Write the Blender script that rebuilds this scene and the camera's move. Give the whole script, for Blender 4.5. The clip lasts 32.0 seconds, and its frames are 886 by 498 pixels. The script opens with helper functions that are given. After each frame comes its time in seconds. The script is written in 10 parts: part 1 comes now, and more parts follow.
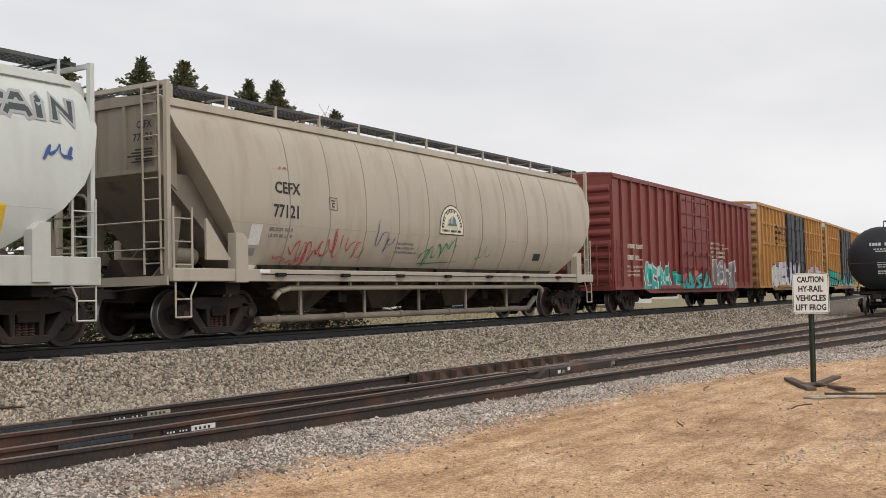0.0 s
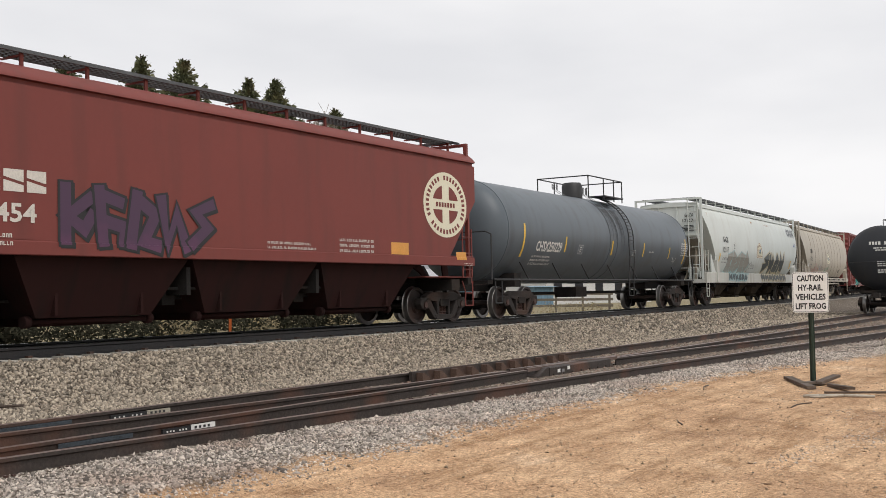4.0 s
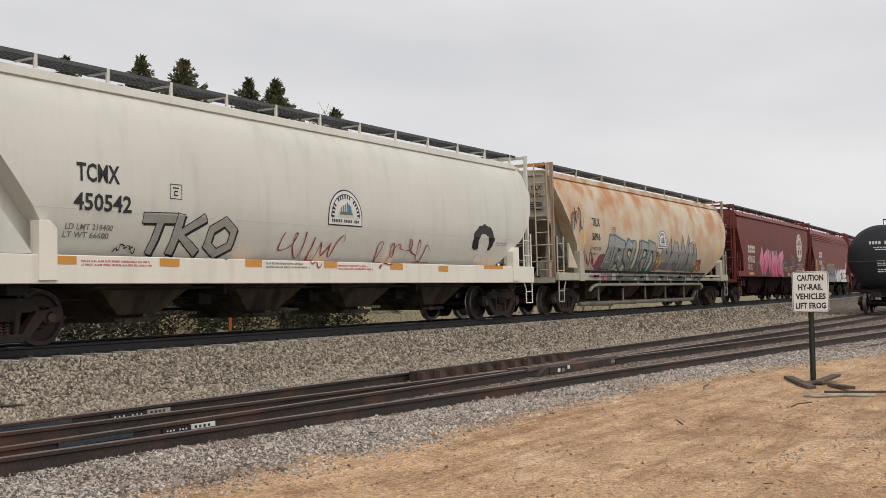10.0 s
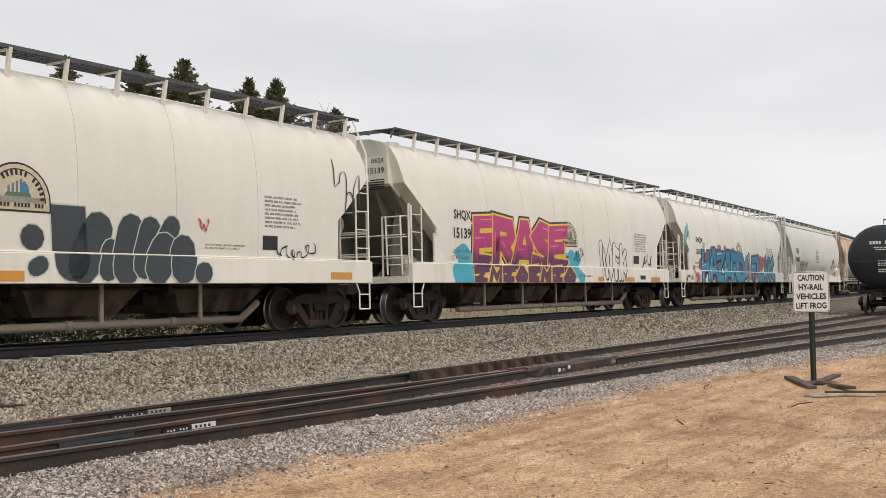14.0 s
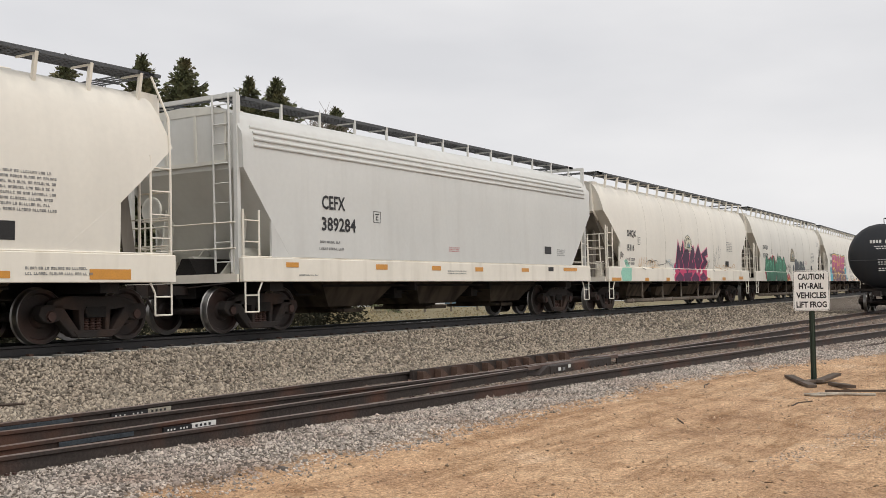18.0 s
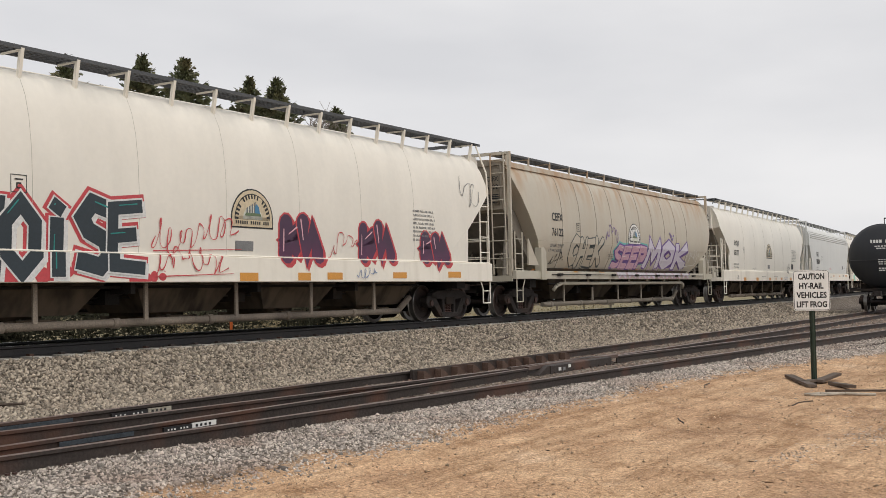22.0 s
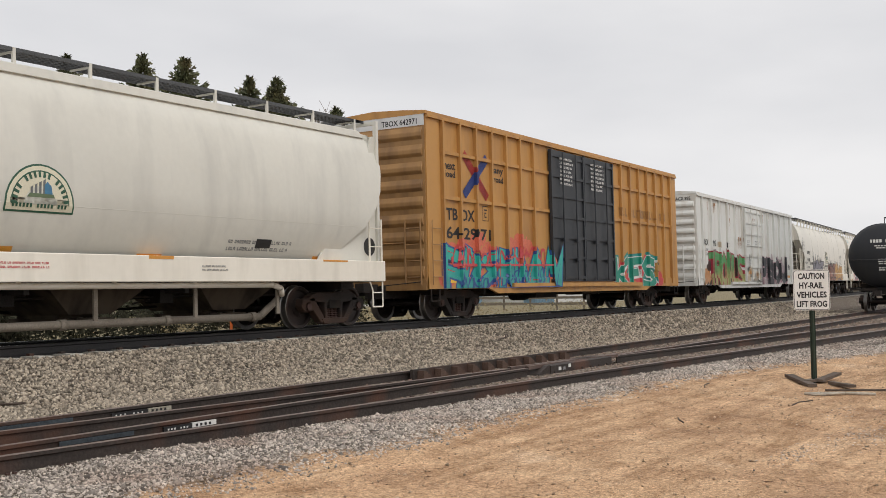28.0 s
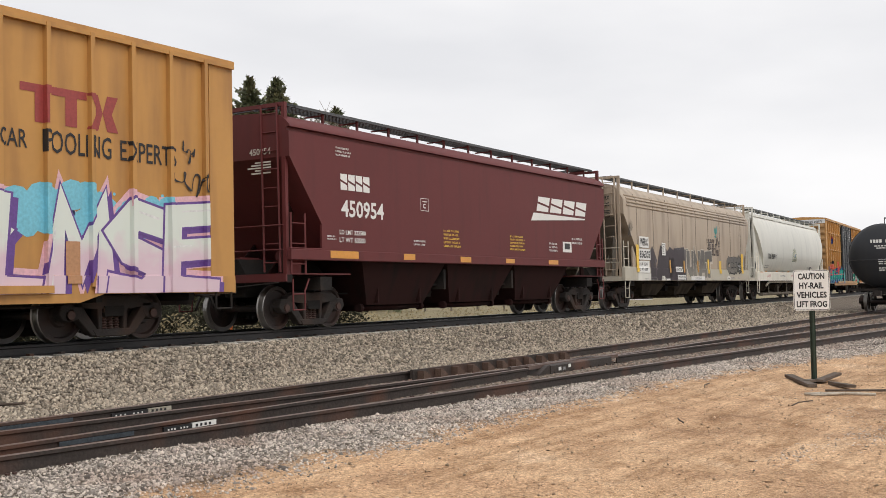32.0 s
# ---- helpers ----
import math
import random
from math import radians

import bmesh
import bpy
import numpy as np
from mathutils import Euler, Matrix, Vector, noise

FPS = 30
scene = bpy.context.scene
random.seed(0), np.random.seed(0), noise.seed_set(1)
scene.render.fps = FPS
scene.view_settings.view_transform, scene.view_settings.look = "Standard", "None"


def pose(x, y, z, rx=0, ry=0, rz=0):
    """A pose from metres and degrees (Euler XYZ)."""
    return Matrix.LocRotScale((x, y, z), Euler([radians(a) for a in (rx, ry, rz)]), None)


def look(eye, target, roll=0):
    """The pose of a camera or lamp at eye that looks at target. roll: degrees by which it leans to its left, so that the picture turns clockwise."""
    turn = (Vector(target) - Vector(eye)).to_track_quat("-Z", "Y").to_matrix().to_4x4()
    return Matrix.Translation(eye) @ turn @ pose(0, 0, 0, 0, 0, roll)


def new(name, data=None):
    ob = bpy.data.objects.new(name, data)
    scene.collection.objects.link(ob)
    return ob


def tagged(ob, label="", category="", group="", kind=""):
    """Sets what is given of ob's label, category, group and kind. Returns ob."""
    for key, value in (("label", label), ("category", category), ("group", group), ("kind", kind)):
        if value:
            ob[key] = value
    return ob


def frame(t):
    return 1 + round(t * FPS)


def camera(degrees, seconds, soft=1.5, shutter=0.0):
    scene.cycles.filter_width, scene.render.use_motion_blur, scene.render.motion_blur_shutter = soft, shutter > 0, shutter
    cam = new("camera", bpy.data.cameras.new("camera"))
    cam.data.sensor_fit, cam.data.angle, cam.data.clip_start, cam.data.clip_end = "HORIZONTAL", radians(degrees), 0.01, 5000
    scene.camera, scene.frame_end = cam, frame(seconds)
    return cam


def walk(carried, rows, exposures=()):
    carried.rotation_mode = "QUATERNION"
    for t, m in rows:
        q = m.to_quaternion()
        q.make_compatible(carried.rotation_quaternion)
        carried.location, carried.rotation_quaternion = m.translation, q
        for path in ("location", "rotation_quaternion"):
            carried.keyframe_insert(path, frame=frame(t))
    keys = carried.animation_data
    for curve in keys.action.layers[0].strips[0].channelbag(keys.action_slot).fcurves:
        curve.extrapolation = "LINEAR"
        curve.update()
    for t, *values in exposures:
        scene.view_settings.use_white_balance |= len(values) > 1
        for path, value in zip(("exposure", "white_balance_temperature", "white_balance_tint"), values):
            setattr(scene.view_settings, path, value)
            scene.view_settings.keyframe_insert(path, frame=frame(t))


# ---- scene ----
import collections
# The camera: handheld and almost still, it sinks by a hair over the half minute.
R_MAIN = 1031.0                      # radius of the main line's curve
EYE = Vector((0.0, -15.686, 0.876))


def aim(t, tilt, turn):
    d = Vector((math.cos(turn) * math.cos(tilt), math.sin(turn) * math.cos(tilt), math.sin(tilt)))
    return (t, look(EYE, EYE + d * 10, -0.616))


cam = camera(44.85, 32.0, soft=0.65)
walk(cam, [aim(0.0, 0.03825, 0.56623), aim(1.0, 0.03825, 0.56623), aim(2.0, 0.03746, 0.56623), aim(3.5, 0.03715, 0.56600),
           aim(5.5, 0.03715, 0.56640), aim(7.0, 0.03667, 0.56623), aim(9.0, 0.03667, 0.56610), aim(14.0, 0.03667, 0.56650),
           aim(17.0, 0.03577, 0.56660), aim(20.0, 0.03560, 0.56690), aim(24.0, 0.03535, 0.56700), aim(28.0, 0.03515, 0.56700),
           aim(30.0, 0.03550, 0.56680), aim(32.0, 0.03530, 0.56700)],
     [(0.0, 0.0), (1.0, 0.02), (2.5, 0.05), (3.5, 0.08), (5.5, 0.08), (6.5, 0.09), (8.0, 0.08), (9.5, 0.0), (10.0, -0.16), (11.0, -0.10), (12.0, -0.02), (13.4, -0.02), (14.5, -0.01), (17.0, -0.07), (18.2, -0.06), (19.0, -0.16), (21.0, -0.10), (23.0, -0.09), (25.0, -0.07), (27.5, -0.07), (29.0, -0.10), (30.0, 0.03), (31.0, 0.13), (32.0, 0.13)])

# ---- light: an overcast day ----
world = bpy.data.worlds.new("overcast_sky")
scene.world = world
world.use_nodes = True
wn, wl = world.node_tree.nodes, world.node_tree.links
wn.clear()
w_out, w_bg = wn.new("ShaderNodeOutputWorld"), wn.new("ShaderNodeBackground")
w_sky = wn.new("ShaderNodeTexSky")
w_sky.sky_type, w_sky.sun_disc = "NISHITA", False
w_sky.sun_elevation, w_sky.sun_rotation = radians(58), radians(200)
w_scale = wn.new("ShaderNodeVectorMath")
w_scale.operation, w_scale.inputs[3].default_value = "SCALE", 0.08
w_tc, w_map = wn.new("ShaderNodeTexCoord"), wn.new("ShaderNodeMapping")
w_map.inputs["Scale"].default_value = (1.0, 1.0, 3.2)
w_n = wn.new("ShaderNodeTexNoise")
w_n.inputs["Scale"].default_value, w_n.inputs["Detail"].default_value, w_n.inputs["Roughness"].default_value = 2.6, 6, 0.45
w_r = wn.new("ShaderNodeValToRGB")
w_r.color_ramp.elements[0].position, w_r.color_ramp.elements[0].color = 0.30, (0.70, 0.70, 0.72, 1)
w_r.color_ramp.elements[1].position, w_r.color_ramp.elements[1].color = 0.62, (0.86, 0.85, 0.855, 1)
w_mix = wn.new("ShaderNodeMix")
w_mix.data_type, w_mix.inputs["Factor"].default_value = "RGBA", 0.96
wl.new(w_tc.outputs["Generated"], w_map.inputs["Vector"])
wl.new(w_map.outputs["Vector"], w_n.inputs["Vector"])
wl.new(w_n.outputs["Fac"], w_r.inputs["Fac"])
wl.new(w_sky.outputs["Color"], w_scale.inputs[0])
wl.new(w_scale.outputs["Vector"], w_mix.inputs["A"])
wl.new(w_r.outputs["Color"], w_mix.inputs["B"])
wl.new(w_mix.outputs["Result"], w_bg.inputs["Color"])
w_bg.inputs["Strength"].default_value = 1.08
wl.new(w_bg.outputs["Background"], w_out.inputs["Surface"])
sun = new("sun", bpy.data.lights.new("sun", "SUN"))
sun.data.energy, sun.data.angle, sun.data.color = 1.5, radians(35), (1.0, 0.97, 0.93)
sun.matrix_world = look((0, 0, 60), (18, 42, 0))
scene.view_settings.exposure = 0.0


# ---- materials ----
MATS = {}


def mat(name, color, rough=0.6, metal=0.0, var=0.18, scale=1.5, fine=40.0, bump=0.15, stain=None, amount=0.5, streak=False, island=0.0, spec=0.5, grain=1.0, top=None, wide=(0.50, 0.74)):
    """A surface with broad and fine variation, optional stains (streaks run down) and a fine relief."""
    if name in MATS:
        return MATS[name]
    m = MATS[name] = bpy.data.materials.new(name)
    m.use_nodes = True
    n, l = m.node_tree.nodes, m.node_tree.links
    b = n["Principled BSDF"]
    b.inputs["Roughness"].default_value, b.inputs["Metallic"].default_value = rough, metal
    b.inputs["Specular IOR Level"].default_value = spec
    tc, info, add, mul = n.new("ShaderNodeTexCoord"), n.new("ShaderNodeObjectInfo"), n.new("ShaderNodeVectorMath"), n.new("ShaderNodeMath")
    mul.operation, mul.inputs[1].default_value = "MULTIPLY", 37.0
    l.new(info.outputs["Random"], mul.inputs[0])
    l.new(tc.outputs["Object"], add.inputs[0])
    l.new(mul.outputs[0], add.inputs[1])

    def noise_node(s, detail, stretch=None):
        t = n.new("ShaderNodeTexNoise")
        t.inputs["Scale"].default_value, t.inputs["Detail"].default_value = s, detail
        src = add.outputs[0]
        if stretch:
            mp = n.new("ShaderNodeMapping")
            mp.inputs["Scale"].default_value = stretch
            l.new(src, mp.inputs["Vector"])
            src = mp.outputs["Vector"]
        l.new(src, t.inputs["Vector"])
        return t

    def mixer(fac, a, c, blend="MIX"):
        x = n.new("ShaderNodeMix")
        x.data_type, x.blend_type = "RGBA", blend
        for sock, v in (("Factor", fac), ("A", a), ("B", c)):
            if isinstance(v, (tuple, float, int)):
                x.inputs[sock].default_value = (*v, 1) if isinstance(v, tuple) else v
            else:
                l.new(v, x.inputs[sock])
        return x.outputs["Result"]

    lo = tuple(max(0, c * (1 - var)) for c in color)
    hi = tuple(min(1, c * (1 + var)) for c in color)
    broad, small = noise_node(scale, 4), noise_node(fine, 3)
    col = mixer(broad.outputs["Fac"], lo, hi)
    ramp = n.new("ShaderNodeMapRange")
    ramp.inputs["From Min"].default_value, ramp.inputs["From Max"].default_value = 0.3, 0.7
    ramp.inputs["To Min"].default_value, ramp.inputs["To Max"].default_value = 1 - var * grain, 1 + var * 0.6 * grain
    l.new(small.outputs["Fac"], ramp.inputs["Value"])
    grey = n.new("ShaderNodeCombineColor")
    for k in range(3):
        l.new(ramp.outputs["Result"], grey.inputs[k])
    col = mixer(1.0, col, grey.outputs["Color"], "MULTIPLY")
    if stain:
        st = noise_node(1.0, 6, (2.6, 2.6, 0.35) if streak else (1.1, 1.1, 1.1))
        mr = n.new("ShaderNodeMapRange")
        mr.inputs["From Min"].default_value, mr.inputs["From Max"].default_value = wide
        mr.inputs["To Max"].default_value = amount
        l.new(st.outputs["Fac"], mr.inputs["Value"])
        fac = mr.outputs["Result"]
        if top:
            # stains that run down from the roof's edge
            sp, m2, pr = n.new("ShaderNodeSeparateXYZ"), n.new("ShaderNodeMapRange"), n.new("ShaderNodeMath")
            m2.inputs["From Min"].default_value, m2.inputs["From Max"].default_value, m2.inputs["To Min"].default_value = top[0], top[1], 0.12
            pr.operation = "MULTIPLY"
            l.new(tc.outputs["Object"], sp.inputs[0])
            l.new(sp.outputs["Z"], m2.inputs["Value"])
            l.new(m2.outputs["Result"], pr.inputs[0])
            l.new(fac, pr.inputs[1])
            fac = pr.outputs[0]
        col = mixer(fac, col, stain)
    if island:
        geo = n.new("ShaderNodeNewGeometry")
        mr2 = n.new("ShaderNodeMapRange")
        mr2.inputs["To Min"].default_value, mr2.inputs["To Max"].default_value = 1 - island, 1 + island
        l.new(geo.outputs["Random Per Island"], mr2.inputs["Value"])
        g2 = n.new("ShaderNodeCombineColor")
        for k in range(3):
            l.new(mr2.outputs["Result"], g2.inputs[k])
        col = mixer(1.0, col, g2.outputs["Color"], "MULTIPLY")
    l.new(col, b.inputs["Base Color"])
    if bump:
        bp = n.new("ShaderNodeBump")
        bp.inputs["Strength"].default_value, bp.inputs["Distance"].default_value = bump, 0.02
        l.new(small.outputs["Fac"], bp.inputs["Height"])
        l.new(bp.outputs["Normal"], b.inputs["Normal"])
    return m


STEEL_DARK = mat("truck_steel", (0.032, 0.027, 0.025), 0.8, 0.0, 0.35, 3, 60, 0.3, (0.10, 0.05, 0.03), 0.55, spec=0.25)
WHEEL = mat("wheel_steel", (0.028, 0.020, 0.018), 0.65, 0.2, 0.3, 4, 50, 0.2, (0.10, 0.042, 0.026), 0.6)
RIM = mat("polished_rim", (0.27, 0.26, 0.25), 0.38, 0.9, 0.1, 6, 80, 0.05)
SPRING = mat("spring_rust", (0.075, 0.04, 0.032), 0.7, 0.2, 0.3, 6, 60, 0.2)
UNDER = mat("underframe_black", (0.022, 0.02, 0.019), 0.85, 0.0, 0.3, 2, 40, 0.2, (0.07, 0.05, 0.038), 0.5, spec=0.15)
GRATE = mat("grating_steel", (0.11, 0.115, 0.12), 0.6, 0.5, 0.3, 2, 40, 0.2)
RAILM = mat("rail_brown", (0.045, 0.034, 0.029), 0.65, 0.2, 0.35, 1.2, 30, 0.3, (0.135, 0.056, 0.032), 0.8)
RAILTOP = mat("rail_head_worn", (0.20, 0.15, 0.13), 0.45, 0.6, 0.25, 1.0, 20, 0.1, (0.12, 0.06, 0.04), 0.5)
MAINRAIL = mat("main_rail_steel", (0.026, 0.025, 0.026), 0.6, 0.3, 0.25, 2.0, 30, 0.2, (0.055, 0.042, 0.036), 0.5)
SHINE = mat("rail_head_bright", (0.62, 0.62, 0.62), 0.25, 1.0, 0.1, 1.0, 30, 0.05)
CONCRETE = mat("concrete_tie", (0.46, 0.43, 0.38), 0.85, 0, 0.15, 4, 60, 0.3, (0.22, 0.17, 0.12), 0.5)
TIMBER = mat("timber_tie", (0.085, 0.062, 0.048), 0.85, 0, 0.3, 3, 50, 0.4)
WHITE = mat("white_paint", (0.74, 0.73, 0.70), 0.5, 0, 0.08, 2, 40, 0.05)
BLACK = mat("black_paint", (0.018, 0.018, 0.019), 0.5, 0, 0.2, 2, 40, 0.05)
GREYTXT = mat("faded_grey_paint", (0.20, 0.20, 0.20), 0.6, 0, 0.2, 3, 40, 0.05)
AMBER = mat("amber_reflector", (0.63, 0.285, 0.045), 0.35, 0, 0.12, 5, 60, 0.05)
YELLOW = mat("yellow_stripe", (0.78, 0.50, 0.05), 0.45, 0, 0.12, 3, 40, 0.05)
CREAM = mat("cream_decal", (0.72, 0.68, 0.52), 0.5, 0, 0.08, 3, 40, 0.03)

# ---- mesh helpers ----


def part(name, bm, material, parent, label=""):
    """Links a bmesh as one mesh object under a thing or a part."""
    me = bpy.data.meshes.new(name)
    bm.to_mesh(me)
    bm.free()
    return part_of(name, me, material, parent, label)


def part_of(name, me, material, parent, label="", at=None):
    mats = list(material) if isinstance(material, (list, tuple)) else [material]
    while len(me.materials) < len(mats):
        me.materials.append(mats[len(me.materials)])
    ob = new(name, me)
    for slot, m in zip(ob.material_slots, mats):
        if slot.material is not m:           # meshes are shared between cars of other colours
            slot.link, slot.material = "OBJECT", m
    ob.parent = parent
    if at is not None:
        ob.matrix_basis = at
    if label:
        tagged(ob, label)
    return ob


def box(bm, x0, x1, y0, y1, z0, z1, mi=0, m=None):
    v = [bm.verts.new((x, y, z)) for z in (z0, z1) for y in (y0, y1) for x in (x0, x1)]
    for q in ((0, 2, 3, 1), (4, 5, 7, 6), (0, 1, 5, 4), (2, 6, 7, 3), (0, 4, 6, 2), (1, 3, 7, 5)):
        bm.faces.new([v[i] for i in q]).material_index = mi
    if m is not None:
        bmesh.ops.transform(bm, matrix=m, verts=v)
    return v


def rod(bm, a, b, r, n=6, mi=0, caps=True):
    """A round bar from a to b."""
    a, b = Vector(a), Vector(b)
    q = (b - a).to_track_quat("Z", "Y").to_matrix()
    rings = []
    for p in (a, b):
        rings.append([bm.verts.new(p + q @ Vector((r * math.cos(2 * math.pi * i / n), r * math.sin(2 * math.pi * i / n), 0))) for i in range(n)])
    for i in range(n):
        f = bm.faces.new((rings[0][i], rings[0][(i + 1) % n], rings[1][(i + 1) % n], rings[1][i]))
        f.material_index, f.smooth = mi, n > 6
    if caps:
        bm.faces.new(rings[0][::-1]).material_index = mi
        bm.faces.new(rings[1]).material_index = mi


def bar_path(bm, pts, r, n=6, mi=0):
    for a, b in zip(pts, pts[1:]):
        rod(bm, a, b, r, n, mi)


def prism_xz(bm, pts, y0, y1, mi=0):
    """A plate or block with outline pts in x and z, from y0 to y1."""
    lo = [bm.verts.new((x, y0, z)) for x, z in pts]
    hi = [bm.verts.new((x, y1, z)) for x, z in pts]
    k = len(pts)
    fs = [bm.faces.new(lo), bm.faces.new(hi[::-1])]
    for i in range(k):
        fs.append(bm.faces.new((lo[(i + 1) % k], lo[i], hi[i], hi[(i + 1) % k])))
    for f in fs:
        f.material_index = mi
    return lo + hi


def prism_yz(bm, pts, x0, x1, mi=0):
    lo = [bm.verts.new((x0, y, z)) for y, z in pts]
    hi = [bm.verts.new((x1, y, z)) for y, z in pts]
    k = len(pts)
    fs = [bm.faces.new(lo[::-1]), bm.faces.new(hi)]
    for i in range(k):
        fs.append(bm.faces.new((lo[i], lo[(i + 1) % k], hi[(i + 1) % k], hi[i])))
    for f in fs:
        f.material_index = mi
    return lo + hi


def tidy(bm):
    bmesh.ops.recalc_face_normals(bm, faces=bm.faces[:])
    return bm


def lathe(bm, prof, axis="Y", n=28, mi=0, smooth=True, centre=(0, 0, 0)):
    """Turns prof, rows of (along, radius[, material]), round an axis through centre."""
    rings = []
    c = Vector(centre)
    for row in prof:
        ring = []
        for i in range(n):
            a = 2 * math.pi * i / n
            u, w = row[1] * math.cos(a), row[1] * math.sin(a)
            p = (u, row[0], w) if axis == "Y" else ((row[0], u, w) if axis == "X" else (u, w, row[0]))
            ring.append(bm.verts.new(c + Vector(p)))
        rings.append(ring)
    for r0, r1, row in zip(rings, rings[1:], prof):
        for i in range(n):
            f = bm.faces.new((r0[i], r0[(i + 1) % n], r1[(i + 1) % n], r1[i]))
            f.smooth, f.material_index = smooth, (row[2] if len(row) > 2 else mi)
    for r, k in ((rings[0], 0), (rings[-1], -1)):
        bm.faces.new(r).material_index = prof[k][2] if len(prof[k]) > 2 else mi
    return tidy(bm)


def sweep(bm, prof, pts, mats=None):
    """Draws the closed outline prof (sideways, up) along pts, rows of a Vector and a heading."""
    rings = []
    for p, h in pts:
        side = Vector((-math.sin(h), math.cos(h), 0))
        rings.append([bm.verts.new(p + side * u + Vector((0, 0, w))) for u, w in prof])
    k = len(prof)
    for r0, r1 in zip(rings, rings[1:]):
        for i in range(k):
            f = bm.faces.new((r0[i], r0[(i + 1) % k], r1[(i + 1) % k], r1[i]))
            if mats:
                f.material_index = mats[i]
    bm.faces.new(rings[0])
    bm.faces.new(rings[-1])
    return tidy(bm)


def main_at(s, off=0.0, z=0.0):
    """A point of the main line: s metres along it, off to its left (away from the camera)."""
    a = s / R_MAIN
    return Vector((R_MAIN * math.sin(a) - off * math.sin(a), R_MAIN * (1 - math.cos(a)) + off * math.cos(a), z)), a


RAIL_PROF = [(-0.07, -0.180), (0.07, -0.180), (0.07, -0.168), (0.012, -0.150), (0.010, -0.05), (0.036, -0.035), (0.036, -0.004), (0.028, 0.0), (-0.028, 0.0), (-0.036, -0.004), (-0.036, -0.035), (-0.010, -0.05), (-0.012, -0.150), (-0.07, -0.168)]
RAIL_MATS = [0, 0, 0, 0, 0, 1, 1, 2, 1, 1, 0, 0, 0, 0]
LEAN = radians(0.8)                  # the outer rail of the curve lies a little higher


def thing(name, label, category, group="", kind=""):
    return tagged(new(name), label, category, group, kind)


# ---- ground ----
ZN = -0.50                           # head of the near rails
Y_B, FROG_X = -6.40, 17.6            # centre of the far route of the turnout


def route_a(x):
    """Centre of the near route, which bends away towards the camera."""
    return Y_B - max(0.0, 0.53 + 0.0755 * (x - 5.65)) if x > -1.4 else Y_B


def route_b(x):
    return Y_B + (0.00022 * (x - 8) ** 2 if x > 8 else 0.0)


def edge_gravel(x):
    """Where the white gravel beside the turnout gives way to dirt."""
    w = 0.22 * noise.noise((x * 0.6, 3.1, 0)) + 0.12 * noise.noise((x * 1.9, 7.7, 0))
    return -9.45 - max(0.0, x - 18) * 0.17 + w


def ground_z(x, y):
    s = math.atan2(x, R_MAIN - y) * R_MAIN
    off = R_MAIN - math.hypot(x, R_MAIN - y)     # to the left of the main line
    if abs(off) < 1.55:
        z = -0.20
    elif off > 0:
        z = max(-0.20 - (off - 1.55) * 0.30, -0.50)
    else:
        z = max(-0.20 + (off + 1.55) * 0.20, -0.645)
    if y < -9.2:
        z -= min(0.13, (-9.2 - y) * 0.06)
    z += 0.012 * noise.noise((x * 0.7, y * 0.7, 0))
    if y < edge_gravel(x):
        z += 0.035 * noise.noise((x * 0.35, y * 0.5, 5)) + 0.012 * noise.noise((x * 2.1, y * 2.1, 9))
        # wheel ruts that run beside the tracks
        for c in (-12.6, -14.1):
            z -= 0.03 * math.exp(-((y - c + 0.05 * (x - 10)) / 0.22) ** 2)
    return z


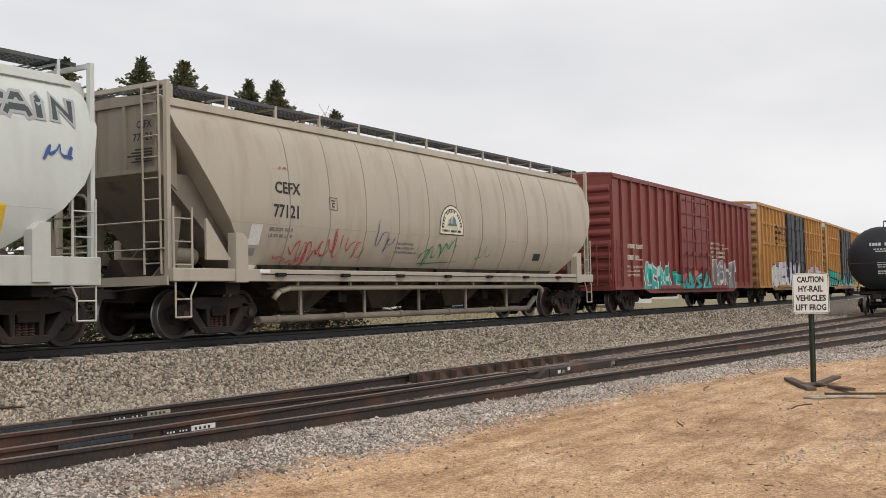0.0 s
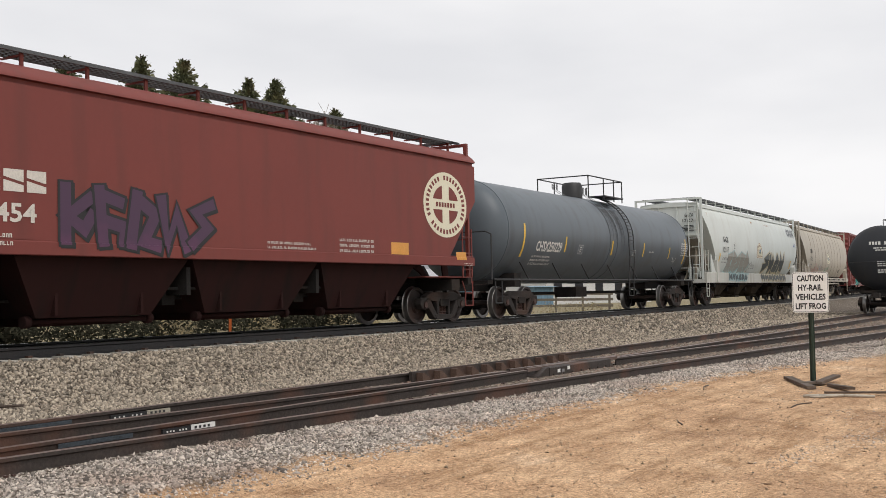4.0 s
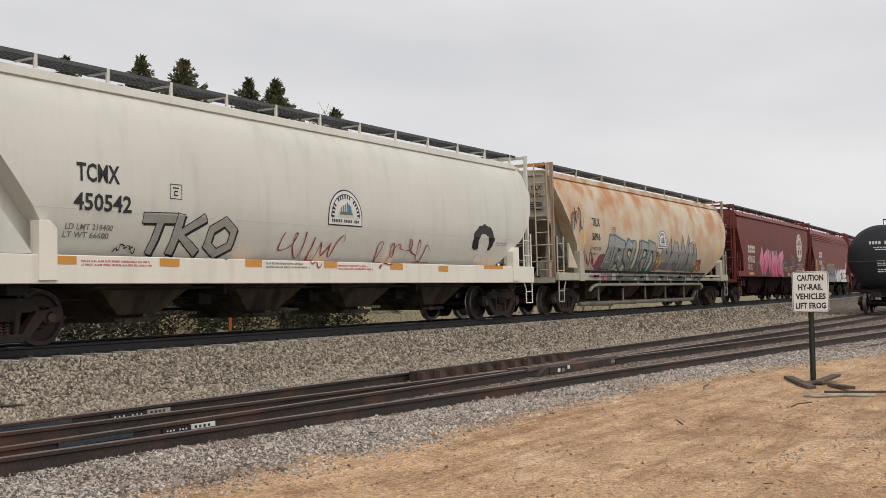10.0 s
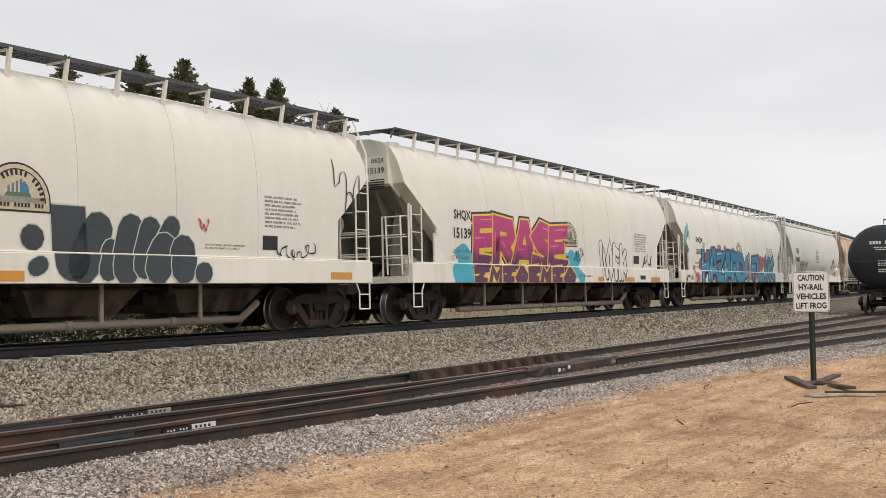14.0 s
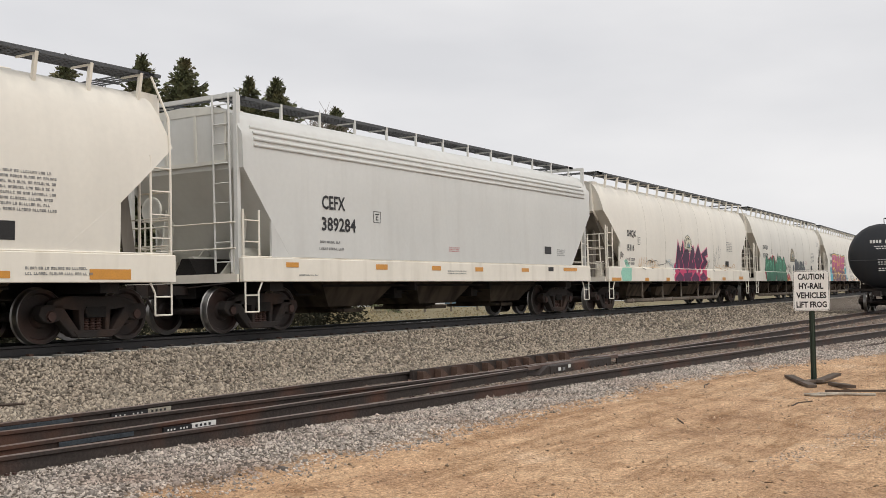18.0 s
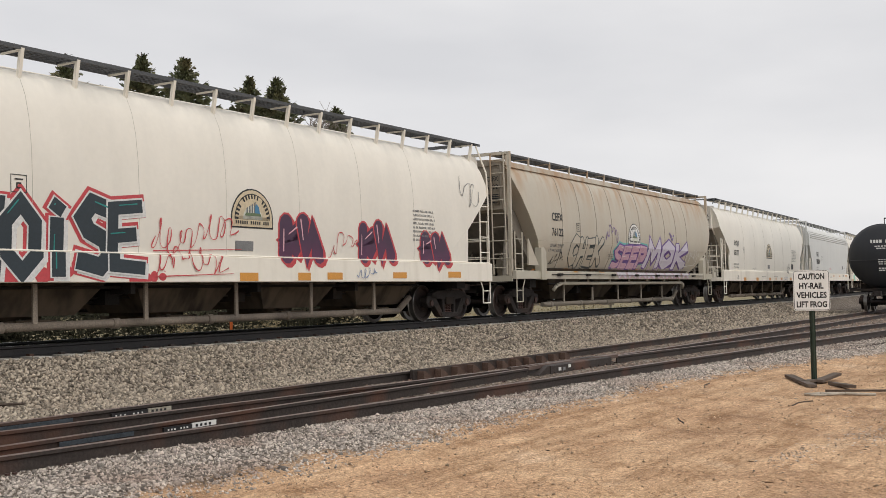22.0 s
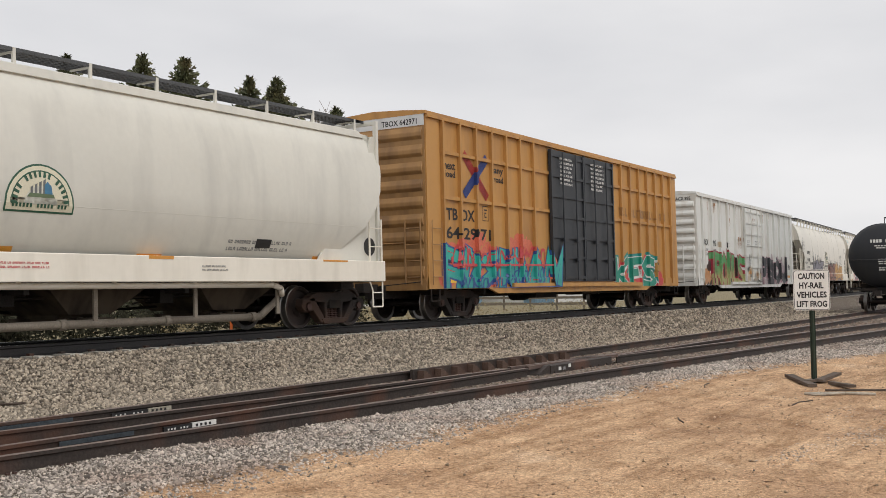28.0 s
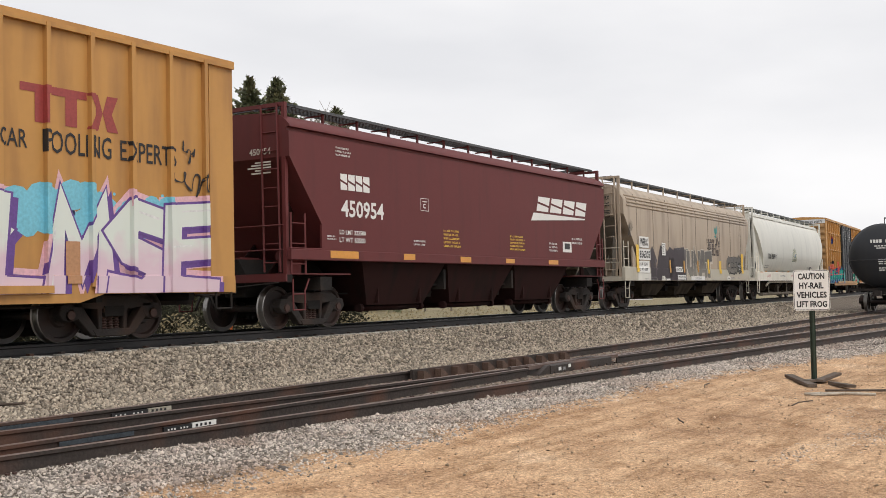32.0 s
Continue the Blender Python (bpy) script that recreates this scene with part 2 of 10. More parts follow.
def ground_material():
    m = bpy.data.materials.new("ground_mixed")
    m.use_nodes = True
    n, l = m.node_tree.nodes, m.node_tree.links
    b = n["Principled BSDF"]
    b.inputs["Roughness"].default_value, b.inputs["Specular IOR Level"].default_value = 0.95, 0.2
    tc = n.new("ShaderNodeTexCoord")

    def tex(scale, detail=4, rough=0.55):
        t = n.new("ShaderNodeTexNoise")
        t.inputs["Scale"].default_value, t.inputs["Detail"].default_value, t.inputs["Roughness"].default_value = scale, detail, rough
        l.new(tc.outputs["Object"], t.inputs["Vector"])
        return t.outputs["Fac"]

    def ramp(fac, stops):
        r = n.new("ShaderNodeValToRGB")
        while len(r.color_ramp.elements) < len(stops):
            r.color_ramp.elements.new(0.5)
        for e, (p, c) in zip(r.color_ramp.elements, stops):
            e.position, e.color = p, (*c, 1)
        l.new(fac, r.inputs["Fac"])
        return r.outputs["Color"]

    def mixed(fac, a, c, blend="MIX"):
        x = n.new("ShaderNodeMix")
        x.data_type, x.blend_type = "RGBA", blend
        if isinstance(fac, float):
            x.inputs["Factor"].default_value = fac
        else:
            l.new(fac, x.inputs["Factor"])
        l.new(a, x.inputs["A"])
        l.new(c, x.inputs["B"])
        return x.outputs["Result"]

    dirt = ramp(tex(0.8, 8, 0.68), [(0.30, (0.29, 0.175, 0.105)), (0.44, (0.445, 0.285, 0.168)), (0.56, (0.52, 0.348, 0.21)), (0.72, (0.585, 0.43, 0.295))])
    grit = ramp(tex(34, 8, 0.95), [(0.40, (0.26, 0.22, 0.19)), (0.5, (1.0, 1.0, 1.0)), (0.60, (1.7, 1.7, 1.7))])
    clod = ramp(tex(16, 6, 0.8), [(0.34, (0.58, 0.48, 0.40)), (0.5, (1.0, 1.0, 1.0)), (0.66, (1.26, 1.24, 1.22))])
    dirt = mixed(0.9, dirt, grit, "MULTIPLY")
    dirt = mixed(0.8, dirt, clod, "MULTIPLY")
    damp = ramp(tex(1.7, 5, 0.65), [(0.54, (1, 1, 1)), (0.70, (0.62, 0.55, 0.49))])
    dirt = mixed(0.8, dirt, damp, "MULTIPLY")
    mp = n.new("ShaderNodeMapping")
    mp.inputs["Scale"].default_value, mp.inputs["Rotation"].default_value = (0.22, 1.6, 1.0), (0, 0, radians(4))
    tn = n.new("ShaderNodeTexNoise")
    tn.inputs["Scale"].default_value, tn.inputs["Detail"].default_value, tn.inputs["Roughness"].default_value = 2.2, 7, 0.7
    l.new(tc.outputs["Object"], mp.inputs["Vector"])
    l.new(mp.outputs["Vector"], tn.inputs["Vector"])
    track = ramp(tn.outputs["Fac"], [(0.36, (0.66, 0.60, 0.54)), (0.5, (1.0, 1.0, 1.0)), (0.64, (1.22, 1.24, 1.26))])
    dirt = mixed(0.9, dirt, track, "MULTIPLY")
    vor = n.new("ShaderNodeTexVoronoi")
    vor.inputs["Scale"].default_value = 19
    l.new(tc.outputs["Object"], vor.inputs["Vector"])
    sep = n.new("ShaderNodeSeparateColor")
    l.new(vor.outputs["Color"], sep.inputs["Color"])
    stone = ramp(sep.outputs[0], [(0.0, (0.10, 0.078, 0.06)), (0.45, (0.21, 0.172, 0.136)), (0.8, (0.33, 0.285, 0.235)), (1.0, (0.5, 0.45, 0.39))])
    # shade in the gaps between stones, painted into their colour
    gap_shade = ramp(vor.outputs["Distance"], [(0.30, (1, 1, 1)), (0.62, (0.25, 0.22, 0.2))])
    stone = mixed(0.85, stone, gap_shade, "MULTIPLY")
    grass = ramp(tex(3.0, 6, 0.7), [(0.3, (0.11, 0.105, 0.05)), (0.5, (0.22, 0.185, 0.11)), (0.7, (0.34, 0.28, 0.185))])
    at = n.new("ShaderNodeAttribute")
    at.attribute_name = "cover"
    sp = n.new("ShaderNodeSeparateColor")
    l.new(at.outputs["Color"], sp.inputs["Color"])
    col = mixed(sp.outputs[0], dirt, stone)
    col = mixed(sp.outputs[1], col, grass)
    # track bed: grime plus the shade under the train, multiplied into the colour
    shady_grime = ramp(tex(20, 4), [(0.3, (0.12, 0.11, 0.10)), (0.7, (0.3, 0.28, 0.26))])
    black = mixed(1.0, col, shady_grime, "MULTIPLY")
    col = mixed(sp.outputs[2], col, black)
    l.new(col, b.inputs["Base Color"])
    bp = n.new("ShaderNodeBump")
    bp.inputs["Strength"].default_value, bp.inputs["Distance"].default_value = 0.35, 0.03
    l.new(tex(30, 6, 0.8), bp.inputs["Height"])
    l.new(bp.outputs["Normal"], b.inputs["Normal"])
    return m


def axis_steps(rows):
    out = []
    for a, b, d in rows:
        k = max(1, round((b - a) / d))
        out += [a + (b - a) * i / k for i in range(k)]
    return out + [rows[-1][1]]


def build_ground():
    xs = axis_steps([(-3000, -300, 300), (-300, -20, 20), (-20, 2, 1.0), (2, 30, 0.16), (30, 80, 0.6), (80, 300, 8), (300, 3000, 300)])
    ys = axis_steps([(-2500, -200, 300), (-200, -20, 15), (-20, -14.5, 0.6), (-14.5, -8.4, 0.1), (-8.4, 2.6, 0.25), (2.6, 8, 0.6), (8, 60, 5), (60, 400, 40), (400, 3000, 300)])
    bm = bmesh.new()
    lay = bm.verts.layers.float_color.new("cover")
    grid = []
    for y in ys:
        row = []
        for x in xs:
            off = R_MAIN - math.hypot(x, R_MAIN - y)
            near = abs(x) < 320 and -60 < y < 80
            v = bm.verts.new((x, y, ground_z(x, y) if near else (-0.5 if y > 0 else -0.78)))
            g = edge_gravel(x)
            stone = min(1, max(0, (y - g) / 0.35 + 0.5 + 0.9 * noise.noise((x * 2.5, y * 2.5, 1)))) if -6 < x else 1.0
            # mask of the painted shade and grime, strongest between the rails
            grime_shade = min(1, max(0, (1.55 - abs(off)) / 0.4 + 0.3 * noise.noise((x * 2, y * 2, 5))))
            grassy = min(1, max(0, (off - 3.3) / 0.6 + 0.6 * noise.noise((x * 1.3, y * 1.3, 2))))
            if y < -60 or abs(x) > 200:
                grassy = 1.0
            v[lay] = (stone, grassy, grime_shade, 1)
            row.append(v)
        grid.append(row)
    for r0, r1 in zip(grid, grid[1:]):
        for i in range(len(xs) - 1):
            bm.faces.new((r0[i], r0[i + 1], r1[i + 1], r1[i])).smooth = True
    me = bpy.data.meshes.new("ground")
    bm.to_mesh(me)
    bm.free()
    me.materials.append(ground_material())
    return tagged(new("ground", me), "tan dirt yard, grey ballast and dry grass verge", "ground", kind="structure")


build_ground()


# ---- main line and turnout ----
def build_main_track():
    tr = thing("main_track", "curved main line of rusty rails on concrete ties", "railway track", kind="structure")
    for off in (-0.7525, 0.7525):
        bm = bmesh.new()
        pts = []
        for s in axis_steps([(-460, -20, 10), (-20, 120, 2), (120, 500, 10)]):
            p, a = main_at(s, off, -off * math.sin(LEAN))
            pts.append((p, a))
        sweep(bm, RAIL_PROF, pts, RAIL_MATS)
        part("rail", bm, [MAINRAIL, MAINRAIL, SHINE], tr)
    bm = bmesh.new()
    prism_yz(bm, [(-1.3, -0.36), (1.3, -0.36), (1.3, -0.200), (1.24, -0.172), (-1.24, -0.172), (-1.3, -0.200)], -0.13, 0.13)
    tidy(bm)
    tie = bpy.data.meshes.new("tie")
    bm.to_mesh(tie)
    bm.free()
    bm = bmesh.new()
    for off in (-0.7525, 0.7525):
        for e in (-0.12, 0.12):
            box(bm, -0.04, 0.04, off + e - 0.045, off + e + 0.045, -0.185, -0.135)
    clip = bpy.data.meshes.new("rail_clip")
    bm.to_mesh(clip)
    bm.free()
    for i in range(-6, 180):
        p, a = main_at(i * 0.61, 0, 0)
        t = part_of("tie", tie, CONCRETE, tr, at=Matrix.Translation(p) @ pose(0, 0, 0, math.degrees(-LEAN), 0, math.degrees(a)))
        if 8 < i < 70:
            part_of("rail_clip", clip, RAILM, t)
    bm = bmesh.new()
    for i in list(range(-700, -6)) + list(range(180, 780)):
        p, a = main_at(i * 0.61, 0, 0)
        box(bm, -0.13, 0.13, -1.3, 1.3, -0.36, -0.19, m=Matrix.Translation(p) @ Matrix.Rotation(a, 4, "Z"))
    tagged(part("far_ties", bm, CONCRETE, tr), kind="stuff")


build_main_track()


def rail_line(fn, off, x0, x1, z=ZN, step=1.0):
    pts = []
    k = max(2, round((x1 - x0) / step))
    for i in range(k + 1):
        x = x0 + (x1 - x0) * i / k
        d = (fn(x + 0.05) - fn(x - 0.05)) / 0.1
        h = math.atan(d)
        pts.append((Vector((x - off * math.sin(h), fn(x) + off * math.cos(h), z)), h))
    return pts


G = 0.7525


def build_turnout():
    tr = thing("turnout", "rusty turnout with a lift frog set in white gravel", "railway switch", kind="structure")
    for fn, off, x0, x1 in ((route_a, -G, -40, 90), (route_b, G, -40, 150), (route_b, -G, -40, FROG_X - 1.6), (route_a, G, -1, FROG_X - 1.9), (route_b, -G, FROG_X + 2.2, 150), (route_a, G, FROG_X + 1.9, 90)):
        bm = bmesh.new()
        sweep(bm, RAIL_PROF, rail_line(fn, off, x0, x1), [0, 0, 0, 0, 0, 0, 1, 1, 1, 0, 0, 0, 0, 0])
        part("rail", bm, [RAILM, RAILTOP], tr)
    # the frog: a cast block with two flangeways, its wing rails and a running wedge
    frog = bmesh.new()
    prof = [(-0.25, -0.18), (0.15, -0.18), (0.15, 0.012), (-0.22, 0.012), (-0.25, -0.006)]
    sweep(frog, prof, rail_line(route_b, -G + 0.10, FROG_X - 1.0, FROG_X + 1.6), None)
    frog = part("frog", frog, [RAILM, RAILTOP], tr, "cast steel lift frog with white inspection marks")
    for fn, off, x0, x1 in ((route_b, -G, FROG_X - 1.6, FROG_X + 2.2), (route_a, G, FROG_X - 1.9, FROG_X + 1.9)):
        bm = bmesh.new()
        sweep(bm, [(-0.036, -0.06), (0.036, -0.06), (0.036, 0), (-0.036, 0)], rail_line(fn, off, x0, x1, ZN + 0.026), [0, 1, 1, 1])
        part("wing_rail", bm, [RAILM, RAILTOP], frog)
    for x, up, m in ((16.90, 0, WHITE), (17.07, -0.01, GREYTXT), (17.29, 0.028, WHITE)):
        bm = bmesh.new()
        yb = route_b(x) - G
        box(bm, x, x + 0.095, yb - 0.158, yb - 0.13, ZN - 0.10 + up, ZN - 0.040 + up)
        part("inspection_mark", bm, m, frog)
    bm = bmesh.new()
    yn = route_b(FROG_X) - G
    prism_xz(bm, [(FROG_X - 1.45, ZN - 0.18), (FROG_X - 1.0, ZN - 0.18), (FROG_X - 1.0, ZN + 0.010), (FROG_X - 1.08, ZN + 0.004), (FROG_X - 1.40, ZN - 0.12)], yn - 0.14, yn + 0.24)
    part("frog_nose", tidy(bm), RAILM, frog, "sloping nose of the frog")
    for k in range(7):
        bm = bmesh.new()
        x = FROG_X - 0.85 + k * 0.37
        rod(bm, (x, route_b(x) - G - 0.17, ZN - 0.12), (x, route_b(x) - G - 0.13, ZN - 0.12), 0.022, 8)
        part("frog_bolt", bm, RAILM, frog)
    # guard rail on braces beside the far rail
    bm = bmesh.new()
    sweep(bm, [(-0.03, -0.16), (0.03, -0.16), (0.03, 0.02), (-0.03, 0.02)], rail_line(route_b, G - 0.115, 14.6, 20.4), None)
    guard = part("guard_rail", bm, [RAILM], tr, "rusty guard rail on cast braces")
    brace = bmesh.new()
    prism_xz(brace, [(-0.03, -0.17), (0.20, -0.17), (0.20, -0.10), (0.03, 0.0), (-0.03, 0.0)], -0.16, -0.035)
    tidy(brace)
    bme = bpy.data.meshes.new("brace")
    brace.to_mesh(bme)
    brace.free()
    for i in range(11):
        x = 14.75 + i * 0.53
        part_of("brace", bme, mat("brace_rust", (0.105, 0.062, 0.044), 0.8, 0.1, 0.35, 6, 60, 0.3), guard, at=Matrix.Translation((x, route_b(x) + G - 0.115, ZN)))
    # timber ties with plates, spikes and paint marks
    bm = bmesh.new()
    box(bm, -0.115, 0.115, -1.6, 1.5, -0.36, -0.185)
    tme = bpy.data.meshes.new("timber")
    bm.to_mesh(tme)
    bm.free()
    bm = bmesh.new()
    for off in (-G, G):
        box(bm, -0.10, 0.10, off - 0.17, off + 0.17, -0.186, -0.165)
        for e in (-0.1, 0.1):
            box(bm, -0.05, -0.02, off + e - 0.015, off + e + 0.015, -0.17, -0.135)
            box(bm, 0.02, 0.05, off + e - 0.015, off + e + 0.015, -0.17, -0.135)
    pme = bpy.data.meshes.new("tie_plate")
    bm.to_mesh(pme)
    bm.free()
    for i in range(0, 118):
        x = 1.5 + i * 0.52
        for fn in (route_b, route_a):
            if fn is route_a and x < FROG_X + 1:
                if i % 1 == 0:
                    part_of("tie_plate", pme, SPRING, tr, at=Matrix.Translation((x, route_a(x), ZN)))
                continue
            t = part_of("timber", tme, TIMBER, tr, at=Matrix.Translation((x, fn(x), ZN - (0.006 if fn is route_a else 0))))
            part_of("tie_plate", pme, SPRING, t, at=Matrix.Translation((0, 0, 0.006 if fn is route_a else 0)))
    # painted marks on the webs of the closure rails
    for off, xa, xm, xb in ((G, 8.55, 9.05, 9.42), (-G, 7.95, 8.30, 8.66)):
        y = Y_B + off - 0.036
        bm = bmesh.new()
        box(bm, xa - 0.05, xm, y - 0.004, y + 0.02, ZN - 0.105, ZN - 0.055)
        part("black_paint_band", bm, BLACK, tr)
        bm = bmesh.new()
        box(bm, xm, xb, y - 0.004, y + 0.02, ZN - 0.105, ZN - 0.052)
        part("white_paint_band", bm, mat("worn_cream_paint", (0.38, 0.35, 0.28), 0.7, 0, 0.3, 8, 60, 0.1, (0.10, 0.07, 0.05), 0.8) if off > 0 else WHITE, tr)
        for k in range(7):
            if k != 3:
                bm = bmesh.new()
                x = xa + (xm - xa - 0.04) * k / 7
                box(bm, x, x + 0.02, y - 0.008, y - 0.003, ZN - 0.094, ZN - 0.076)
                part("paint_mark", bm, WHITE, tr)
        for k in range(4):
            bm = bmesh.new()
            x = xm + 0.05 + (xb - xm - 0.1) * k / 4
            box(bm, x, x + 0.03, y - 0.008, y - 0.003, ZN - 0.095, ZN - 0.068)
            part("paint_mark", bm, BLACK, tr)
    # bare steel where a rail was ground
    for off, xa, xb in ((-G, 6.6, 7.5), (G, 6.9, 7.95)):
        bm = bmesh.new()
        box(bm, xa, xb, Y_B + off - 0.042, Y_B + off - 0.037, ZN - 0.085, ZN - 0.04)
        part("ground_patch", bm, mat("ground_steel", (0.10, 0.12, 0.14), 0.4, 0.7, 0.3, 3, 40, 0.1), tr)


build_turnout()
# ---- rolling stock ----
CACHE = {}
SIDE = {}                            # near side of each car, for what is painted on it
CARS = []                            # rows of thing, s at 0 s, trucks' wheelsets
V0, ACC = 12.9367, 0.00256


def made(key, fn):
    """The mesh of that key, built once."""
    if key not in CACHE:
        bm = bmesh.new()
        fn(bm)
        tidy(bm)
        for e in bm.edges:
            if len(e.link_faces) == 2 and e.calc_face_angle(0) > 0.6:
                e.smooth = False
        me = bpy.data.meshes.new(key if isinstance(key, str) else key[0])
        bm.to_mesh(me)
        bm.free()
        CACHE[key] = me
    return CACHE[key]


WR = 0.457                           # wheel radius


def wheelset_mesh(bm):
    prof = [(-0.08, 0.08), (-0.10, 0.09), (-0.10, 0.17), (-0.04, 0.20), (-0.03, 0.36), (-0.085, 0.385), (-0.085, 0.385), (-0.085, 0.445, 1), (-0.075, WR, 1), (0.045, WR + 0.006, 1), (0.06, WR + 0.028, 1), (0.075, WR + 0.02, 1), (0.075, 0.39), (0.03, 0.36), (0.03, 0.2), (0.07, 0.16), (0.08, 0.08)]
    for c, f in ((-0.7525, 1), (0.7525, -1)):
        lathe(bm, [(r[0] * f, *r[1:]) for r in prof], "Y", 32, 0, True, (0, c, 0))
    rod(bm, (0, -1.08, 0), (0, 1.08, 0), 0.075, 12)
    # bolts of the end caps and holes of the plates
    for s in (-1, 1):
        for k in range(3):
            a = k * 2.094
            rod(bm, (0.045 * math.cos(a), s * 1.08, 0.045 * math.sin(a)), (0.045 * math.cos(a), s * 1.10, 0.045 * math.sin(a)), 0.015, 6)


def sideframe_mesh(bm):
    # heavy cast frame: top chord, two pedestals, slanting struts, columns, bottom chord
    y0, y1 = -0.10, 0.10
    prism_xz(bm, [(-0.82, 0.12), (-0.55, 0.20), (0.55, 0.20), (0.82, 0.12), (0.88, 0.0), (0.62, 0.0), (0.42, -0.03), (-0.42, -0.03), (-0.62, 0.0), (-0.88, 0.0)], y0, y1)
    for f in (-1, 1):
        prism_xz(bm, [(f * 0.64, 0.08), (f * 1.07, 0.05), (f * 1.12, -0.10), (f * 1.04, -0.20), (f * 0.92, -0.24), (f * 0.74, -0.20), (f * 0.66, -0.10)], y0, y1)
        prism_xz(bm, [(f * 0.64, 0.02), (f * 0.78, -0.14), (f * 0.46, -0.47), (f * 0.24, -0.49), (f * 0.34, -0.38)], y0 * 0.95, y1 * 0.95)
        prism_xz(bm, [(f * 0.22, 0.05), (f * 0.34, 0.05), (f * 0.30, -0.40), (f * 0.22, -0.40)], y0 * 0.9, y1 * 0.9)
    prism_xz(bm, [(-0.46, -0.37), (0.46, -0.37), (0.36, -0.50), (-0.36, -0.50)], y0 * 1.05, y1 * 1.05)
    prism_xz(bm, [(-0.21, 0.0), (0.21, 0.0), (0.21, -0.10), (-0.21, -0.10)], y0 * 1.25, y1)
    bmesh.ops.bevel(bm, geom=bm.edges[:], offset=0.014, segments=1, affect="EDGES")


def spring_mesh(bm):
    for cx in (-0.13, 0.0, 0.13):
        prof, z = [], -0.375
        for k in range(6):
            prof += [(z, 0.052), (z + 0.016, 0.066), (z + 0.03, 0.052), (z + 0.031, 0.044), (z + 0.044, 0.044)]
            z += 0.045
        lathe(bm, prof, "Z", 10, 0, True, (cx, 0, 0))


def bearing_mesh(bm):
    rod(bm, (0, -0.10, 0), (0, 0.12, 0), 0.105, 14)
    rod(bm, (0, -0.125, 0), (0, -0.10, 0), 0.075, 12)
    box(bm, -0.13, 0.13, -0.07, 0.07, 0.07, 0.12)


def bolster_mesh(bm):
    prism_xz(bm, [(-0.2, 0.02), (0.2, 0.02), (0.2, -0.16), (-0.2, -0.16)], -1.12, 1.12)
    rod(bm, (0, 0, 0.0), (0, 0, 0.16), 0.2, 12)
    for f in (-1, 1):
        box(bm, f * 0.4 - 0.05, f * 0.4 + 0.05, -0.62, 0.62, -0.28, -0.14)
        for y in (-0.6, 0.6):
            prism_xz(bm, [(f * 0.33, -0.32), (f * 0.42, -0.34), (f * 0.42, -0.02), (f * 0.36, 0.0)], y - 0.12, y + 0.12)


def add_truck(car, x, bearing=None):
    """A two-axle truck under car; returns its two wheelsets."""
    tk = part_of("truck", made("bolster", bolster_mesh), UNDER, car, at=Matrix.Translation((x, 0, 0.58)))
    sets = []
    for dx in (-0.889, 0.889):
        sets.append(part_of("wheelset", made("wheelset", wheelset_mesh), [WHEEL, RIM], tk, at=Matrix.Translation((dx, 0, WR - 0.58))))
    for y in (-0.99, 0.99):
        part_of("side_frame", made("sideframe", sideframe_mesh), STEEL_DARK, tk, at=Matrix.Translation((0, y, 0.0)))
        part_of("spring_nest", made("spring", spring_mesh), SPRING, tk, at=Matrix.Translation((0, y, 0)))
        for dx in (-0.889, 0.889):
            part_of("bearing", made("bearing", bearing_mesh), bearing or SPRING, tk, at=Matrix.Translation((dx, y, WR - 0.58)) @ (pose(0, 0, 0, 0, 0, 180) if y > 0 else Matrix()))
    return sets


def coupler_mesh(bm):
    box(bm, -0.55, 0.1, -0.07, 0.07, 0.78, 0.95)
    prism_xz(bm, [(-0.78, 0.76), (-0.5, 0.74), (-0.5, 0.98), (-0.78, 0.98)], -0.13, 0.13)
    rod(bm, (-0.6, 0.3, 0.72), (-0.75, 0.3, 0.45), 0.025, 8)
    rod(bm, (-0.1, 0.3, 0.8), (-0.6, 0.3, 0.72), 0.025, 8)
    rod(bm, (-0.16, -1.4, 0.98), (-0.2, -0.2, 0.9), 0.014, 6)


def add_ends(car, L):
    for m in (Matrix(), Matrix.Translation((L, 0, 0)) @ Matrix.Rotation(math.pi, 4, "Z")):
        part_of("coupler", made("coupler", coupler_mesh), STEEL_DARK, car, at=m)


def mirror_x(L):
    return Matrix.Translation((L, 0, 0)) @ Matrix.Rotation(math.pi, 4, "Z")


def new_car(name, label, category, xi, L):
    car = thing(name, label, category, "cars of the freight train")
    CARS.append((car, xi, L, []))
    return car


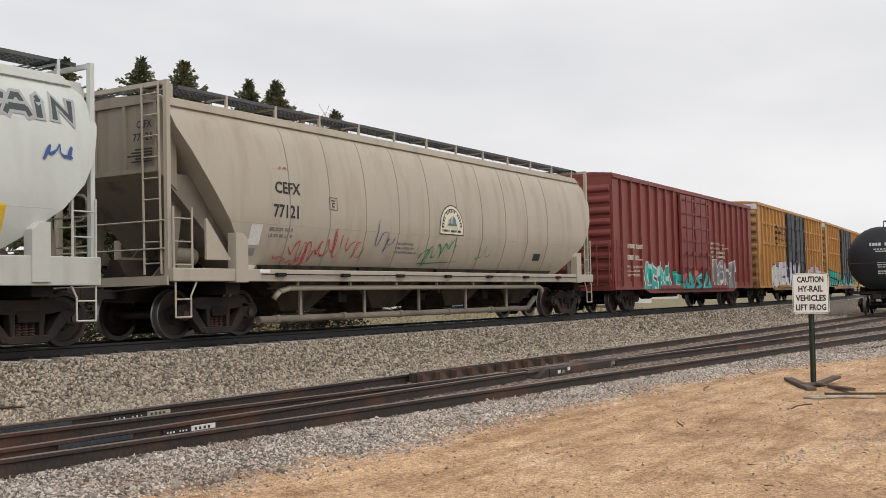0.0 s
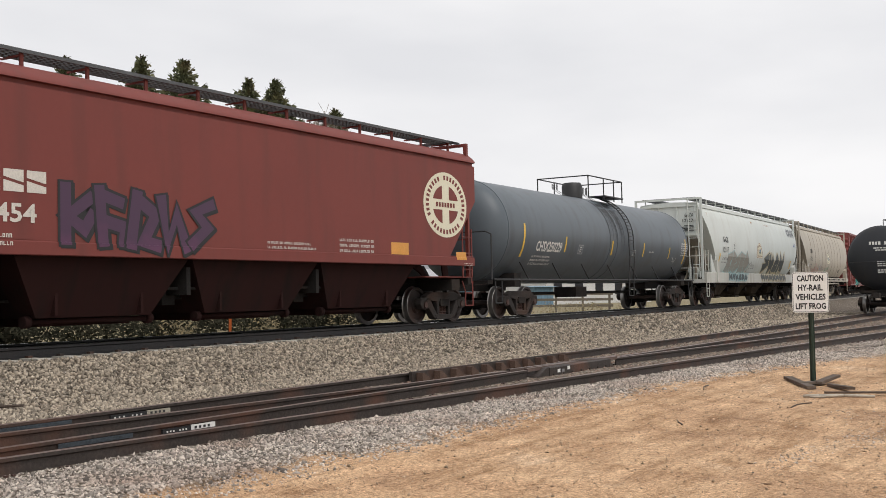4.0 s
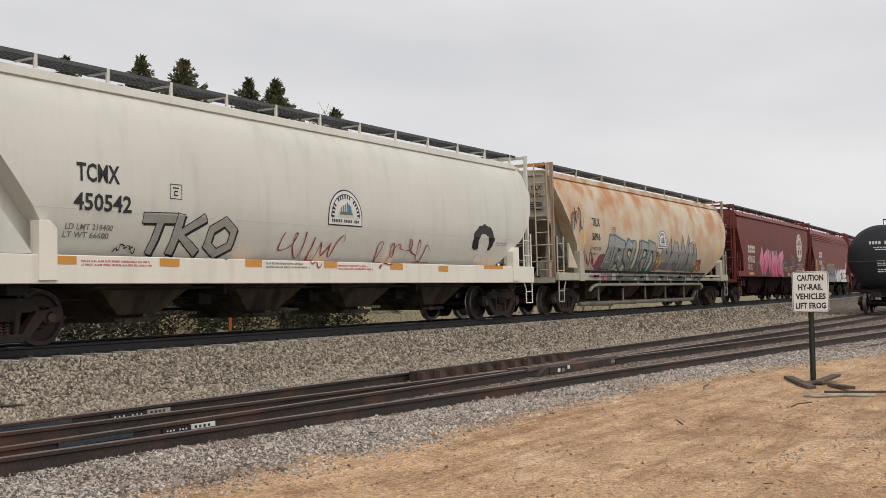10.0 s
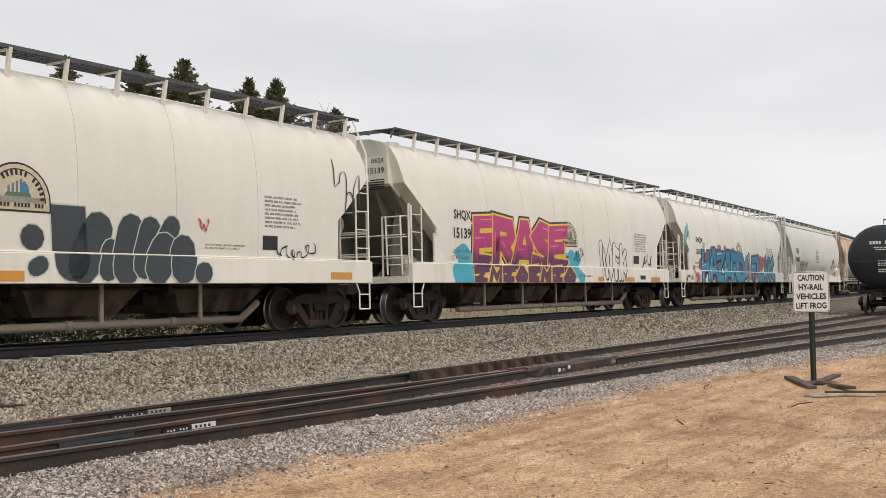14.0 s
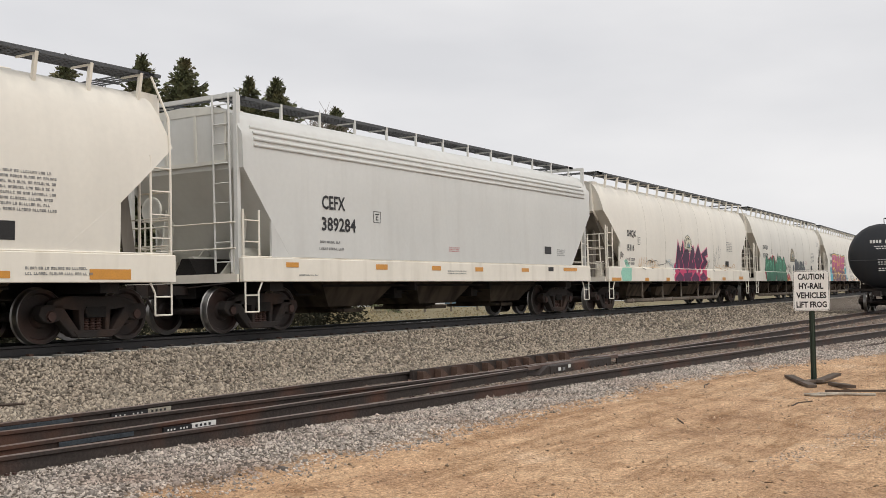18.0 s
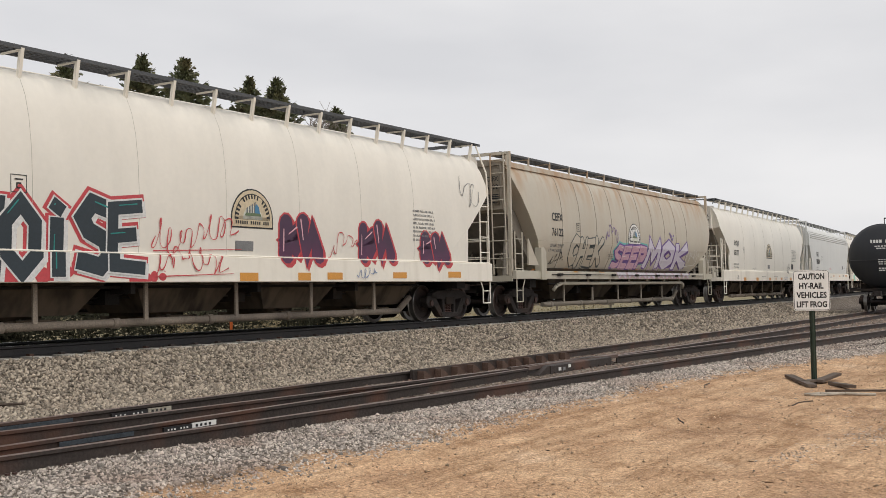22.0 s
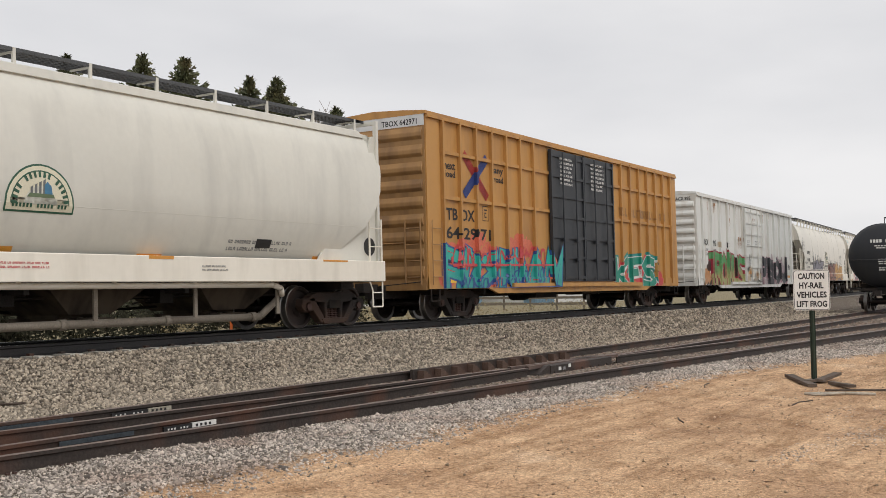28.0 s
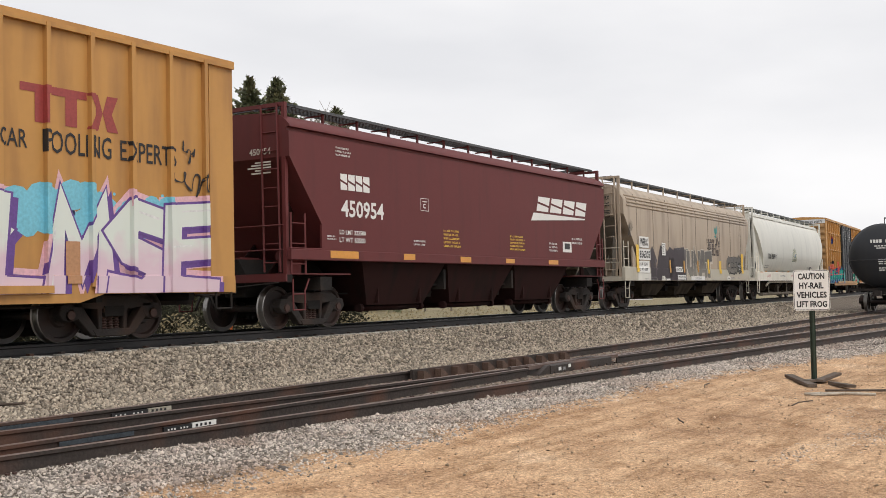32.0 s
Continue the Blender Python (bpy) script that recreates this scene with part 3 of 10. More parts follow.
# hopper outlines: half cross-section from the roof's ridge down, near side positive
PROFILES = {
    "round": [(0, 4.52), (0.80, 4.48), (1.20, 4.44), (1.27, 4.41), (1.295, 4.27), (1.24, 4.26), (1.28, 4.21), (1.37, 4.08), (1.455, 3.82), (1.54, 3.45), (1.595, 3.0), (1.605, 2.55), (1.59, 2.20), (1.45, 1.76), (1.28, 1.42), (1.18, 1.30)],
    "sill": [(0, 4.50), (0.75, 4.45), (1.12, 4.34), (1.30, 4.20), (1.43, 3.92), (1.52, 3.55), (1.575, 3.08), (1.595, 2.55), (1.59, 2.1), (1.575, 1.7), (1.56, 1.45)],
    "flat": [(0, 4.50), (0.85, 4.45), (1.22, 4.36), (1.36, 4.25), (1.47, 4.12), (1.50, 4.00), (1.58, 3.90), (1.60, 3.78), (1.60, 2.9), (1.60, 1.5)],
    "plain": [(0, 4.53), (0.90, 4.48), (1.27, 4.43), (1.43, 4.37), (1.54, 4.28), (1.62, 4.19), (1.63, 4.15), (1.54, 4.14), (1.54, 4.075), (1.60, 4.06), (1.60, 2.9), (1.60, 1.5)],
}


def surf(profile, z):
    pr = PROFILES[profile]
    for (y0, z0), (y1, z1) in zip(pr, pr[1:]):
        if z1 <= z <= z0 and z0 > z1:
            return y0 + (y1 - y0) * (z0 - z) / (z0 - z1)
    return pr[-1][0] if z < pr[-1][1] else pr[0][0]


def body_mesh(bm, profile, L, cut, cut2):
    """The hopper's shell, its ends cut off along cut and cut2, rows of (x, z) from the roof down."""
    pr = PROFILES[profile]
    ring = [(y, z) for y, z in pr] + [(-y, z) for y, z in pr[:0:-1]]
    k = 14
    rows = [[bm.verts.new((-0.9 + (L + 1.4) * i / k, y, z)) for y, z in ring] for i in range(k + 1)]
    for r0, r1 in zip(rows, rows[1:]):
        for i in range(len(ring)):
            bm.faces.new((r0[i], r0[(i + 1) % len(ring)], r1[(i + 1) % len(ring)], r1[i])).smooth = True
    bm.faces.new(rows[0])
    bm.faces.new(rows[-1])
    for f, line in ((1, cut), (-1, cut2)):
        for (xa, za), (xb, zb) in zip(line, line[1:]):
            nrm = Vector((-(za - zb), 0, -(xb - xa)))
            co = Vector((xa, 0, za))
            if f < 0:
                nrm.x, co.x = -nrm.x, L - co.x
            r = bmesh.ops.bisect_plane(bm, geom=bm.verts[:] + bm.edges[:] + bm.faces[:], plane_co=co, plane_no=nrm, clear_outer=True)
            edges = [e for e in r["geom_cut"] if isinstance(e, bmesh.types.BMEdge)]
            bmesh.ops.holes_fill(bm, edges=edges)


def ladder(bm, a, b, across, r=0.014, step=0.36, w=0.42, post=0.022):
    """Two stiles from a to b and rungs between; across: the way of the rungs."""
    a, b, across = Vector(a), Vector(b), Vector(across).normalized()
    rod(bm, a, b, post, 6)
    rod(bm, a + across * w, b + across * w, post, 6)
    n = max(2, int((b - a).length / step))
    for i in range(n):
        p = a + (b - a) * ((i + 0.5) / n)
        rod(bm, p, p + across * w, r, 5)


def running_board(bm, L, z, y0, y1, x0, x1):
    for y in (y0, y1):
        box(bm, x0, x1, y - 0.015, y + 0.015, z - 0.05, z + 0.012)
    n = int((x1 - x0) / 0.13)
    for i in range(n):
        x = x0 + (i + 0.5) * (x1 - x0) / n
        box(bm, x - 0.022, x + 0.022, min(y0, y1), max(y0, y1), z - 0.012, z + 0.006)
    for i in range(4):
        y = y0 + (y1 - y0) * (i + 1) / 5
        box(bm, x0, x1, y - 0.006, y + 0.006, z - 0.03, z + 0.010)


def hatch_mesh(bm):
    box(bm, -1.9, 1.9, -0.26, 0.26, 0.0, 0.10)
    box(bm, -1.94, 1.94, -0.30, 0.30, 0.10, 0.13)
    bmesh.ops.bevel(bm, geom=bm.edges[:], offset=0.015, segments=1, affect="EDGES")


def bay_mesh(bm, w, zt, zb, out, foot):
    """A hopper bay: four sloping sheets down to an outlet."""
    top = [(-w, -out), (w, -out), (w, out), (-w, out)]
    bot = [(-foot, -0.85), (foot, -0.85), (foot, 0.85), (-foot, 0.85)]
    a = [bm.verts.new((x, y, zt)) for x, y in top]
    b = [bm.verts.new((x, y, zb)) for x, y in bot]
    for i in range(4):
        bm.faces.new((a[i], a[(i + 1) % 4], b[(i + 1) % 4], b[i]))
    bm.faces.new(a)
    bm.faces.new(b[::-1])
    box(bm, -0.42, 0.42, -0.55, 0.55, zb - 0.06, zb + 0.02)
    box(bm, -0.33, 0.33, -0.9, 0.9, zb - 0.14, zb - 0.06)
    rod(bm, (-0.5, -0.8, zb - 0.1), (0.5, -0.8, zb - 0.1), 0.04, 8)


def hopper(name, label, xi, L, kind, paint, sill_paint=None, under=None, profile="round", bays=4, seam_x=None, stands=13, pipes=False, seams=0, bracket=False, posts=True, walkz=4.69, bearing=None, tank_end=True, slope_paint=None, ridges=False, recess_paint=None, post_paint=None, end_plate=False, trucks=(1.5, 1.15), web=False, sill_z=None):
    """A covered hopper car, its origin at the near end of the track side it trails with."""
    car = new_car(name, label, "hopper car", xi, L)
    # red cars get the near-black maroon, shade included, on slope sheets and bays
    sill_paint, under, recess_paint = sill_paint or paint, under or (P_BAYRED if kind == "red" else P_BAYDK), recess_paint or (P_BAYRED if paint in (P_OXIDE, P_MAROON) else None)
    if profile == "round":
        cut = [(0.04, 4.6), (0.28, 3.85), (0.85, 3.05), (1.55, 2.16), (2.35, 1.25)]
        cut2 = [(0.60, 4.52), (0.14, 4.14), (-0.03, 3.62), (0.10, 3.04), (0.30, 2.63), (0.70, 2.21), (1.35, 1.75), (2.25, 1.2)]
    elif profile == "sill":
        cut = [(-0.66, 4.6), (-0.38, 3.38), (1.0, 2.33), (2.7, 1.04)]
        cut2 = [(0.35, 4.6), (-0.10, 3.38), (1.22, 2.25), (2.9, 0.82)]
    else:
        cut = [(0.0, 4.6), (0.05, 3.35), (1.35, 2.0), (2.1, 1.3)]
        cut2 = [(-0.12, 4.6), (-0.10, 3.12), (0.90, 2.02), (1.55, 1.3)]
        if web:
            cut = [(0.0, 4.6), (0.05, 3.2), (0.85, 2.2), (1.65, 1.2)]
        if profile == "plain" and web:
            cut = [(-0.02, 4.6), (0.0, 3.55), (0.5, 2.9), (1.04, 2.2), (1.74, 1.3)]
        elif profile == "plain":
            cut = [(-0.02, 4.6), (0.0, 3.35), (0.55, 2.62), (1.15, 2.0), (1.9, 1.3)]
    part_of("body", made(("body", profile, L, web), lambda b: body_mesh(b, profile, L, cut, cut2)), paint, car)
    # bulkhead between the corner posts at each end, the slope sheet under it
    zl = {"round": 3.04, "sill": 3.36, "plain": 3.55}.get(profile, 3.30)
    endpaint = slope_paint or paint
    wb = 1.22
    # how far the end panels, and the platforms with their ladders, lie out beyond the ends
    ends = ((Matrix(), -0.58, -0.2), (mirror_x(L), -0.10, -0.08)) if profile == "sill" else ((Matrix(), 0.0, 0.0), (mirror_x(L), 0.0, 0.0))
    def bulk(b):
        prism_xz(b, [(0.05, 4.36), (0.5, 4.38), (0.5, zl - 0.3), (0.05, zl)], -wb, wb)
    def slope(b):
        prism_xz(b, [(0.10, zl - 0.02), (0.8, zl), (2.35, 1.75), (1.75, 1.55)], -1.20, 1.20)
    def stiff(b):
        box(b, 0.0, 0.05, -0.03, 0.03, zl + 0.08, 4.30)
    def gable(b):
        prism_yz(b, [(-1.25, 4.30), (1.25, 4.30), (0.75, 4.44), (0, 4.50), (-0.75, 4.44)], 0.0, 0.05)
    def lip(b):
        box(b, 0.0, 0.05, -wb, wb, zl, zl + 0.08)
    def web(b):
        prism_xz(b, [(0.55, 1.17), (0.75, 1.17), (1.6, 1.6), (1.6, 2.0), (1.45, 2.0)], -0.02, 0.02)
    def strut(b):
        prism_xz(b, [(0.35, 1.17), (0.62, 1.17), (0.85, 2.6), (0.6, 2.75)], -0.02, 0.02)
    for m0, out, _ in ends:
        m = m0 @ Matrix.Translation((out, 0, 0))
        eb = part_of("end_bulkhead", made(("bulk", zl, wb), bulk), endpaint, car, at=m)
        part_of("slope_sheet", made(("slope", zl), slope), recess_paint or endpaint, car, at=m)
        for y in (-1.19, -0.39, 0.41, 1.19):
            part_of("stiffener", made(("stiff", zl), stiff), endpaint, eb, at=Matrix.Translation((0, y, 0)))
        part_of("gable", made("gable", gable), endpaint, eb)
        part_of("lip", made(("lip", zl, wb), lip), endpaint, eb)
        for y in (-0.5, 0.5):
            part_of("gusset", made("web", web), recess_paint or endpaint, eb, at=Matrix.Translation((0, y, 0)))
        if profile == "sill":
            def fin(b):
                prism_xz(b, [(0.06, zl), (0.34, zl), (1.25, 2.1), (1.25, 1.17), (0.75, 1.17), (0.62, 2.2)], -0.02, 0.02)
            for y in (-0.75, 0.75):
                part_of("fin", made("fin", fin), recess_paint or endpaint, eb, at=Matrix.Translation((0, y, 0)))
        for y in (-1.0, 1.0):
            part_of("strut", made("strut", strut), recess_paint or endpaint, eb, at=Matrix.Translation((0, y, 0)))
    if end_plate:
        def plate(b):
            prism_yz(b, [(-1.30, 1.16), (-0.98, 1.16), (-0.90, 1.55), (-0.62, 1.72), (-0.34, 1.55), (-0.30, 1.16), (1.30, 1.16), (1.30, 4.34), (-1.30, 4.34)], -0.06, -0.01)
        for m in (Matrix(), mirror_x(L)):
            ep = part_of("end_plate", made("endplate", plate), endpaint, car, at=m)
            for sg in (-1, 1):
                def wing(b):
                    prism_xz(b, [(0.0, 1.16), (2.1, 1.16), (2.2, 1.45), (1.6, 2.16), (0.9, 3.05), (0.34, 3.85), (0.2, 4.3), (0.0, 4.3)], sg * 1.40 - 0.02, sg * 1.40 + 0.02)
                part_of("wing_plate", made(("wing", sg), wing), endpaint, ep)
                # no opening is cut: a black disc gives the hole's dark inside
                def hole(b):
                    lathe(b, [(-0.004, 0.02), (-0.004, 0.21), (0.004, 0.21), (0.004, 0.02)], "Y", 20, 0, True, (0.34, sg * 1.425, 1.78))
                part_of("hand_hole", made(("hole", sg), hole), BLACK, ep, "round hand hole, its dark inside drawn as a black disc")
    if profile == "round":
        for sg in (-1, 1):
            part_of("belt_seam", made(("belt_seam", L, sg), lambda b: rod(b, (1.55, sg * 1.582, 2.20), (L - 0.85, sg * 1.582, 2.20), 0.010, 6)), paint, car)
        # jacking posts over the trucks
        def jack(b):
            prism_xz(b, [(0.0, 1.04), (0.34, 1.04), (0.34, 1.86), (0.20, 1.98), (0.0, 1.98)], -0.06, 0.16)
            bmesh.ops.bevel(b, geom=b.edges[:], offset=0.008, segments=1, affect="EDGES")
        for m, x in () if end_plate else ((Matrix(), 1.58), (mirror_x(L), 1.0)):
            for sg in (-1, 1):
                mm = m @ Matrix.Translation((x, sg * 1.60, 0))
                part_of("jacking_post", made(("jack", sg), lambda b: (jack(b), bmesh.ops.transform(b, matrix=Matrix.Diagonal((1, -sg, 1, 1)), verts=b.verts[:]), bmesh.ops.reverse_faces(b, faces=b.faces[:]) if sg > 0 else None)), sill_paint, car, at=mm)
    if profile == "sill":
        def gus(b):
            zs = [1.44, 1.7, 2.0, 2.2, 2.33]
            rows = []
            for z in zs:
                y = surf("sill", z) + 0.004
                x1 = 1.0 + (2.33 - z) * 1.32 + 0.06
                rows.append([b.verts.new((0.97, -y, z)), b.verts.new((max(0.98, x1), -y, z)), b.verts.new((max(0.98, x1), -y + 0.05, z)), b.verts.new((0.97, -y + 0.05, z))])
            for r0, r1 in zip(rows, rows[1:]):
                for i in range(4):
                    b.faces.new((r0[i], r0[(i + 1) % 4], r1[(i + 1) % 4], r1[i]))
            b.faces.new(rows[0])
            b.faces.new(rows[-1])
        def gus_far(b):
            gus(b)
            bmesh.ops.transform(b, matrix=Matrix.Diagonal((1, -1, 1, 1)), verts=b.verts[:])
        for m in (Matrix(), mirror_x(L) @ Matrix.Translation((0.16, 0, 0))):
            part_of("end_web_plate", made("gus", gus), paint, car, at=m)
            part_of("end_web_plate", made("gusf", gus_far), paint, car, at=m)
    if web:
        def corner(b):
            x = 1.04 if profile == "plain" else 0.85
            prism_xz(b, [(x, 1.46), (x + 0.66, 1.46), (x + 0.02, 2.22), (x, 2.22)], -1.598, -1.55)
        for y in (1, -1):
            part_of("end_web_plate", made(("cornerweb", profile), corner), paint, car, at=Matrix.Diagonal((1, y, 1, 1)))
    # side sills
    z0, z1 = {"round": (1.06, 1.30), "sill": (0.99, 1.47), "flat": (1.00, 1.47), "plain": (1.00, 1.47)}[profile] if profile != "plain" else (1.44, 1.66)
    if kind == "bluff" or end_plate:
        z0, z1 = 0.99, 1.45
    z0, z1 = sill_z or (z0, z1)
    SIDE[car.name] = ("hop", profile, z1, z0)
    for y in (-1.62, 1.50):
        def sill(b, y=y):
            box(b, ends[0][2], L - ends[1][2], y, y + 0.12, z0, z1)
            if profile != "round":
                box(b, 0.02, L - 0.02, y + 0.02, y + 0.10, z1, z1 + 0.03)
            bmesh.ops.bevel(b, geom=b.edges[:], offset=0.012, segments=1, affect="EDGES")
        part_of("side_sill", made(("sill", L, y, z0, z1), sill), sill_paint, car)
    # underframe
    def centre(b):
        prism_yz(b, [(-0.28, 0.70), (0.28, 0.70), (0.28, 1.0), (0.4, 1.02), (0.1, 1.5), (-0.1, 1.5), (-0.4, 1.02), (-0.28, 1.0)], 0.1, L - 0.1)
    part_of("centre_sill", made(("centre", L), centre), UNDER, car)
    for x in (ends[0][2], L - 0.16 - ends[1][2]):
        part_of("end_sill", made("endsill", lambda b: box(b, 0, 0.16, -1.5, 1.5, 0.98, 1.14)), UNDER, car, at=Matrix.Translation((x, 0, 0)))
    for x in (trucks[0], L - trucks[1]):
        part_of("body_bolster", made("bodybolster", lambda b: box(b, -0.2, 0.2, -1.45, 1.45, 0.82, 1.10)), UNDER, car, at=Matrix.Translation((x, 0, 0)))
    def rigging(b):
        rod(b, (2.6, -0.72, 0.74), (L - 2.6, -0.72, 0.74), 0.022, 6)
        rod(b, (3.0, -1.18, 0.92), (L - 3.0, -1.18, 0.92), 0.03, 6)
        bar_path(b, [(2.2, 0.5, 0.66), (L * 0.3, 0.62, 0.52), (L * 0.7, 0.62, 0.52), (L - 2.2, 0.5, 0.66)], 0.03, 6)
        for k in range(1, bays):
            x = 2.6 + (L - 5.2) * k / bays
            box(b, x - 0.05, x + 0.05, -1.42, 1.42, 0.80, 1.30)
            box(b, x - 0.16, x + 0.16, -0.9, -0.5, 0.62, 0.86)
            rod(b, (x - 0.5, -0.55, 0.62), (x + 0.5, -0.72, 0.80), 0.02, 6)
    part_of("brake_rigging", made(("rig", L, bays), rigging), UNDER, car)
    def deck(b):
        box(b, 0.05, 2.2, -1.48, 1.48, 1.145, 1.17)
        box(b, -0.05, 0.0, -1.5, 1.5, 1.0, 1.15)
    for m in (q @ Matrix.Translation((o, 0, 0)) for q, _, o in ends):
        part_of("end_platform", made("deck", deck), sill_paint, car, at=m)
    # bays
    span = L - 5.2
    for i in range(bays):
        w = span / bays / 2
        if kind == "red":
            def bay(b):
                top = [(-w, -1.50), (w, -1.50), (w, 1.50), (-w, 1.50)]
                bot = [(-1.2, -1.15), (1.2, -1.15), (1.2, 1.15), (-1.2, 1.15)]
                a = [b.verts.new((x, y, 1.52)) for x, y in top]
                c = [b.verts.new((x, y, 0.46)) for x, y in bot]
                for j in range(4):
                    b.faces.new((a[j], a[(j + 1) % 4], c[(j + 1) % 4], c[j]))
                b.faces.new(c[::-1])
                b.faces.new(a)
                box(b, -0.95, 0.95, -0.9, 0.9, 0.32, 0.46)
                rod(b, (-1.25, -1.0, 0.40), (1.25, -1.0, 0.40), 0.05, 8)
                for q in (-1.28, 1.28):
                    rod(b, (q - 0.06, -1.0, 0.40), (q + 0.06, -1.0, 0.40), 0.10, 10)
                for q in (-0.9, 0.9):
                    box(b, q - 0.03, q + 0.03, -1.28, -1.15, 0.5, 1.45)
            key = ("bayred", w)
        else:
            def bay(b):
                bay_mesh(b, w, 1.40, 0.46, 1.35, 0.85 if kind in ("flat", "lowpipe") else 0.45)
            key = ("bay", w, kind)
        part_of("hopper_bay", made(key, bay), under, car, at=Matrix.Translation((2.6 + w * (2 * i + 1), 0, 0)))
    if kind in ("pipe", "lowpipe"):
        def low(b):
            rod(b, (2.9, -1.02, 0.30), (L - 3.6, -1.02, 0.30), 0.075, 10)
            for k in range(int(L // 2.4)):
                x = 3.4 + k * 2.3
                if x < L - 3.8:
                    rod(b, (x, -1.02, 0.30), (x + 0.14, -1.02, 0.30), 0.095, 10)
                    box(b, x + 0.5, x + 0.58, -1.3, -1.26, 0.35, 0.98)
            rod(b, (L - 3.6, -1.02, 0.30), (L - 3.1, -1.02, 0.62), 0.075, 10)
            for k in range(bays):
                w2 = span / bays / 2
                x = 2.6 + w2 * (2 * k + 1)
                rod(b, (x, -1.02, 0.30), (x, 0.0, 0.42), 0.06, 8)
        part_of("unloading_pipe", made(("low", L), low), mat("pipe_brown", (0.26, 0.215, 0.17), 0.75, 0, 0.3, 1.5, 40, 0.1, (0.04, 0.03, 0.025), 0.6) if kind == "lowpipe" else mat("pipe_dusty", (0.26, 0.225, 0.18), 0.7, 0, 0.25, 2, 40, 0.1, (0.08, 0.06, 0.045), 0.7), car)
    if kind == "pipe":
        def high(b):
            bar_path(b, [(3.0, -1.35, 0.72), (3.1, -1.42, 0.86), (3.4, -1.45, 0.93), (L - 3.7, -1.45, 0.93), (L - 3.4, -1.42, 0.86), (L - 3.3, -1.35, 0.72)], 0.055, 10)
            for k in range(7):
                x = 3.6 + k * (L - 7.6) / 6
                box(b, x, x + 0.05, -1.49, -1.44, 0.93, 1.08)
        part_of("air_pipe", made(("high", L), high), sill_paint, car)
        def gate(b):
            rod(b, (2.3, -1.66, 1.20), (L - 1.4, -1.66, 1.20), 0.013, 6)
            for k in range(7):
                x = 2.9 + k * (L - 5.6) / 6
                box(b, x - 0.16, x + 0.10, -1.70, -1.62, 1.16, 1.23)
        if not end_plate:
            part_of("gate_rod", made(("gate", L), gate), UNDER, car)
    # roof hatches and running boards
    for k in range(4):
        x = 2.6 + (L - 5.2) * (k + 0.5) / 4
        part_of("roof_hatch", made("hatch", hatch_mesh), slope_paint or paint, car, at=Matrix.Translation((x, 0, 4.46)))
    yb = 1.36 if bracket else 1.28 if profile == "plain" else 1.14
    for sgn, ya, yc in ((-1, -yb, -yb + 0.5), (1, yb, yb - 0.5)):
        part_of("running_board", made(("board", L, ya, walkz), lambda b: running_board(b, L, walkz, ya, yc, 0.15 + ends[0][1], L - 0.15)), GRATE, car)
        nst = 17 if bracket else stands
        def stand(b):
            if bracket:
                prism_yz(b, [(sgn * 1.24, 4.18), (sgn * 1.30, 4.18), (sgn * (yb + 0.03), walkz - 0.03), (sgn * (yb - 0.04), walkz - 0.03)], -0.03, 0.03)
            else:
                box(b, -0.03, 0.03, sgn * yb - 0.02, sgn * yb + 0.02, 4.22, walkz + 0.01)
            box(b, -0.02, 0.02, min(ya, yc), max(ya, yc), walkz - 0.07, walkz - 0.04)
        for k in range(nst):
            x = 0.45 + (L - 0.9) * k / (nst - 1)
            part_of("board_support", made(("stand", sgn, bracket, walkz), stand), sill_paint if bracket or post_paint else paint, car, at=Matrix.Translation((x, 0, 0)))
    def cross(b):
        running_board(b, L, walkz, -yb, yb, 0.1, 0.62)
        rod(b, (0.1, -yb, walkz), (0.02, -1.3, walkz - 0.25), 0.02)
    for m in (q @ Matrix.Translation((o, 0, 0)) for q, o, _ in ends):
        part_of("cross_board", made(("cross", yb, walkz), cross), GRATE, car, at=m)
    # seams of the side sheets
    if seams:
        sw = 0.012 if profile == "sill" else 0.03
        def seam(b):
            pr = [p for p in PROFILES[profile] if p[1] < 4.22]
            for (ya, za), (yc2, zc) in zip(pr, pr[1:]):
                v = [b.verts.new((dx, -(y + o), z)) for dx, y, z, o in ((-sw, ya, za, -0.006), (0, ya, za, sw * 0.4), (sw, ya, za, -0.006), (sw, yc2, zc, -0.006), (0, yc2, zc, sw * 0.4), (-sw, yc2, zc, -0.006))]
                b.faces.new((v[0], v[1], v[4], v[5]))
                b.faces.new((v[1], v[2], v[3], v[4]))
            bmesh.ops.remove_doubles(b, verts=b.verts[:], dist=0.0005)
        for x in seam_x or [2.6 + (L - 5.2) * (k + 0.5) / seams for k in range(seams)]:
            for turn in (0, 180):
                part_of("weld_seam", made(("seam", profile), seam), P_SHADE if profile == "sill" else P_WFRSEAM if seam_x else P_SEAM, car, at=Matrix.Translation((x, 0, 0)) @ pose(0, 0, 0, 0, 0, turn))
    if ridges:
        for z in (3.66, 3.78, 3.90, 4.02):
            for sgn in (-1, 1):
                def ridge(b):
                    y = sgn * (surf("flat", z) + 0.012)
                    rod(b, (0.35, y - sgn * 0.012, z), (L - 0.35, y - sgn * 0.012, z), 0.032, 8)
                part_of("side_ridge", made(("ridge", L, z, sgn), ridge), paint, car)
    # corner posts, ladders, steps, rails
    for fore, m in enumerate(q @ Matrix.Translation((o, 0, 0)) for q, _, o in ends):
        def cpost(b):
            box(b, 0.0, 0.09, -0.045, 0.045, 1.1, walkz - 0.02)
        def ebeam(b):
            box(b, 0.004, 0.07, -1.39, 1.39, walkz - 0.10, walkz - 0.02)
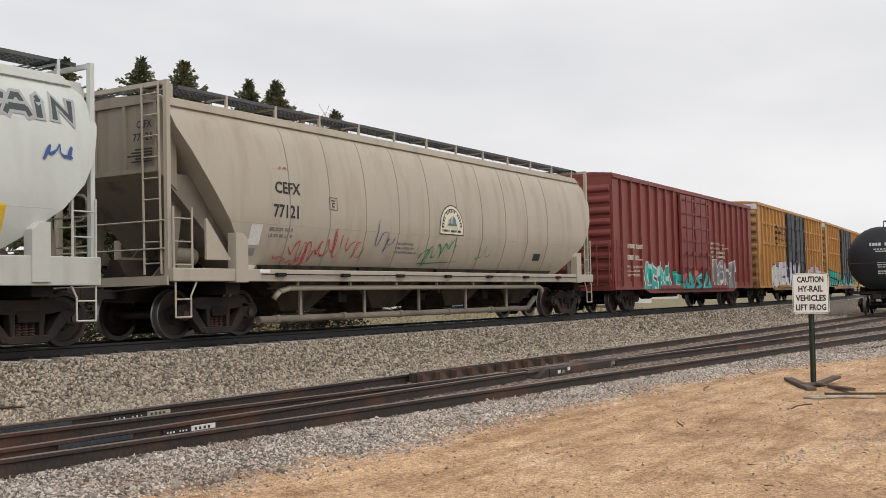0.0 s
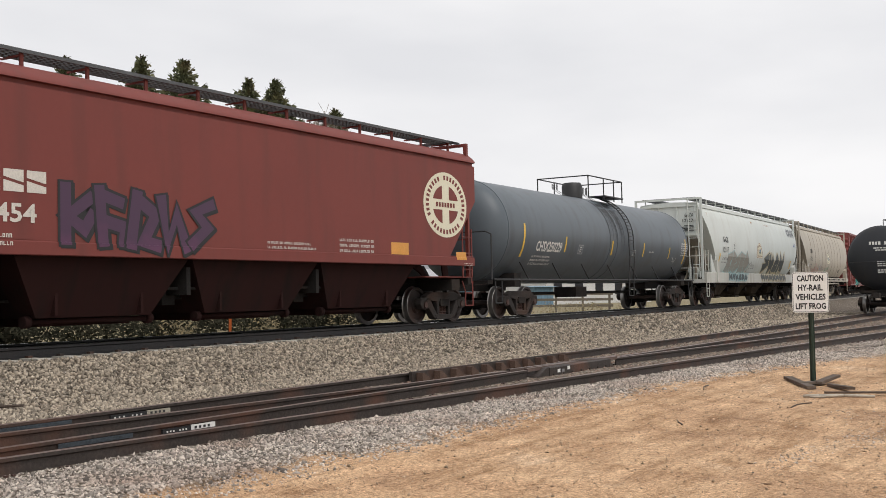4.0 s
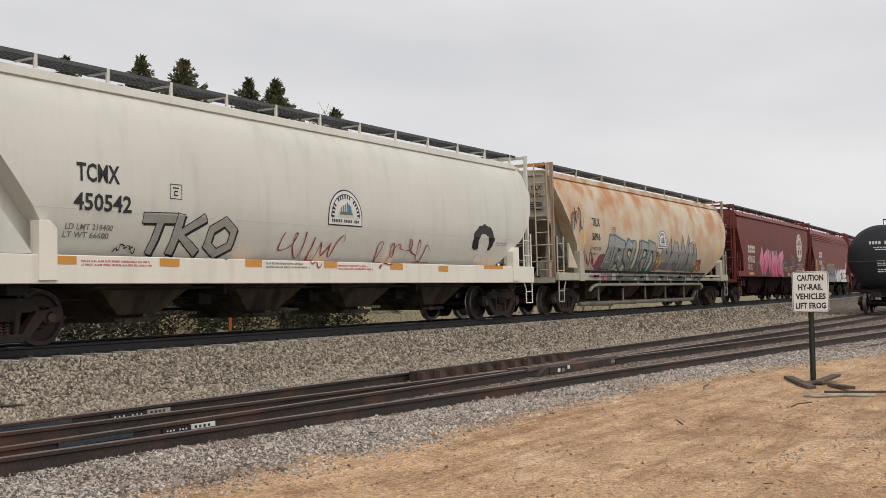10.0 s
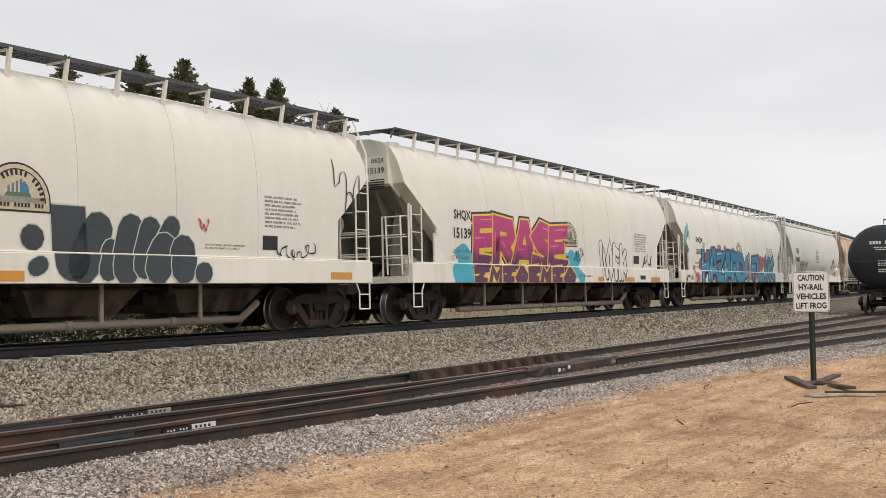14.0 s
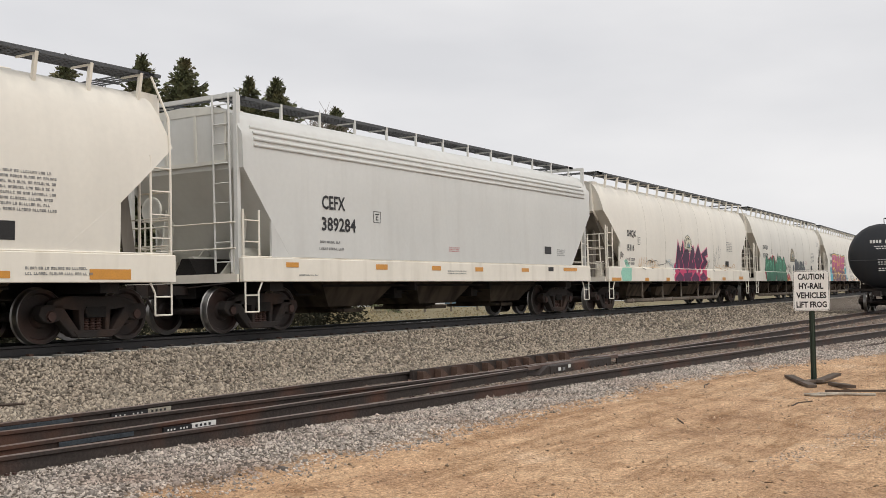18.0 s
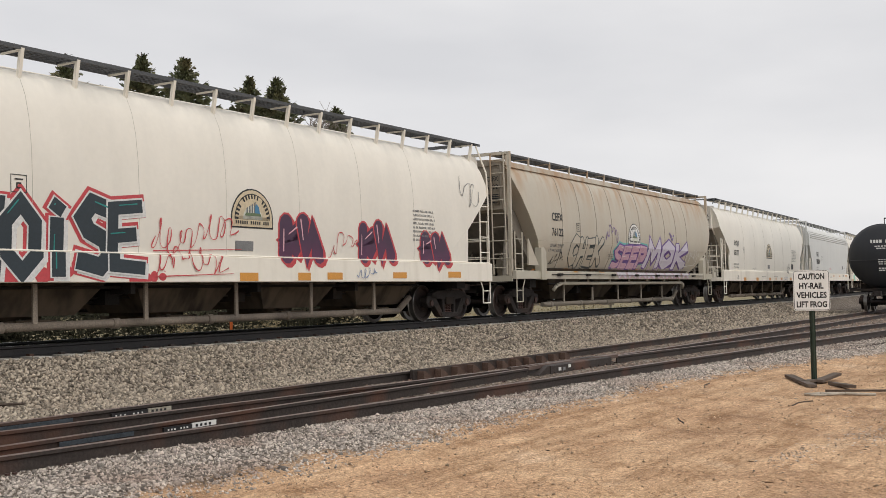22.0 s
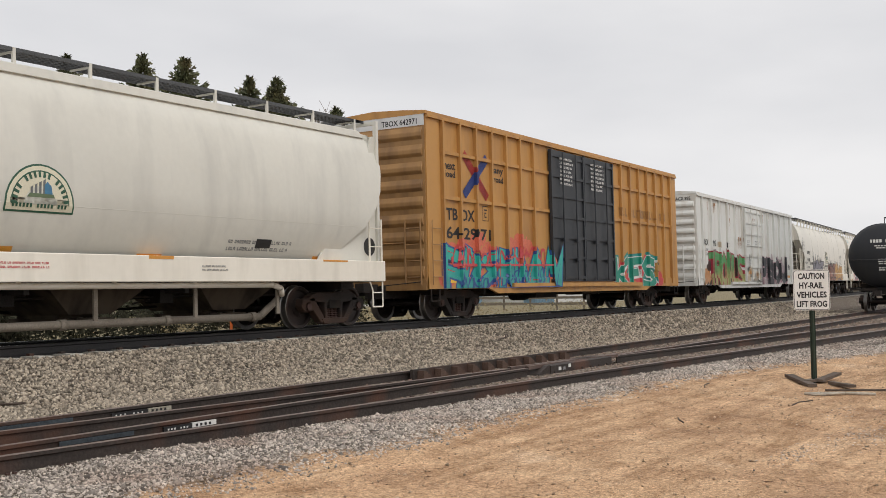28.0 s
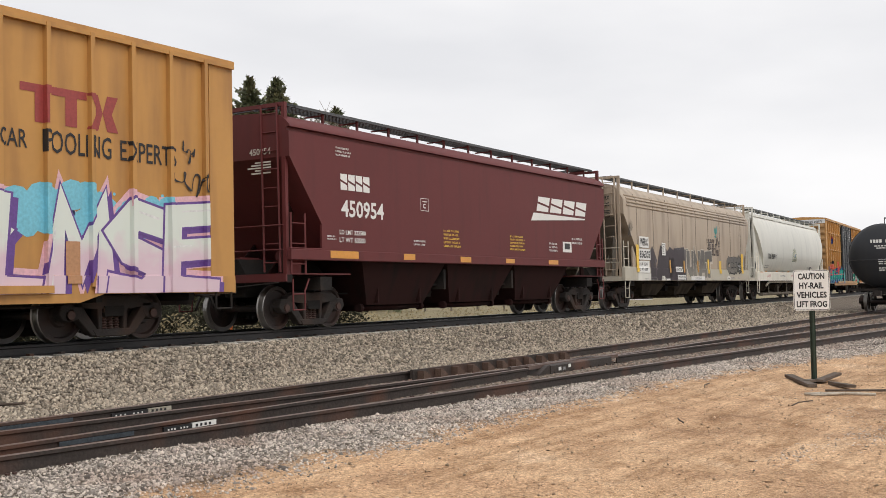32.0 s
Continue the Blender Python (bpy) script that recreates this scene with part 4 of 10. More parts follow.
        def posts_low(b):
            rod(b, (0.05, -1.5, 1.1), (0.05, -1.5, 2.9), 0.03, 6)
            for z in (1.6, 2.1, 2.6):
                rod(b, (0.03, -1.45, z), (0.03, -0.75, z), 0.018, 6)
            rod(b, (0.03, -0.75, 1.1), (0.03, -0.75, 2.62), 0.025, 6)
        low_post = profile == "sill"
        if low_post:
            for sg in (0, 2.25):
                part_of("end_railing", made("lowposts", posts_low), sill_paint, car, at=m @ Matrix.Translation((0, sg, 0)))
        else:
            for y in (-1.44, 1.44):
                part_of("corner_post", made(("cpost", walkz), cpost), post_paint or paint, car, at=m @ Matrix.Translation((0, y, 0)))
            part_of("end_beam", made(("ebeam", walkz), ebeam), paint, car, at=m)
        def side_lad(b):
            tall = 3.2 if low_post and fore else 2.85 if low_post else 2.4
            ladder(b, (0.06, -1.56, 1.15), (0.06, -1.56, tall), (1, 0, 0), w=0.46)
            if tall > 3:
                rod(b, (0.06, -1.56, 3.2), (0.06, -1.53, 3.9), 0.022, 6)
                rod(b, (0.06, -1.53, 3.9), (0.30, -1.36, walkz - 0.05), 0.022, 6)
        for y in (-1, 1):
            part_of("side_ladder", made(("slad", low_post, fore), side_lad), sill_paint, car, at=m if y < 0 else m @ Matrix.Diagonal((1, -1, 1, 1)))
        def end_lad(b):
            ladder(b, (-0.02, -1.34, 1.2), (-0.02, -1.30, 2.62 if low_post else walkz - 0.05), (0, 1, 0), w=0.42)
        part_of("end_ladder", made(("elad", walkz, low_post), end_lad), sill_paint if profile == "sill" else paint, car, at=m)
        def rail_(b):
            for z in (1.65, 2.15):
                rod(b, (-0.04, -1.45, z), (-0.04, 1.45, z), 0.016, 6)
        part_of("hand_rail", made("erail", rail_), sill_paint, car, at=m)
        def step(b):
            y = -1.58
            bar_path(b, [(0.08, y, 1.05), (0.08, y, 0.42), (0.46, y, 0.42), (0.46, y, 0.80), (0.60, y, 1.05)], 0.018, 6)
            rod(b, (0.08, y, 0.74), (0.46, y, 0.74), 0.016, 6)
        for sg in (0, 3.16):
            part_of("stirrup_step", made("step", step), sill_paint, car, at=m @ Matrix.Translation((0, sg, 0)))
    # brake gear at the trailing end
    def reservoir(b):
        rod(b, (0.75, -0.75, 1.55), (1.35, -0.75, 1.55), 0.17, 14)
        rod(b, (0.66, -0.75, 1.55), (0.75, -0.75, 1.55), 0.11, 14)
        box(b, 0.8, 1.2, -0.9, -0.6, 1.17, 1.42)
    def cylinder(b):
        rod(b, (0.45, 0.2, 1.42), (1.05, 0.2, 1.42), 0.14, 14)
        box(b, 0.5, 0.9, 0.08, 0.32, 1.17, 1.32)
    def hand_wheel(b):
        lathe(b, [(-0.02, 0.27), (0.02, 0.27), (0.02, 0.23), (-0.02, 0.23)], "X", 16, 0, True, (-0.06, 0.75, 2.5))
        rod(b, (-0.06, 0.75, 2.25), (-0.06, 0.75, 2.75), 0.015)
        rod(b, (-0.06, 0.5, 2.5), (-0.06, 1.0, 2.5), 0.015)
        rod(b, (-0.06, 0.75, 2.5), (0.04, 0.75, 2.5), 0.03)
    for nm, fn in (("brake_reservoir", reservoir), ("brake_cylinder", cylinder), ("brake_wheel", hand_wheel)):
        part_of(nm, made(nm, fn), slope_paint or paint, car)
    add_ends(car, L)
    for x in (trucks[0], L - trucks[1]):
        CARS[-1][3].extend(add_truck(car, x, bearing))
    return car


def boxcar(name, label, xi, L, H, paint, end_paint=None, door=None, door_x=(7.0, 12.0), ribs=22, belts=(), doors=2, roof=None, z0=0.80, trucks=(2.25, 2.3)):
    car = new_car(name, label, "boxcar", xi, L)
    end_paint = end_paint or paint
    w = 1.50
    def body(b):
        box(b, 0.04, L - 0.04, -w, w, z0 + 0.08, H - 0.12)
    part_of("body", made(("bbody", L, H), body), paint, car)
    def roof_(b):
        prism_yz(b, [(-w - 0.05, H - 0.14), (-w - 0.05, H - 0.06), (-0.9, H), (0, H + 0.05), (0.9, H), (w + 0.05, H - 0.06), (w + 0.05, H - 0.14)], -0.04, L + 0.04)
        for k in range(14):
            x = L * (k + 0.5) / 14
            prism_yz(b, [(-w - 0.02, H - 0.06), (-0.9, H + 0.03), (0, H + 0.08), (0.9, H + 0.03), (w + 0.02, H - 0.06), (0, H - 0.05)], x - 0.05, x + 0.05)
    part_of("roof", made(("broof", L, H), roof_), paint, car)
    # outside posts and belt rails
    def rib(b):
        prism_yz(b, [(-0.0, z0 + 0.1), (-0.0, H - 0.14), (-0.10, H - 0.16), (-0.10, z0 + 0.12)], -0.04, 0.04)
    d0, d1 = door_x
    for k in range(ribs + 1):
        x = 0.75 + (L - 1.5) * k / ribs
        if d0 - 0.25 < x < d1 + 0.25:
            continue
        for m in (Matrix.Translation((x, -w, 0)), Matrix.Translation((x, w, 0)) @ Matrix.Rotation(math.pi, 4, "Z")):
            part_of("side_post", made(("rib", H, z0), rib), paint, car, at=m)
    SIDE[car.name] = ("box", w, [0.75 + (L - 1.5) * k / ribs for k in range(ribs + 1) if not d0 - 0.25 < 0.75 + (L - 1.5) * k / ribs < d1 + 0.25], (d0, d1), z0)
    for z in belts:
        for a, c in ((0.7, d0), (d1, L - 0.7)):
            part_of("belt_rail", made(("belt", round(c - a, 2)), lambda b: box(b, 0, c - a, -w - 0.06, -w, -0.045, 0.045)), paint, car, at=Matrix.Translation((a, 0, z)))
    def corner(b):
        box(b, 0, 0.62, 0, 0.04, z0, H - 0.13)
    for x in (0.0, L - 0.62):
        for y in (-w - 0.03, w - 0.01):
            part_of("corner_plate", made(("bcorner", H, z0), corner), paint, car, at=Matrix.Translation((x, y, 0)))
    def sill(b):
        for y in (-w - 0.045, w - 0.035):
            prism_xz(b, [(0.0, z0 + 0.30), (L, z0 + 0.30), (L, z0), (L - 3.1, z0), (L - 3.6, z0 - 0.14), (3.6, z0 - 0.14), (3.1, z0), (0, z0)], y, y + 0.08)
        box(b, 0.0, L, -w - 0.09, -w - 0.03, H - 0.22, H - 0.14)
    part_of("side_sill", made(("bsill", L, H, z0), sill), paint, car)
    # doors: sheets with horizontal and vertical stiffeners
    for k in range(doors):
        xa = d0 + (d1 - d0) * k / doors
        xb = d0 + (d1 - d0) * (k + 1) / doors
        def sheet(b):
            ww = xb - xa - 0.03
            box(b, 0, ww, -w - 0.10, -w - 0.05, z0 + 0.18, H - 0.28)
        dr = part_of("door", made(("bdoor", round(xb - xa, 2), H, z0), sheet), door or paint, car, at=Matrix.Translation((xa, 0, 0)))
        ww = xb - xa - 0.03
        def rib_(b):
            box(b, 0.03, ww - 0.03, -w - 0.14, -w - 0.10, -0.04, 0.04)
        def edge_(b):
            box(b, 0, 0.08, -w - 0.15, -w - 0.10, z0 + 0.18, H - 0.28)
        def bar_(b):
            rod(b, (0, -w - 0.19, z0 + 0.22), (0, -w - 0.19, H - 0.32), 0.025, 6)
            for z in (1.6, 2.2):
                box(b, -0.05, 0.22, -w - 0.22, -w - 0.15, z, z + 0.10)
        for j in range(7):
            part_of("door_rib", made(("drib", round(ww, 2)), rib_), door or paint, dr, at=Matrix.Translation((0, 0, z0 + 0.3 + (H - z0 - 0.75) * j / 6)))
        for x in (0.0, ww - 0.08):
            part_of("door_edge", made(("dedge", H, z0), edge_), door or paint, dr, at=Matrix.Translation((x, 0, 0)))
        for f in (0.3, 0.7):
            part_of("lock_bar", made(("dbar", H, z0), bar_), door or paint, dr, at=Matrix.Translation((ww * f, 0, 0)))
    def track_(b):
        box(b, d0 - 2.6, d1 + 2.6 if doors > 1 else d1, -w - 0.13, -w - 0.02, z0 + 0.02, z0 + 0.14)
    part_of("door_track", made(("btrack", d0, d1, z0), track_), paint, car)
    # ends with deep horizontal corrugations
    hh = (H - z0 - 0.6) / 9
    def end(b):
        box(b, -0.03, 0.03, -w, w, z0 - 0.02, H - 0.1)
    def fold(b):
        prism_xz(b, [(-0.02, 0), (-0.09, hh * 0.22), (-0.09, hh * 0.45), (-0.02, hh * 0.8)], -w + 0.06, w - 0.06)
        bmesh.ops.bevel(b, geom=b.edges[:], offset=0.012, segments=1, affect="EDGES")
    def foot(b):
        box(b, -0.06, -0.02, -w, w, z0 - 0.02, z0 + 0.22)
    for m in (Matrix(), mirror_x(L)):
        en = part_of("end_wall", made(("bend", H, z0), end), end_paint, car, at=m)
        for j in range(9):
            part_of("corrugation", made(("fold", H, z0), fold), end_paint, en, at=Matrix.Translation((0, 0, z0 + 0.25 + hh * j)))
        part_of("end_sill", made(("bfoot", z0), foot), end_paint, en)
        if roof:
            part_of("end_top_panel", made(("btop", H), lambda b: box(b, -0.0345, -0.02, -w, w, H - 0.42, H - 0.11)), roof, en)
        def lad(b):
            ladder(b, (-0.14, -w + 0.10, z0 + 0.1), (-0.14, -w + 0.10, z0 + 1.7), (0, 1, 0), w=0.45)
            rod(b, (-0.12, -0.9, 1.95), (-0.12, 0.9, 1.95), 0.018)
            ladder(b, (0.12, -w - 0.09, z0 + 0.1), (0.12, -w - 0.09, z0 + 1.7), (1, 0, 0), w=0.46, post=0.012)
        part_of("ladder", made(("blad", z0), lad), end_paint, car, at=m)
        def step(b):
            bar_path(b, [(0.1, 0, z0), (0.1, 0, z0 - 0.3), (0.5, 0, z0 - 0.3), (0.5, 0, z0)], 0.02, 6)
        for y in (-w - 0.03, w + 0.03):
            part_of("stirrup_step", made(("bstep", z0), step), UNDER, car, at=m @ Matrix.Translation((0, y, 0)))
    def frame_(b):
        box(b, -0.1, L + 0.1, -0.3, 0.3, 0.58, 0.90)
        box(b, L * 0.38, L * 0.46, -0.95, -0.35, 0.50, 0.84)
        box(b, L * 0.55, L * 0.62, -1.1, -0.5, 0.56, 0.84)
        rod(b, (3.2, -0.9, 0.66), (L - 3.2, -0.9, 0.60), 0.025, 6)
        for k in range(9):
            x = 1.0 + (L - 2) * k / 8
            box(b, x - 0.07, x + 0.07, -1.4, 1.4, 0.66, 0.88)
        rod(b, (L * 0.45, 0.5, 0.6), (L * 0.45 + 0.9, 0.5, 0.6), 0.18, 12)
        rod(b, (L * 0.3, -0.5, 0.62), (L * 0.7, -0.5, 0.62), 0.03, 6)
    part_of("underframe", made(("bframe", L), frame_), UNDER, car)
    add_ends(car, L)
    for x in (trucks[0], L - trucks[1]):
        CARS[-1][3].extend(add_truck(car, x))
    return car


def tank_car(name, label, xi, L, paint, fittings, r=1.42, zc=2.32, bands=True, parked=False, head=0.72, trucks=(1.75, 1.75)):
    if parked:
        car = thing(name, label, "tank car")
        CARS.append((car, None, L, []))
    else:
        car = new_car(name, label, "tank car", xi, L)
    a, c = 0.35, L - 0.35
    prof = [(a + head * (1 - math.cos(math.pi / 2 * k / 8)), max(0.03, r * math.sin(math.pi / 2 * k / 8))) for k in range(9)]
    full = prof + [(a + head + (c - a - 2 * head) * k / 10, r) for k in range(1, 10)] + [(L - x, q) for x, q in prof[::-1]]
    part_of("tank", made(("tank", L, r), lambda b: lathe(b, full, "X", 40, 0, True, (0, 0, zc))), paint, car)
    def rings(b):
        for x in (a + head, L * 0.5 - 0.35, L * 0.5 + 0.3, c - head):
            lathe(b, [(x - 0.04, r - 0.01), (x - 0.03, r + 0.012), (x + 0.03, r + 0.012), (x + 0.04, r - 0.01)], "X", 40, 0, True, (0, 0, zc))
    part_of("weld_bands", made(("tband", L, r), rings), paint, car)
    def sills(b):
        for x in (0.0, L - 3.0):
            box(b, x, x + 3.0, -0.35, 0.35, 0.80, 1.10)
            box(b, x + 1.9, x + 2.3, -1.2, 1.2, 0.9, 1.3)
            box(b, x if x == 0 else x + 2.7, x + 0.3 if x == 0 else x + 3.0, -1.35, 1.35, 0.98, 1.08)
        rod(b, (3, 0.4, 0.7), (L - 3, 0.4, 0.7), 0.05, 8)
        box(b, L * 0.45, L * 0.45 + 0.9, -0.4, 0.4, 0.55, 0.9)
    part_of("stub_sills", made(("tsill", L), sills), UNDER, car)
    def side_rail(b):
        rod(b, (0.2, -1.42, 1.10), (L - 0.2, -1.42, 1.10), 0.03, 6)
        rod(b, (0.2, 1.42, 1.10), (L - 0.2, 1.42, 1.10), 0.03, 6)
        for k in range(7):
            x = 2.4 + (L - 4.6) * k / 6
            for s in (-1, 1):
                rod(b, (x, s * 1.42, 1.10), (x - 0.3, s * 1.28, 1.62), 0.02, 6)
        bar_path(b, [(0.15, -1.40, 1.1), (0.15, -1.40, 2.35), (-0.0, -1.3, 2.42), (-0.0, 1.3, 2.42)], 0.022, 6)
        bar_path(b, [(L - 0.15, -1.40, 1.1), (L - 0.15, -1.40, 2.0)], 0.022, 6)
        for x in (0.3, L - 0.8):
            bar_path(b, [(x, -1.42, 1.05), (x, -1.42, 0.45), (x + 0.4, -1.42, 0.45), (x + 0.4, -1.42, 1.05)], 0.02, 6)
    part_of("hand_rail", made(("trail", L), side_rail), fittings, car)
    SIDE[car.name] = ("tank", r, zc)
    m = L * 0.5
    def dome(b):
        lathe(b, [(-0.1, 0.36), (0.42, 0.36), (0.52, 0.30), (0.55, 0.05)], "Z", 20, 0, True, (m - 0.1, 0, zc + r))
    part_of("fittings_dome", made(("dome", L, r, zc), dome), fittings, car)
    def plat(b):
        z = zc + r + 0.04
        for y in (-0.75, 0.75):
            box(b, m + 0.35, m + 2.1, y - 0.3, y + 0.3, z - 0.02, z + 0.02)
        for x, y in ((m - 0.9, -0.95), (m + 0.35, -1.0), (m + 1.3, -1.0), (m + 2.1, -1.0), (m + 2.1, 1.0), (m - 0.9, 0.95), (m + 0.6, 1.0)):
            rod(b, (x, y, z - 0.15), (x, y, z + 0.62), 0.022, 6)
        for y in (-1.0, 1.0):
            rod(b, (m - 0.9, y * 0.95, z + 0.62), (m + 2.1, y, z + 0.62), 0.022, 6)
        rod(b, (m + 2.1, -1.0, z + 0.62), (m + 2.1, 1.0, z + 0.62), 0.022, 6)
        rod(b, (m - 0.9, -0.95, z + 0.62), (m - 0.9, 0.95, z + 0.62), 0.022, 6)
    part_of("top_platform", made(("plat", L, r, zc), plat), fittings, car)
    def lad(b):
        pts = []
        for k in range(9):
            u = radians(20 + 75 * k / 8)
            pts.append((-(r + 0.1) * math.sin(u), zc + (r + 0.1) * math.cos(u)))
        pts += [(-(r + 0.12), zc - 0.6), (-(r + 0.06), 1.1), (-(r + 0.06), 0.55)]
        for x in (m + 1.1, m + 1.55):
            bar_path(b, [(x, y, z) for y, z in pts], 0.022, 6)
        for (y0, zz0), (y1, zz1) in zip(pts, pts[1:]):
            rod(b, (m + 1.1, (y0 + y1) / 2, (zz0 + zz1) / 2), (m + 1.55, (y0 + y1) / 2, (zz0 + zz1) / 2), 0.016, 5)
            rod(b, (m + 1.1, y1, zz1), (m + 1.55, y1, zz1), 0.016, 5)
    part_of("side_ladder", made(("tlad", L, r, zc), lad), fittings, car)
    add_ends(car, L)
    for x in (trucks[0], L - trucks[1]):
        CARS[-1][3].extend(add_truck(car, x))
    return car


# paints
def paint(name, color, stain=None, amount=0.5, rough=0.5, streak=True, var=0.10, top=None, wide=(0.50, 0.74), spec=0.4):
    return mat(name, color, rough, 0, var, 0.6, 9, 0.012, stain, amount, streak, grain=0.22, top=top, wide=wide, spec=spec)


P_TAN = paint("tan_paint", (0.415, 0.37, 0.30), (0.26, 0.20, 0.14), 0.45)
P_WGREY = paint("pale_grey_paint", (0.56, 0.59, 0.56), (0.42, 0.40, 0.35), 0.35)
P_CREAMY = paint("off_white_paint", (0.785, 0.745, 0.66), (0.46, 0.44, 0.40), 0.75, top=(3.95, 4.4), wide=(0.36, 0.62))
# darker copy of the off-white, for the thin weld seams
P_SHADE = paint("dull_white_paint", (0.50, 0.465, 0.40), (0.30, 0.27, 0.22), 0.5)
P_SILL = paint("cream_sill_paint", (0.83, 0.78, 0.68), (0.5, 0.45, 0.36), 0.35)
P_OXIDE = paint("oxide_red_paint", (0.178, 0.040, 0.032), (0.115, 0.035, 0.028), 0.5, 0.6)
P_MAROON = paint("maroon_paint", (0.118, 0.024, 0.024), (0.08, 0.020, 0.020), 0.5, 0.62)
P_RUSTY = paint("rust_stained_cream_paint", (0.60, 0.52, 0.385), (0.50, 0.20, 0.055), 1.0, streak=False, top=(1.4, 4.1), wide=(0.40, 0.64))
P_GREY = paint("light_grey_paint", (0.66, 0.645, 0.58), (0.44, 0.43, 0.40), 0.35)
P_GREY2 = paint("silver_grey_paint", (0.64, 0.64, 0.61), (0.5, 0.49, 0.46), 0.3)
P_GREIGE = paint("weathered_beige_paint", (0.47, 0.435, 0.355), (0.30, 0.26, 0.19), 0.45)
P_WFR = paint("grimy_beige_paint", (0.405, 0.327, 0.247), (0.15, 0.108, 0.078), 0.7, wide=(0.46, 0.80))
P_WFRSEAM = paint("sooty_seam_paint", (0.16, 0.13, 0.10), (0.09, 0.07, 0.055), 0.6)
P_REDBOX = paint("red_boxcar_paint", (0.20, 0.045, 0.038), (0.11, 0.035, 0.03), 0.5)
P_YEL = paint("mustard_yellow_paint", (0.49, 0.255, 0.075), (0.27, 0.13, 0.05), 0.6, wide=(0.44, 0.72))
P_YELEND = paint("brown_yellow_end_paint", (0.36, 0.20, 0.075), (0.16, 0.09, 0.045), 0.7, wide=(0.40, 0.70))
P_WBOX = paint("chalky_white_paint", (0.68, 0.685, 0.655), (0.40, 0.32, 0.24), 0.5, wide=(0.5, 0.74))
P_DOORBLK = paint("black_door_paint", (0.028, 0.032, 0.038), (0.06, 0.05, 0.045), 0.4)
P_TANKG = paint("slate_grey_tank_paint", (0.092, 0.110, 0.126), (0.06, 0.062, 0.066), 0.6, 0.42)
P_TANKB = paint("black_tank_paint", (0.018, 0.02, 0.024), (0.04, 0.035, 0.03), 0.4, 0.4)
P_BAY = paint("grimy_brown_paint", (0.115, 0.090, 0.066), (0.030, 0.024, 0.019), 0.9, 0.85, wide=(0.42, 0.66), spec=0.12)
# grimy bays whose brown also carries the shade under the car
P_BAYDK = paint("shaded_grimy_brown_paint", (0.075, 0.060, 0.045), (0.026, 0.021, 0.017), 0.9, 0.85, wide=(0.42, 0.66), spec=0.12)
P_ROOFW = paint("white_roof_paint", (0.66, 0.66, 0.66), (0.35, 0.33, 0.30), 0.5)
# grimy maroon with the shade of end recesses and undersides put into it
P_BAYRED = paint("shaded_grimy_maroon_paint", (0.026, 0.010, 0.009), (0.012, 0.009, 0.008), 0.8, 0.85, spec=0.12)
# soot on the slope sheets, darkened further for the shade in the end recess
P_SOOTSHADE = paint("shaded_sooty_slope_paint", (0.20, 0.178, 0.148), (0.08, 0.07, 0.06), 0.8)
P_BEIGE2 = paint("sun_faded_beige_paint", (0.475, 0.43, 0.35), (0.36, 0.20, 0.09), 0.75, top=(3.2, 4.2), wide=(0.40, 0.66))
# end paint, darker than the sides of the tan cars
P_ENDTAN = paint("dark_tan_end_paint", (0.26, 0.225, 0.175), (0.13, 0.105, 0.08), 0.7)
P_SEAM = paint("grimy_seam_paint", (0.27, 0.24, 0.195), (0.16, 0.13, 0.10), 0.6)
P_RUSTPOST = paint("rust_streaked_post_paint", (0.40, 0.32, 0.24), (0.20, 0.07, 0.035), 1.0, wide=(0.38, 0.6))

BLUECAP = mat("blue_bearing_cap", (0.06, 0.13, 0.20), 0.6, 0.2, 0.3, 6, 60, 0.1, (0.05, 0.035, 0.03), 0.6)

H_ = hopper
car_y2 = boxcar("boxcar", "mustard yellow boxcar with black doors, graffiti along its foot", 74.2, 18.6, 5.21, P_YEL, P_YELEND, P_DOORBLK, (6.9, 11.9), 20, (3.1, 4.15), 2, P_ROOFW)
car_y1 = boxcar("boxcar", "mustard yellow boxcar with black doors and purple graffiti", 54.2, 18.6, 5.21, P_YEL, P_YELEND, P_DOORBLK, (6.9, 11.9), 20, (3.1, 4.15), 2, P_ROOFW)
car_red = boxcar("boxcar", "oxide red boxcar with ribbed sides and turquoise graffiti", 34.0, 18.7, 4.88, P_REDBOX, P_REDBOX, P_REDBOX, (7.2, 11.2), 18, (), 2, trucks=(2.5, 2.0))
car_cefx = H_("covered_hopper", "tan round-sided covered hopper with red scrawled graffiti", 13.38, 18.55, "pipe", P_TAN, seams=10, slope_paint=P_ENDTAN, recess_paint=P_SOOTSHADE, trucks=(1.7, 0.95))
car_gacx = H_("covered_hopper", "pale grey round-sided covered hopper with rust spots and black graffiti", -7.29, 19.1, "bluff", P_WGREY, sill_paint=paint("dusty_grey_sill_paint", (0.50, 0.50, 0.46), (0.30, 0.27, 0.22), 0.6), recess_paint=P_ENDTAN, trucks=(1.85, 1.0))
car_tank = tank_car("tank_car", "slate grey tank car with yellow reflective stripes", -26.5, 18.1, P_TANKG, BLACK, r=1.50, zc=2.52, trucks=(2.53, 1.35))
car_b0 = H_("covered_hopper", "oxide red flat-sided covered hopper with a round emblem", -44.15, 16.5, "red", P_OXIDE, profile="plain", bays=3, trucks=(1.5, 0.72), web=True)
car_b1 = H_("covered_hopper", "oxide red covered hopper with black and white graffiti", -60.94, 15.6, "flat", P_OXIDE, ridges=True, under=P_BAY, profile="flat", bays=3, trucks=(1.6, 1.1), web=True)
